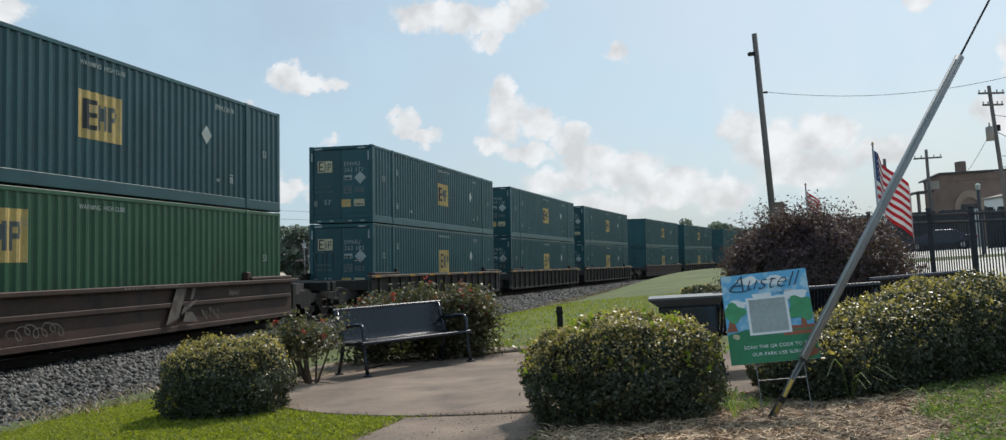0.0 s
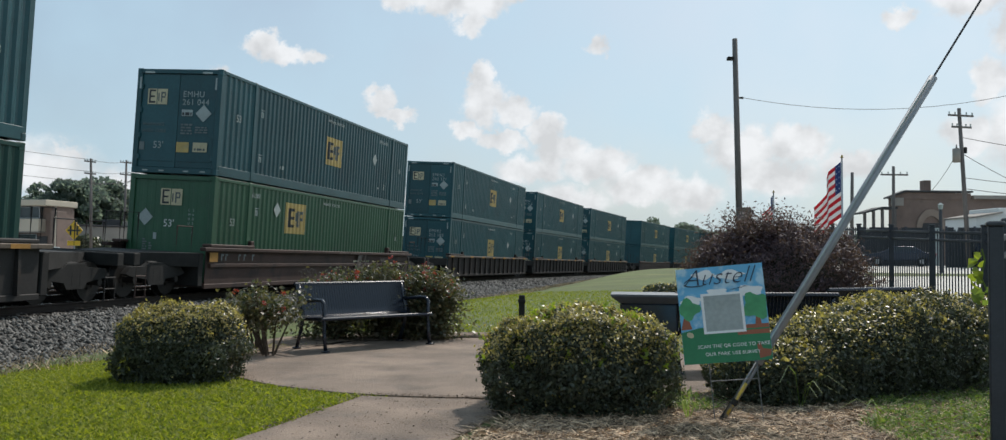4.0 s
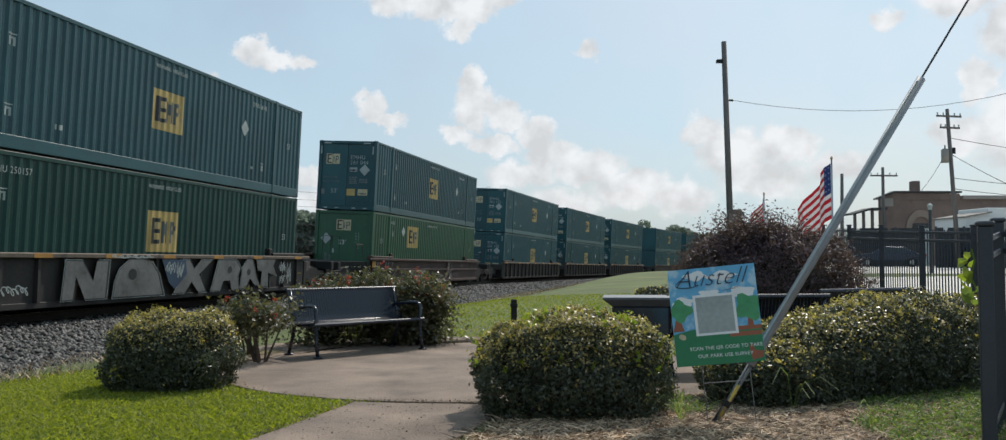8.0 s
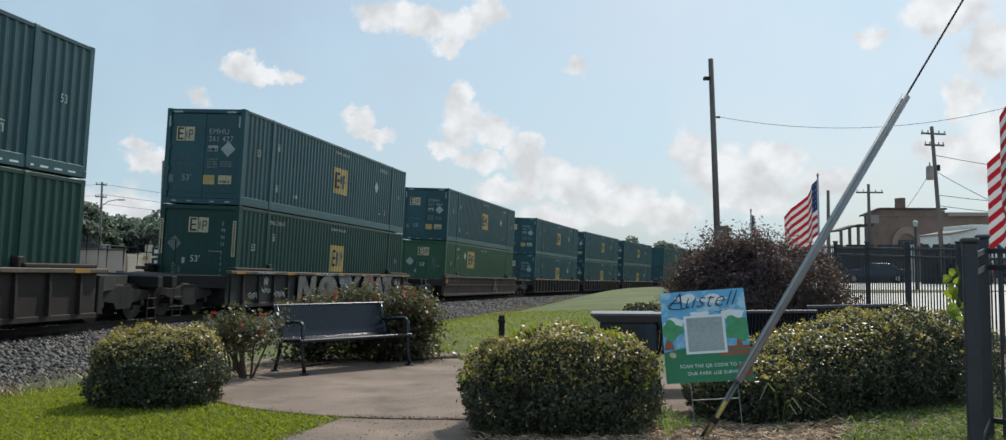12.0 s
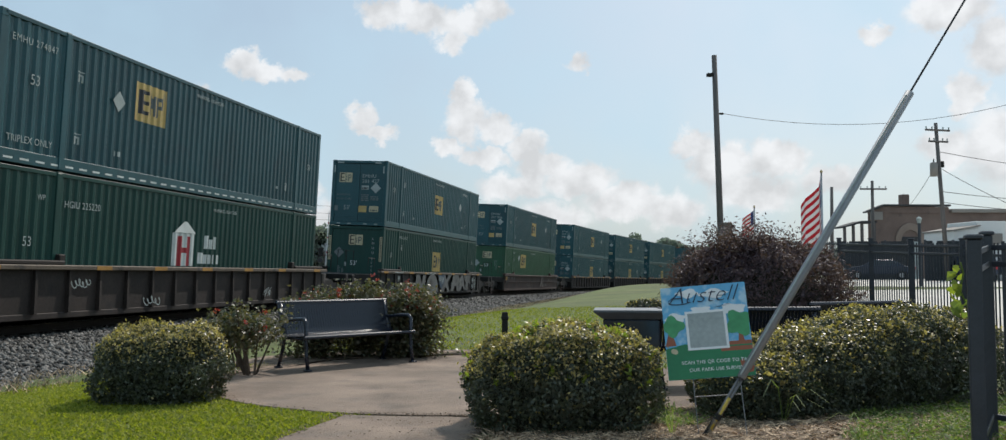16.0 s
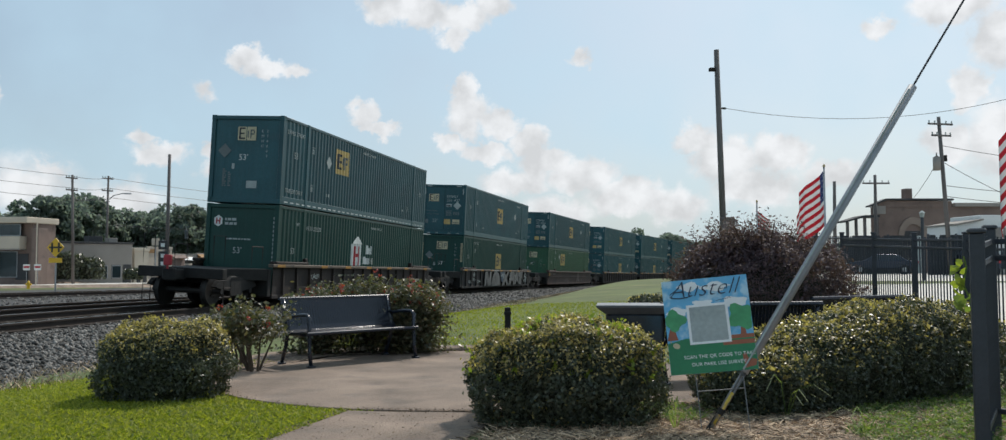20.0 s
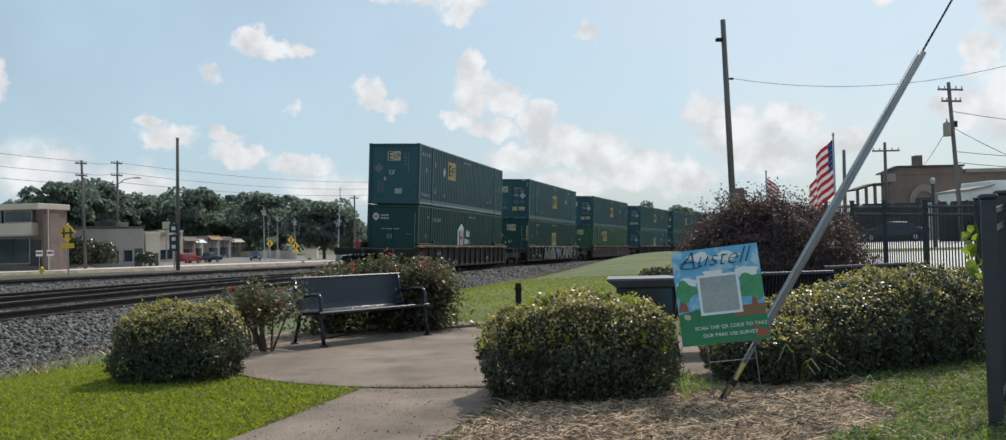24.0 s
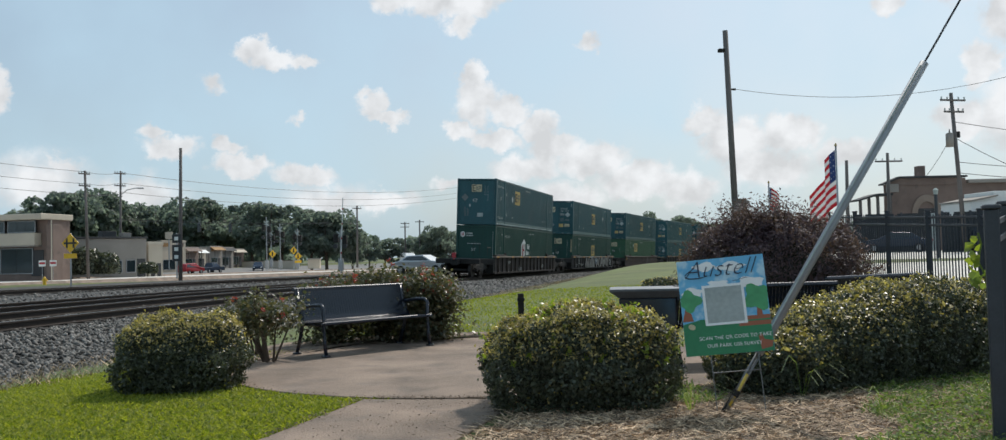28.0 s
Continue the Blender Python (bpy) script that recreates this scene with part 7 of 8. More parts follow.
def brick_building():
    b = house("brick_building", "one-storey brick building with a flat roof and a chimney", 33.4, 72.0, 0, 0.5)
    part("wall", Shape().prism([(0, 0), (34, 0), (34, 12), (5.6, 12)], "z", 0, 5.55), M_BRICK, b)
    part("gable_wall", Shape().prism([(0, 5.5), (1.3, 6.05), (6.7, 6.0), (6.7, 5.5)], "y", -0.06, 0.3), M_BRICK, b)
    part("cornice", Shape().prism([(-0.2, 5.5), (1.25, 6.05), (1.25, 6.2), (-0.2, 5.62)], "y", -0.25, 0.45).box(1.25, 6.8, -0.25, 0.45, 6.05, 6.2, 0.02), M_ROOFDARK, b, "dark roof edge")
    part("cornice", Shape().box(6.85, 34.3, -0.25, 12.2, 5.55, 5.85, 0.03), M_GREYWALL, b, "grey roof edge")
    part("chimney", Shape().box(3.95, 4.5, 2.0, 2.8, 5.55, 7.2, 0.02), M_BRICK, b)
    part("siding", Shape().box(0.15, 1.2, -0.09, -0.065, 4.95, 5.6, 0.01), M_GREYWALL, b, "grey panel below the roof")
    poly = [(1.25 * math.cos(a * 0.19635), 3.1 + 1.6 * math.sin(a * 0.19635)) for a in range(17)] + [(0.8 * math.cos(math.pi - a * 0.3927), 3.1 + 1.05 * math.sin(a * 0.3927)) for a in range(9)]
    part("arch", Shape().prism(poly, "y", -0.12, 0.02), M_ARCH, b, "pale brick arch over the doorway", m=pose(3.45, 0, 0))
    part("doorway", Shape().box(2.7, 4.2, -0.05, 0.03, 0, 3.6, 0.02), M_ROOFDARK, b)
    part("door", Shape().box(3.6, 4.15, -0.09, -0.055, 0, 3.2, 0.02), M_GREYP, b, "pale grey door")
    window(b, 8.6, 10.0, 1.2, 3.2, -0.03)
    window(b, 12.2, 13.6, 1.2, 3.2, -0.03)
    part("porch_roof", Shape().prism([(-2.7, 4.2), (-2.7, 4.34), (-1.2, 4.78), (0.0, 4.78), (0.0, 4.62), (-1.2, 4.62)], "y", -1.6, 0.2), M_ROOFDARK, b, "low sloping porch roof")
    for x, y in ((-2.6, -1.4), (-1.9, -1.4), (-1.2, -1.4), (-0.2, -1.4)):
        part("column", Shape().box(x, x + 0.2, y, y + 0.2, 0, 4.22 + max(0, min(0.4, (x + 2.7) * 0.28)), 0.02), M_TIMBER, b)
    part("porch_rail", Shape().box(-2.6, -0.1, -1.38, -1.3, 1.9, 2.02, 0.01), M_TIMBER, b)
    shed = thing("white_shed", "white-walled low building beside the parking lot", "building", pose(33.8, 60.0, 0.55, 0, 0, 0))
    part("wall", Shape().prism([(0, 0), (0, 3.45), (1.65, 3.75), (1.65, 0)], "y", 0, 4), M_WHITEWALL, shed)
    part("wing", Shape().box(1.7, 4.6, 0.3, 4, 0, 4.15, 0.03), M_WHITEWALL, shed)
    part("roof", Shape().prism([(-0.1, 3.46), (-0.1, 3.55), (1.72, 3.88), (1.72, 3.77)], "y", -0.2, 4.1), M_GREYWALL, shed)
    part("air_unit", Shape().box(2.4, 3.3, -0.1, 0.28, 2.6, 3.3, 0.03), M_GREYWALL, shed)
    lamp = thing("lamp_post", "small dark park lamp post", "lamp post", pose(23.0, 44.0, 0.45))
    part("mast", Shape().tube((0, 0, 0), (0, 0, 3.2), 0.09, 0.08, 8), M_POST, lamp)
    part("lantern", Shape().tube((0, 0, 3.2), (0, 0, 3.42), 0.09, 0.13, 8).tube((0, 0, 3.42), (0, 0, 3.52), 0.15, 0.03, 8), M_GREYP, lamp, "pale lantern")


def screen_fence(x0, x1, y, z0, z1):
    """A made-up dark boarded screen between square posts, filling a dark band."""
    f = thing("screen_fence", "tall dark boarded screen added to darken the band before the brick building", "fence", pose(x0, y, z0), kind="structure")
    n = max(1, round((x1 - x0) / 1.9))
    step = (x1 - x0) / n
    for k in range(n + 1):
        part("post", Shape().box(k * step - 0.06, k * step + 0.06, -0.06, 0.06, -0.3, z1 - z0 + 0.08, 0.01), M_POST, f)
    for k in range(n):
        for j in range(12):
            a = k * step + 0.07 + j * (step - 0.14) / 12
            part("board", Shape().box(a, a + (step - 0.14) / 12 - 0.008, -0.02, 0.02, 0.0, z1 - z0 - (0.35 if (k * 12 + j) % 17 in (3, 4) else 0.0)), M_SCREEN, f)
        for z in (0.3, z1 - z0 - 0.45):
            part("rail", Shape().box(k * step + 0.06, (k + 1) * step - 0.06, 0.02, 0.07, z, z + 0.1), M_SCREEN, f)


modern_building()
# Two invented screens that darken the view behind the picket fence.
screen_fence(28.9, 34.1, 67.0, 0.65, 3.55)
screen_fence(31.1, 34.9, 58.8, 0.6, 3.3)
warehouse()
shop_row()
brick_building()


# ---- vehicles ----
def vehicle(label, x, y, rz, paint, kind="sedan", z=None):
    """A parked car: x across, y forwards; wheels, glass and lights as parts."""
    c = thing("car", label, "car", pose(x, y, ground_z(x, y) if z is None else z, 0, 0, rz), group="parked cars")
    if kind == "pickup":
        prof = [(-2.7, 0.45), (-2.7, 1.0), (-0.6, 1.02), (-0.5, 1.75), (0.75, 1.78), (1.35, 1.12), (2.5, 1.0), (2.65, 0.85), (2.65, 0.42)]
        glass = [(-0.42, 1.12), (-0.40, 1.66), (0.68, 1.68), (1.2, 1.14)]
    elif kind == "suv":
        prof = [(-2.3, 0.42), (-2.35, 1.0), (-2.15, 1.62), (-1.6, 1.74), (0.4, 1.74), (1.2, 1.12), (2.25, 1.0), (2.4, 0.8), (2.38, 0.4)]
        glass = [(-2.0, 1.12), (-1.85, 1.58), (0.32, 1.64), (1.0, 1.13)]
    else:
        prof = [(-2.3, 0.42), (-2.34, 0.85), (-1.6, 1.0), (-0.95, 1.40), (0.35, 1.44), (1.15, 1.0), (2.1, 0.88), (2.32, 0.7), (2.3, 0.38)]
        glass = [(-1.35, 1.02), (-0.88, 1.34), (0.30, 1.37), (0.95, 1.02)]
    low, high = 0.9, 0.66
    vs = []
    for s in (-1, 1):
        for yy, zz in prof:
            wd = low if zz < 1.15 else high + (low - high) * max(0, (1.78 - zz) / 0.8)
            vs.append((s * wd, yy, zz))
    n = len(prof)
    fs = [(i, i + 1, n + i + 1, n + i) for i in range(n - 1)] + [(n - 1, 0, n, 2 * n - 1), tuple(range(n - 1, -1, -1)), tuple(range(n, 2 * n))]
    body = part("body", Shape().add(vs, fs), paint, c)
    mod = body.modifiers.new("edge", "BEVEL")
    mod.width, mod.segments = 0.06, 2
    for s in (-1, 1):
        gv = []
        for yy, zz in glass:
            wd = high + (low - high) * max(0, (1.78 - zz) / 0.8) + 0.012
            gv.append((s * wd, yy, zz))
        part("side_window", Shape().add(gv + [(p[0] - s * 0.01, p[1], p[2]) for p in gv], [(0, 1, 2, 3), (7, 6, 5, 4), (0, 4, 5, 1), (1, 5, 6, 2), (2, 6, 7, 3), (3, 7, 4, 0)]), M_GLASS, c)
        for yy in (-1.45, 1.45):
            wh = part("wheel", Shape().tube((s * 0.72, yy, 0.33), (s * 0.92, yy, 0.33), 0.33, 0.33, 18), M_TYRE, c)
            part("rim", Shape().tube((s * 0.90, yy, 0.33), (s * 0.935, yy, 0.33), 0.2, 0.17, 12), M_ALU, wh)
        part("headlight", Shape().box(min(s * 0.5, s * 0.82), max(s * 0.5, s * 0.82), prof[-2][0] - 0.08, prof[-2][0] + 0.01, 0.68, 0.82, 0.02), M_PRWHITE, c)
        part("tail_light", Shape().box(min(s * 0.6, s * 0.86), max(s * 0.6, s * 0.86), prof[1][0] - 0.02, prof[1][0] + 0.06, 0.75, 0.92, 0.02), M_REDP, c)
    a, b2 = glass[3], glass[2]
    part("windscreen", Shape().add([(-0.78, a[0] + 0.06, a[1] + 0.02), (0.78, a[0] + 0.06, a[1] + 0.02), (0.64, b2[0] + 0.08, b2[1] + 0.02), (-0.64, b2[0] + 0.08, b2[1] + 0.02)], QUAD), M_GLASS, c)
    part("rear_window", Shape().add([(-0.76, glass[0][0] - 0.1, glass[0][1] + 0.06), (0.76, glass[0][0] - 0.1, glass[0][1] + 0.06), (0.62, glass[1][0] - 0.1, glass[1][1] + 0.02), (-0.62, glass[1][0] - 0.1, glass[1][1] + 0.02)], QUAD), M_GLASS, c)
    return c


vehicle("red sport utility vehicle parked at the shops", -45.2, 152, -22, M_CARRED, "suv")
vehicle("blue-grey pickup truck parked at the shops", -44.2, 160, -24, M_CARBLUE, "pickup")
vehicle("dark blue car waiting at the shops", -39.5, 175, -170, M_CARBLUE, "suv")
vehicle("silver sedan waiting at the railway crossing", -3.4, 70, -112, M_CARSILVER, "sedan", -0.1)
vehicle("white sport utility vehicle in the distance", -9.5, 150, -160, M_CARWHITE, "suv", 0.1)
vehicle("dark grey car in the distance", -7.2, 160, -150, M_CARBLUE, "sedan", 0.1)
vehicle("dark sedan on the parking lot behind the fence", 30.4, 64.0, 68, M_CARBLUE, "sedan", 0.69)
vehicle("black sport utility vehicle on the parking lot", 33.2, 57.0, -15, M_CARBLUE, "suv", 0.65)
vehicle("white car parked beyond the sidewalk", 9.7, 13.6, 150, M_CARWHITE, "suv", 0.3)
vehicle("black car parked on the lot", 36.4, 57.5, -12, M_CARBLUE, "suv", 0.65)


# ---- street furniture at the crossing ----
def diamond_sign(label, x, y, base, zc, r, rz, cross=False, plate=True):
    s = thing("road_sign", label, "road sign", pose(x, y, base, 0, 0, rz), group="yellow road signs")
    part("mast", Shape().box(-0.04, 0.04, -0.03, 0.03, -0.2, zc + r, 0.005), M_ALU, s)
    d = part("sign_plate", Shape().prism([(-r, zc), (0, zc - r), (r, zc), (0, zc + r)], "y", -0.06, -0.035), M_SIGNYEL, s)
    if cross:
        part("symbol", Shape().box(-0.42, 0.42, -0.068, -0.061, zc - 0.05, zc + 0.05).box(-0.28, -0.16, -0.069, -0.062, zc - 0.28, zc + 0.28).box(0.16, 0.28, -0.069, -0.062, zc - 0.28, zc + 0.28), M_BLACKP, d)
    else:
        part("symbol", Shape().box(-0.08, 0.08, -0.068, -0.061, zc - 0.25, zc + 0.25), M_BLACKP, d)
    if plate:
        part("lower_plate", Shape().box(-0.42, 0.42, -0.06, -0.035, zc - r - 0.32, zc - r - 0.04), M_SIGNYEL, s)


diamond_sign("yellow diamond side-road warning sign with a plate beneath", -22.9, 54.0, 0.15, 2.33, 0.56, -14, True)
diamond_sign("yellow diamond warning sign near the crossing", -23.1, 110, 0.1, 1.85, 0.46, -14, plate=False)
diamond_sign("yellow diamond warning sign near the crossing", -20.6, 110, 0.1, 2.2, 0.46, -14, plate=False)
diamond_sign("yellow diamond warning sign near the crossing", -19.9, 109, 0.1, 1.5, 0.46, -14)


def crossing_signal(x, y, base, h, gate=False):
    s = thing("crossing_signal", "railway crossing signal mast with round dark lamps", "crossing signal", pose(x, y, base, 0, 0, -10), group="crossing signals")
    part("mast", Shape().tube((0, 0, 0), (0, 0, h), 0.07, 0.06, 10), M_ALU, s)
    for k, (u, z) in enumerate(((-0.4, h * 0.62), (0.4, h * 0.62))):
        part("signal_lamp", Shape().tube((u, -0.05, z), (u, -0.18, z), 0.2, 0.2, 14), M_BLACKP, s)
    for a in (45, -45):
        part("crossbuck_blade", Shape().box(-0.42, 0.42, -0.1, -0.08, -0.06, 0.06), M_GREYP, s, m=pose(0, 0, h * 0.88, 0, a, 0))
    part("signal_box", Shape().box(-0.2, 0.2, -0.15, 0.15, 0.2, 1.2, 0.02), M_ALU, s)
    if gate:
        part("gate_arm", Shape().box(-0.035, 0.035, -0.02, 0.02, 1.0, 6.2), M_WHITEP, s, "raised red and white gate arm", m=pose(0, -0.2, 0, 0, 3, 0))
        for k in range(4):
            part("red_band", Shape().box(-0.038, 0.038, -0.024, 0.024, 1.6 + k * 1.2, 1.75 + k * 1.2), M_REDP, s, m=pose(0, -0.2, 0, 0, 3, 0))
    for u, z in ((-0.35, h * 0.80), (0.35, h * 0.76)):
        part("signal_housing", Shape().box(u - 0.2, u + 0.2, -0.2, 0.2, z - 0.35, z + 0.35, 0.04), M_SOOT, s, "dark square signal housing")


crossing_signal(-10.4, 76, 0.0, 3.6, True)
crossing_signal(-24.0, 111, 0.0, 6.4)
crossing_signal(-22.6, 112, 0.0, 5.6)
crossing_signal(-20.7, 113, 0.0, 5.0)
crossing_signal(-27.5, 130, 0.1, 5.6)


def traffic_light(x, y, z):
    s = thing("traffic_light", "dark hanging traffic light", "traffic light", pose(x, y, z), group="traffic lights")
    part("housing", Shape().box(-0.2, 0.2, -0.15, 0.15, 0, 1.1, 0.03), M_BLACKP, s)
    for k in range(3):
        part("lens", Shape().tube((0, -0.15, 0.2 + 0.35 * k), (0, -0.2, 0.2 + 0.35 * k), 0.13, 0.13, 12), M_GLASS, s)
    part("hanger", Shape().tube((0, 0, 1.1), (0, 0, 1.5), 0.03), M_ALU, s)


for x, y, z in ((-34.0, 118, 5.0), (-30.6, 120, 4.9), (-26.2, 122, 4.6), (-24.0, 112, 4.4)):
    traffic_light(x, y, z)
cable((-44, 116, 6.8), (-18, 124, 6.0), 0.25, 0.03)
sg = thing("street_sign", "black and white route signs on one post", "sign", pose(-20.6, 66, 0.1, 0, 0, -14), group="street signs")
part("mast", Shape().box(-0.04, 0.04, -0.03, 0.03, 0, 3.2), M_ALU, sg)
for z in (2.5, 1.75, 1.2):
    pl = part("sign_plate", Shape().box(-0.34, 0.34, -0.06, -0.04, z, z + 0.62, 0.01), M_BLACKP, sg)
    part("sign_face", Shape().box(-0.15, 0.15, -0.07, -0.061, z + 0.18, z + 0.44, 0.004), M_WHITEP, pl)
cb = thing("equipment_cabinet", "pale signal equipment cabinet by the crossing", "cabinet", pose(-18.2, 110, 0.1))
part("body", Shape().box(-0.7, 0.7, -0.5, 0.5, 0, 1.1, 0.03), M_TAN, cb)
part("roof", Shape().box(-0.8, 0.8, -0.6, 0.6, 1.1, 1.22, 0.03), M_GREYWALL, cb)
hy = thing("fire_hydrant", "small yellow hydrant at the kerb", "hydrant", pose(-23.5, 52.0, 0.15) @ Matrix.Diagonal((0.6, 0.6, 0.6, 1)))
part("barrel", Shape().tube((0, 0, 0), (0, 0, 0.6), 0.16, 0.14, 12).tube((0, 0, 0.6), (0, 0, 0.75), 0.16, 0.05, 12), M_SIGNYEL, hy)
part("outlet", Shape().tube((-0.26, 0, 0.42), (0.26, 0, 0.42), 0.08, 0.08, 10), M_SIGNYEL, hy)


# ---- trees ----
def crown(rng, rx, rz, clumps, per, size):
    pts, nr = [], []
    for k in range(clumps):
        d = unit(rng.normal(0, 1, 3))
        d[2] = d[2] * 0.9 + 0.15
        c = d * np.array([rx, rx, rz]) * rng.uniform(0.45, 0.95)
        r = rng.uniform(0.22, 0.40) * rx
        u = unit(rng.normal(0, 1, (per, 3)))
        u[:, 2] = np.abs(u[:, 2]) * 1.0 - 0.25
        pts.append(c + u * r * rng.uniform(0.7, 1.1, (per, 1)))
        nr.append(u)
    return leaves_at(np.concatenate(pts), np.concatenate(nr), size, 1.4, 0.7)


def tree_proto(seed, h, rx):
    rng, rnd = np.random.default_rng(seed), random.Random(seed)
    t = thing("tree", "leafy green deciduous tree with an uneven crown", "tree", group="trees along the street")
    tr = Shape().tube((0, 0, -0.3), (0.1, 0.05, h * 0.35), 0.035 * h * 0.7, 0.02 * h, 8, False)
    for k in range(7):
        a = rnd.uniform(0, 6.28)
        tr.tube((0.1, 0.05, h * rnd.uniform(0.25, 0.36)), (math.cos(a) * rx * 0.6, math.sin(a) * rx * 0.6, h * rnd.uniform(0.5, 0.8)), 0.012 * h, 0.004 * h, 6, False)
    part("trunk", tr, M_BARK, t)
    q = crown(rng, rx, h * 0.47, 32, 130, 0.040 * h)
    q = q + np.array([0, 0, h * 0.50])
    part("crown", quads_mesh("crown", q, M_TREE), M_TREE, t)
    return t


TREES = [(-81.1, 165, 11.5), (-74.9, 160, 10.8), (-67.2, 150, 12.7), (-64.6, 150, 13.9), (-63.8, 155, 13.7), (-63.0, 160, 14.0), (-62.1, 165, 13.6), (-61.1, 170, 12.4), (-57.7, 170, 12.4), (-56.2, 175, 12.3), (-49.8, 165, 12.4), (-45.5, 160, 12.7), (-44.1, 165, 12.0), (-42.9, 170, 10.9), (-37.1, 160, 11.0), (-33.5, 155, 11.5), (-32.0, 160, 11.2), (-30.3, 165, 10.6), (-25.2, 150, 10.7), (-22.8, 150, 10.7), (-20.5, 150, 9.4), (-19.9, 160, 7.6), (-20.2, 190, 7.3), (-17.8, 200, 6.9), (-14.3, 200, 7.4), (-11.4, 210, 7.0), (-7.4, 180, 8.2), (-5.3, 180, 8.8), (-2.9, 185, 8.1), (0.3, 200, 7.1), (36.6, 190, 10.3), (41.3, 200, 9.5), (41.9, 190, 8.4), (42.5, 180, 8.4), (36.7, 210, 10.0), (32.9, 220, 9.5), (47.4, 180, 7.6), (51.2, 180, 6.9), (56.6, 185, 7.0)]
protos = [tree_proto(50 + k, 12.0, rx) for k, rx in enumerate((4.6, 5.2, 4.2, 5.6))]
first = []
for k, (x, y, h) in enumerate(TREES):
    if -30 > x:
        x, y, h = x * 1.36, y * 1.36, 1.22 + (h - 1.22) * 1.36 + 0.2
    if x > 30:
        h += 1.9
    f = h / 12.0
    m = pose(x, y, ground_z(x, y) - 0.1, 0, 0, 67 * k) @ Matrix.Diagonal((f * (1.05 if k % 3 else 0.9), f, f, 1))
    if k < 4:
        first.append(m)
    else:
        copy_thing(protos[k % 4], m)
for p, m in zip(protos, first):
    p.matrix_basis = m


def woods():
    """Far woods that close the horizon all round."""
    rng = np.random.default_rng(9)
    qs = []
    for k in range(520):
        a = rng.uniform(-180, 180)
        d = rng.uniform(240, 330)
        x, y = d * math.sin(radians(a)), d * math.cos(radians(a))
        h = rng.uniform(6, 11) if -40 < a < 40 else rng.uniform(9, 15)
        q = crown(rng, 6.5, h * 0.5, 7, 26, 1.5)
        qs.append(q + np.array([x, y, h * 0.5 - 1.0]))
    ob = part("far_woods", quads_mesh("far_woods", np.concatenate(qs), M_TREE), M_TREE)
    tagged(ob, "distant belt of green woods along the horizon", "woods", kind="stuff")


woods()
for k, (x, y, rx, h) in enumerate([(-38.5, 88, 1.6, 2.6), (-36.6, 89, 1.5, 2.4), (-34.9, 90, 1.2, 1.9), (-29.5, 86, 0.8, 0.9)]):
    bush("dark green round shrub in front of the grey building", x, y, rx, rx, h, 60 + k, 900, 0.16, tips=0.0, z=0.3)

# ---- flags ----
FLAGS = []      # flag, its strips, their width, hoist, rows of the fly's bearing


def flag(label, x, y, top, hoist, fly, n, pole_top, rows, droop, phase, canton=0.14):
    f = thing("flag", label, "flag", pose(x, y, top), group="striped flags on poles")
    w = fly / n
    strips = []
    for k in range(n):
        me = bpy.data.meshes.new("cloth_strip")
        fall = w * math.tan(radians(droop * (0.7 + 0.9 * k / n)))       # the cloth sinks more towards its free end
        vs, fs, mi = [], [], []
        for j in range(14):
            z = -hoist * j / 13
            vs += [(0.0, 0.0, z), (w * 1.01, 0.0, z - fall)]
        for j in range(13):
            fs.append((2 * j, 2 * j + 1, 2 * j + 3, 2 * j + 2))
            mi.append(2 if (k < n * canton and j < 7) else (0 if j % 2 == 0 else 1))
        if k < n * canton:
            for r in range(5):
                for c in range(2):
                    cx, cz, s = w * (0.28 + 0.45 * c), -hoist * (0.06 + 0.1 * r) - fall * (0.28 + 0.45 * c), hoist * 0.017
                    for yy in (-0.004, 0.004):
                        b = len(vs)
                        vs += [(cx - s, yy, cz), (cx, yy, cz - s), (cx + s, yy, cz), (cx, yy, cz + s)]
                        fs.append((b, b + 1, b + 2, b + 3))
                        mi.append(1)
        me.from_pydata(vs, [], fs)
        for m in (M_FLAGRED, M_FLAGWHITE, M_FLAGBLUE):
            me.materials.append(m)
        me.polygons.foreach_set("material_index", mi)
        strips.append((part("cloth_strip", me, M_FLAGRED, f), fall))
    gz = ground_z(x, y)
    p = thing("flagpole", "thin metal flagpole beside the fence", "flagpole", pose(x + 0.02, y, gz), group="flagpoles")
    part("shaft", Shape().tube((0, 0, 0), (0, 0, pole_top - gz), 0.022, 0.016, 10), M_ALU, p, smooth=True)
    part("finial", Shape().tube((0, 0, pole_top - gz), (0, 0, pole_top - gz + 0.05), 0.03, 0.012, 10), M_GOLD, p)
    FLAGS.append((f, strips, w, rows, droop, phase, math.degrees(math.atan2(x, y))))


# seconds and how far the cloth reaches across the view, right of its pole as positive
FLAG_A = [(0, .47), (.5, .88), (1, .3), (1.5, .8), (2, -.12), (2.5, .12), (3, -.5), (3.5, -.3), (5.5, -.32), (6, .1), (6.5, -.22), (7, -.38), (7.5, -.3), (8, -.42), (8.5, -.5), (9, -.55),
          (9.5, -.4), (10, -.42), (10.5, .15), (11, -.6), (11.5, -.3), (12, -.5), (12.5, -.32), (14.5, -.6), (15, -.3), (15.5, -.6), (16, -.28), (16.5, -.38), (17, -.3), (17.5, -.5), (18, -.75),
          (18.5, -.8), (19, -.8), (19.5, -.5), (20, -.42), (20.5, -.2), (21, -.22), (21.5, -.38), (23.5, -.16), (24, -.28), (24.5, .22), (25, .38), (25.5, .1), (26, .42), (26.5, .38), (27, .25), (27.5, -.15), (28, -.25)]
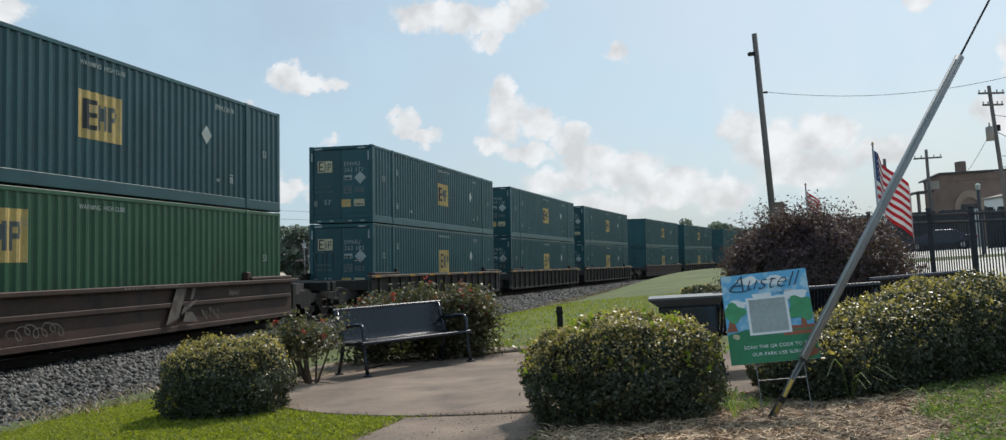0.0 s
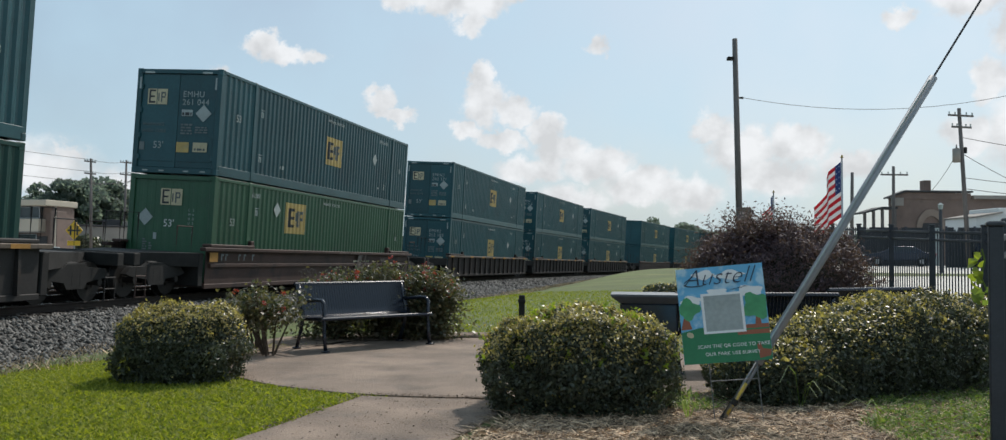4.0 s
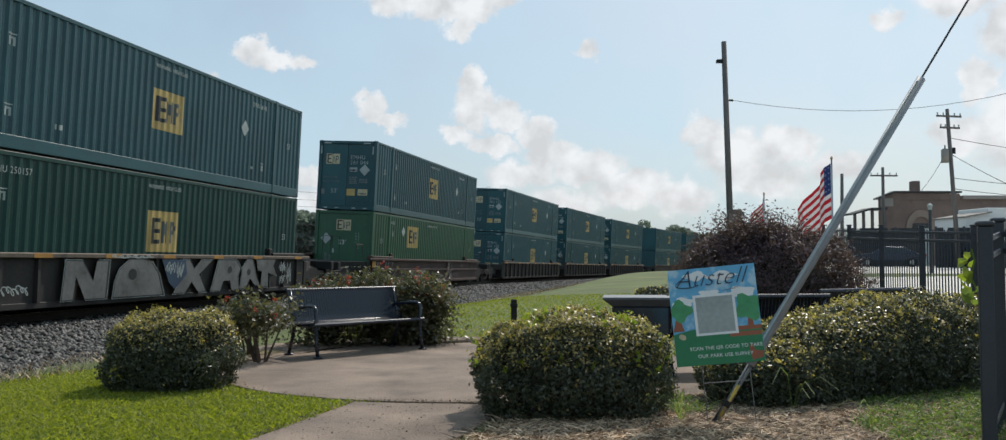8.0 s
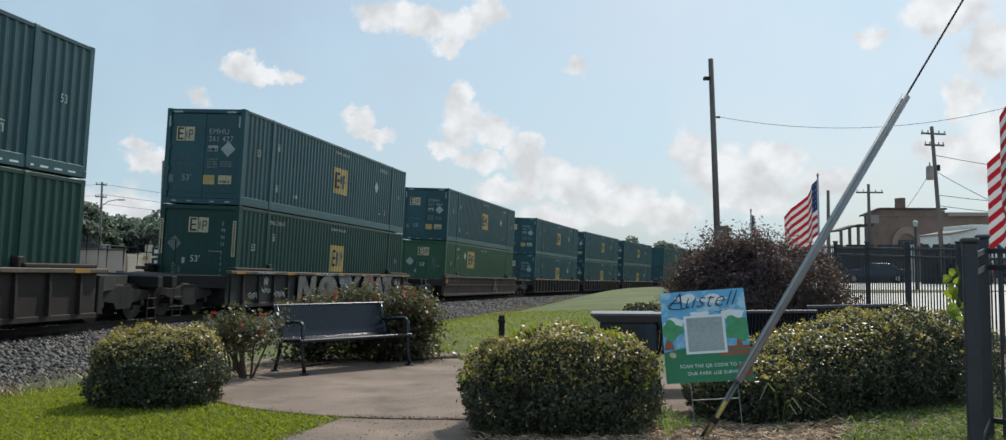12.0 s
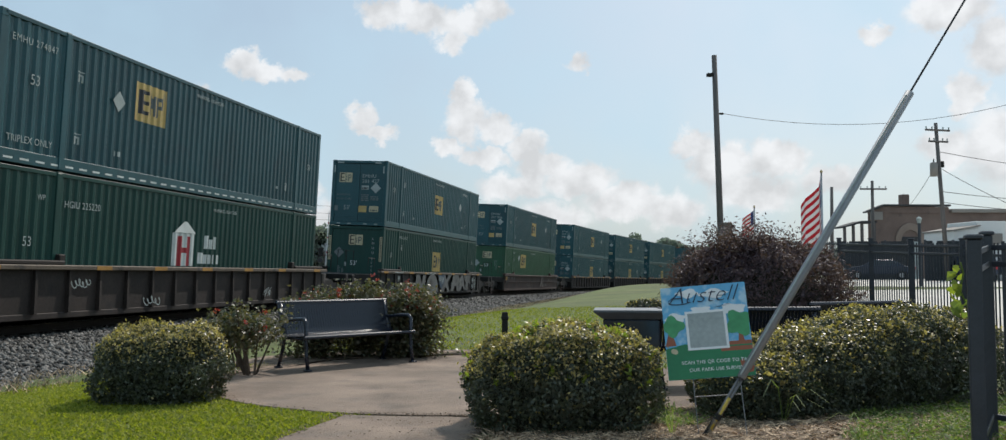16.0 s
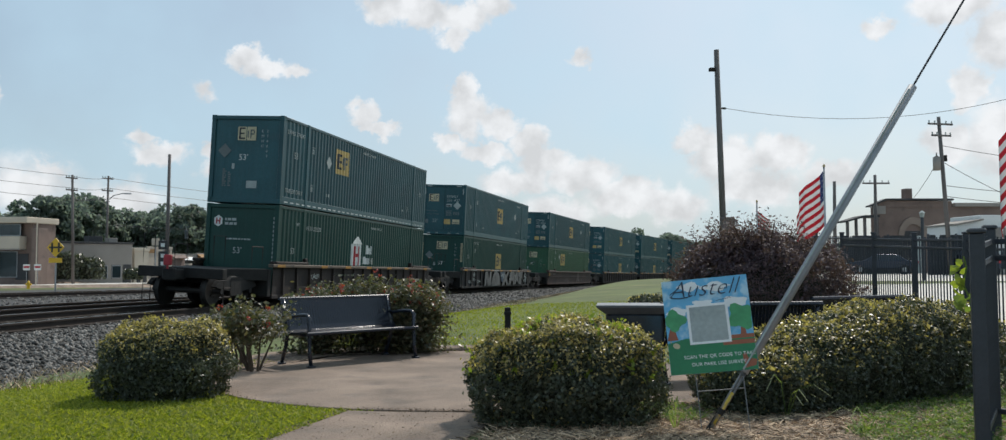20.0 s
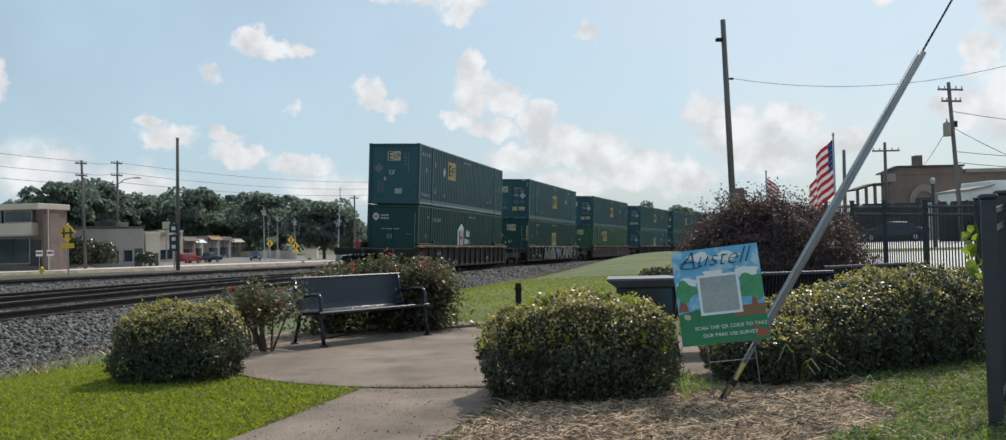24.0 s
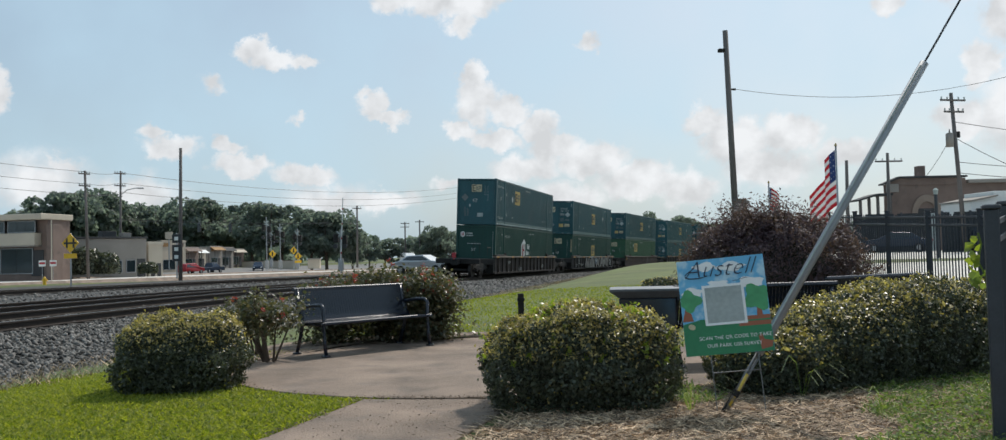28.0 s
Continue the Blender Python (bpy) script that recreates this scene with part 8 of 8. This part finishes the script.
FLAG_B = [(0, .5), (2, .4), (5, .5), (7.6, .4), (8.1, .1), (8.5, -.62), (9, -.30), (9.5, -.05), (10, -.14), (10.5, -.1), (11, -.5), (11.5, -.1), (12, -.3), (12.5, -.36), (14.5, -.22), (15, -.12), (15.5, -.05), (16, .2), (16.5, .05), (17, -.28), (17.5, -.05),
          (18, -.62), (18.5, -.36), (19, -.74), (19.5, -.4), (20, -.22), (20.5, .1), (21, -.25), (21.5, .2), (22.5, .5), (24, .5), (26, .4), (28, .5)]
FLAG_C = [(t, 0.7 * v * (-1) ** (i // 3)) for i, (t, v) in enumerate(FLAG_A)]
flag("striped flag with a blue starred corner, waving on a pole", 6.98, 17.0, 3.04, 1.05, 1.45, 7, 3.12, FLAG_A, 26, 0.0)
flag("large worn striped flag with a blue starred corner", 6.54, 9.8, 3.55, 1.15, 1.9, 9, 3.72, FLAG_B, 22, 1.3, 0.12)
flag("small striped flag behind the burgundy shrub", 7.18, 21.5, 2.70, 0.62, 0.85, 5, 2.77, FLAG_C, 24, 2.1, 0.2)


def flag_motion():
    for f, strips, w, rows, droop, phase, bearing in FLAGS:
        ts, vals = [r[0] for r in rows], [r[1] for r in rows]
        times = [k * 0.25 for k in range(113)]
        keyed = [[] for _ in strips]
        for t in times:
            v = float(np.interp(t, ts, vals))
            v = math.copysign(max(abs(v), 0.3), v) if w < 0.208 else v
            base = math.degrees(math.acos(max(-1, min(1, v))))        # 0: across to the right, 180: to the left
            p = Vector((0, 0, 0))
            for k in range(len(strips)):
                wave = (14 + 24 * (k / len(strips)) ** 0.5) * math.sin(k * 1.15 - t * 6.0 + phase)
                m = Matrix.Translation(p) @ pose(0, 0, 0, 0, 0, base + wave - bearing)
                keyed[k].append((t, m))
                p = m @ Vector((w, 0, -strips[k][1]))
        for (ob, fall), r in zip(strips, keyed):
            walk(ob, r)


# seconds, backward lean and roll of the sign in the wind
SIGN_ROWS = [(0, 24, -2), (.5, 14, 0), (1, 10, 1), (1.5, 20, 0), (2, 26, -2), (2.5, 20, -2), (3, 10, .5), (3.5, 10, .7), (5.5, 10, 0), (6, 5, .8), (6.5, 14, .5), (7, 17, 0), (7.5, 10, 0), (8, 6, .5), (8.5, 10, 0), (9, 14, 1),
             (9.5, 6, .7), (10, 6, 0), (10.5, 10, 1), (11, 6, 0), (11.5, 14, 1), (12, 20, -1), (12.5, 17, -1), (14.5, 26, -2), (15, 17, -1.5), (15.5, 20, -2), (16, 17, 0), (16.5, 22, -1), (17, 24, -2), (17.5, 22, -1.5), (18, 19, -1),
             (18.5, 20, -.5), (19, 20, -.5), (19.5, 20, -.5), (20, 14, .5), (20.5, 10, .5), (21, 10, .5), (21.5, 14, 0), (23.5, 10, -.5), (24, 10, .5), (24.5, 14, .5), (25, 6, 0), (25.5, 10, 0), (26, 10, .5), (26.5, 10, .5), (27, 10, 1), (27.5, 10, 0), (28, 10, -.6)]


def sign_motion():
    walk(SIGN, [(t, pose(*SIGN_BASE, -a, -5.2 - r, -14)) for t, a, r in SIGN_ROWS])


# ---- grass, straw, stones ----
def inside(poly, x, y):
    c = False
    for (x0, y0), (x1, y1) in zip(poly, poly[1:] + poly[:1]):
        if (y0 > y) != (y1 > y) and x < (x1 - x0) * (y - y0) / (y1 - y0) + x0:
            c = not c
    return c


PATH = [(-4.42, -2.0), (-3.24, -2.0), (-1.30, 3.0), (-0.02, 6.3), (0.42, 7.66), (-0.02, 7.795), (-0.91, 7.945), (-1.40, 6.40)]


def blades(name, n, spot, h, w, material, label, category, lean=0.5, seed=1):
    """Many thin pointed blades; spot gives a place on the ground or None."""
    rng, rnd = np.random.default_rng(seed), random.Random(seed)
    base = []
    while len(base) < n:
        p = spot(rnd)
        if p:
            base.append((p[0], p[1], ground_z(p[0], p[1]) + (p[2] if len(p) > 2 else 0.0)))
    b = np.array(base)
    a = rng.uniform(0, 6.2832, n)
    side = np.stack([np.cos(a), np.sin(a), np.zeros(n)], 1) * (w * rng.uniform(0.6, 1.4, (n, 1)))
    tilt = rng.normal(0, lean, (n, 2))
    up = np.stack([tilt[:, 0], tilt[:, 1], np.ones(n)], 1) * (h * rng.uniform(0.5, 1.3, (n, 1)))
    up2 = up * 0.55 + np.array([0, 0, 0.12 * h])
    q = np.stack([b - side, b + side, b + up2 + side * 0.6, b + up], 1)
    ob = part(name, quads_mesh(name, q, material), material)
    return tagged(ob, label, category, kind="stuff")


def lawn_spot(rnd):
    y = 5.6 + 6.8 * rnd.random() ** 1.4
    x = rnd.uniform(-7.0, -0.7)
    if x < -0.62 * y - 0.6 or math.hypot(x - 0.1, y - 10.62) < 2.80 or inside(PATH, x, y) or off_line(x, y)[0] < 5.6:
        return None
    return (x, y)


def verge_spot(rnd):
    s, r = rnd.uniform(-12, 40), rnd.uniform(4.2, 6.4)
    x, y, h = line_at(s, widened(r, s))
    return (float(x), float(y)) if noise.noise(Vector((x * 0.7, y * 0.7, 3))) > -0.05 else None


def hill_spot(rnd):
    x, y = rnd.uniform(-2, 7), 14 + 14 * rnd.random()
    return (x, y) if off_line(x, y)[0] > 6 and y > 14.3 else None


def weed_spot(rnd):
    x, y = rnd.uniform(1.0, 6.0), rnd.uniform(4.8, 8.6)
    d = noise.noise(Vector((x * 0.9, y * 0.9, 7)))
    return (x, y, 0.03) if inside(BED, x, y) and d > 0.36 - 0.91 * smooth01((x - 0.42 * y + 0.25) / 0.9) + 0.6 * smooth01((y - 7.9) / 0.5) else None


def straw_spot(rnd):
    x, y = rnd.uniform(-0.7, 5.5), rnd.uniform(4.6, 8.4)
    return (x, y, 0.028) if inside(BED, x, y) and not inside(PATH, x - 0.12, y) else None


blades("lawn_blades", 62000, lawn_spot, 0.026, 0.0105, M_BLADE, "short mown green grass blades, bright in the sun", "grass", 1.0, 1)
blades("verge_grass", 7000, verge_spot, 0.10, 0.006, M_STRAW, "dry yellow grass along the ballast", "grass", 0.6, 2)
blades("hill_grass", 26000, hill_spot, 0.035, 0.010, M_BLADE, "short grass on the rise beside the railway", "grass", 0.5, 3)
blades("weeds", 9000, weed_spot, 0.05, 0.010, M_WEED, "low green weeds growing through the mulch", "weeds", 1.1, 4)


def broad_weeds(n, seed):
    """Rosettes of small broad leaves, thick in patches."""
    rnd, pts = random.Random(seed), []
    while len(pts) < n:
        p = weed_spot(rnd)
        if p:
            for k in range(6):
                pts.append((p[0] + rnd.gauss(0, 0.03), p[1] + rnd.gauss(0, 0.03), ground_z(p[0], p[1]) + 0.03 + abs(rnd.gauss(0, 0.03))))
    pts = np.array(pts)
    ob = part("weed_leaves", quads_mesh("weed_leaves", leaves_at(pts, np.tile([0, 0, 1.0], (len(pts), 1)), 0.017, 1.7, 0.55), M_WEED), M_WEED)
    tagged(ob, "broad-leaved green weeds spreading over the mulch", "weeds", kind="stuff")


broad_weeds(26000, 6)
blades("pine_straw", 44000, straw_spot, 0.034, 0.0055, M_STRAW, "loose dry brown straw on the bed", "straw", 2.6, 5)


def litter():
    """Dry leaves and crumbs of soil, blown on to the paving and gathered along its edges."""
    rnd, pts = random.Random(17), []
    rim = PATH + PATH[:1]
    while len(pts) < 2600:
        kind = rnd.random()
        if kind < 0.5:
            k = rnd.randrange(len(PATH))
            (x0, y0), (x1, y1) = rim[k], rim[k + 1]
            u = rnd.random()
            x, y = x0 + (x1 - x0) * u + rnd.gauss(0, 0.035), y0 + (y1 - y0) * u + rnd.gauss(0, 0.035)
        elif kind < 0.72:
            a = rnd.uniform(0, 6.2832)
            r = 2.80 - abs(rnd.gauss(0, 0.06))
            x, y = 0.10 + r * math.cos(a), 10.62 + r * math.sin(a)
        else:
            x, y = rnd.uniform(-1.5, 0.5), rnd.uniform(4.9, 8.6)
            if not inside(PATH, x, y):
                continue
        if y > 4.5:
            pts.append((x, y, 0.027 + 0.004 * rnd.random()))
    pts = np.array(pts)
    q = leaves_at(pts, np.tile([0, 0, 1.0], (len(pts), 1)), 0.012, 1.6, 0.25)
    tagged(part("leaf_litter", quads_mesh("leaf_litter", q, M_LITTER), M_LITTER), "small dry leaves and crumbs on the paving", "litter", kind="stuff")


litter()


def tuft(x, y, n, h, seed):
    t = thing("grass_tuft", "long arching grass tuft beside the hedge", "grass tuft", pose(x, y, ground_z(x, y)))
    rnd = random.Random(seed)
    sh = Shape()
    for k in range(n):
        a, l = rnd.uniform(0, 6.28), h * rnd.uniform(0.6, 1.2)
        d = Vector((math.cos(a), math.sin(a), 0))
        s = Vector((-d.y, d.x, 0)) * 0.0035
        p = [Vector((0, 0, 0)), d * l * 0.25 + Vector((0, 0, l * 0.6)), d * l * 0.6 + Vector((0, 0, l * 0.75)), d * l + Vector((0, 0, l * 0.55))]
        for u, v in zip(p, p[1:]):
            sh.add([u - s, u + s, v + s * 0.6, v - s * 0.6], QUAD)
    tagged(part("blade_clump", sh, M_WEED, t), kind="stuff")


tuft(2.62, 7.2, 12, 0.5, 1)
tuft(1.62, 6.75, 16, 0.34, 2)
tuft(2.9, 6.4, 10, 0.3, 3)
tuft(4.4, 7.4, 12, 0.3, 4)


def stones(name, n, spot, size, seed, label):
    rng, rnd = np.random.default_rng(seed), random.Random(seed)
    c = []
    while len(c) < n:
        p = spot(rnd)
        if p is not None:
            c.append(p)
    c = np.array(c)
    octa = np.array([(1, 0, 0), (0, 1, 0), (-1, 0, 0), (0, -1, 0), (0, 0, 1), (0, 0, -1)], float)
    tri = np.array([(0, 1, 4), (1, 2, 4), (2, 3, 4), (3, 0, 4), (1, 0, 5), (2, 1, 5), (3, 2, 5), (0, 3, 5)])
    s = size * rng.uniform(0.5, 1.5, (n, 1, 1))
    v = octa[None] * rng.uniform(0.55, 1.25, (n, 6, 3)) * s
    a = rng.uniform(0, 6.2832, n)
    ca, sa = np.cos(a)[:, None], np.sin(a)[:, None]
    x, y = v[..., 0] * ca - v[..., 1] * sa, v[..., 0] * sa + v[..., 1] * ca
    tl = rng.uniform(-0.7, 0.7, n)[:, None]
    z = v[..., 2] * 0.8 + x * np.sin(tl)
    v = np.stack([x, y, z], -1) + c[:, None, :]
    me = bpy.data.meshes.new(name)
    idx = (tri[None] + 6 * np.arange(n)[:, None, None]).reshape(-1)
    me.vertices.add(n * 6)
    me.vertices.foreach_set("co", v.astype(np.float32).ravel())
    me.loops.add(len(idx))
    me.loops.foreach_set("vertex_index", idx.astype(np.int32))
    me.polygons.add(len(idx) // 3)
    me.polygons.foreach_set("loop_start", np.arange(0, len(idx), 3, dtype=np.int32))
    me.update(calc_edges=True)
    me.materials.append(M_STONE)
    return tagged(new(name, me), label, "gravel", kind="stuff")


BED_O = [-26, -23, -20, -17, -15.2, -8, -6.6, -2.2, -1.5, 0, 1.5, 2.1, 3.8, 5.2]
BED_Z = [-0.02, -0.14, -0.2, -0.2, -0.26, -0.26, -0.2, -0.2, -0.17 + 1.5 * CROSS * .5, -0.2, -0.2 - 1.5 * CROSS, -0.24 - 2 * CROSS * .7, -0.44, -0.52]


def ballast_spot(s0, s1, o0, o1):
    def spot(rnd):
        s, o = s0 + (s1 - s0) * rnd.random(), rnd.uniform(o0, o1)
        x, y, h = line_at(s, widened(o, s))
        return (float(x), float(y), rail_z(s) + float(np.interp(o, BED_O, BED_Z)) + rnd.uniform(-0.005, 0.03))
    return spot


stones("ballast_stones", 26000, ballast_spot(-14, 26, 1.2, 5.3), 0.044, 11, "loose grey crushed stones on the track's shoulder")
stones("ballast_stones", 9000, ballast_spot(-10, 60, -1.4, 1.4), 0.042, 12, "loose grey crushed stones between the rails")
stones("ballast_stones", 9000, ballast_spot(-6, 70, -8.0, -1.5), 0.05, 13, "loose grey crushed stones beside the second track")
stones("ballast_stones", 6000, ballast_spot(26, 90, 1.2, 6.0), 0.075, 14, "coarse grey stones along the far track")
stones("ballast_stones", 5000, ballast_spot(0, 90, -20.0, -8.0), 0.07, 15, "grey gravel between the tracks")


def motions():
    train_motion()
    flag_motion()
    sign_motion()


motions()
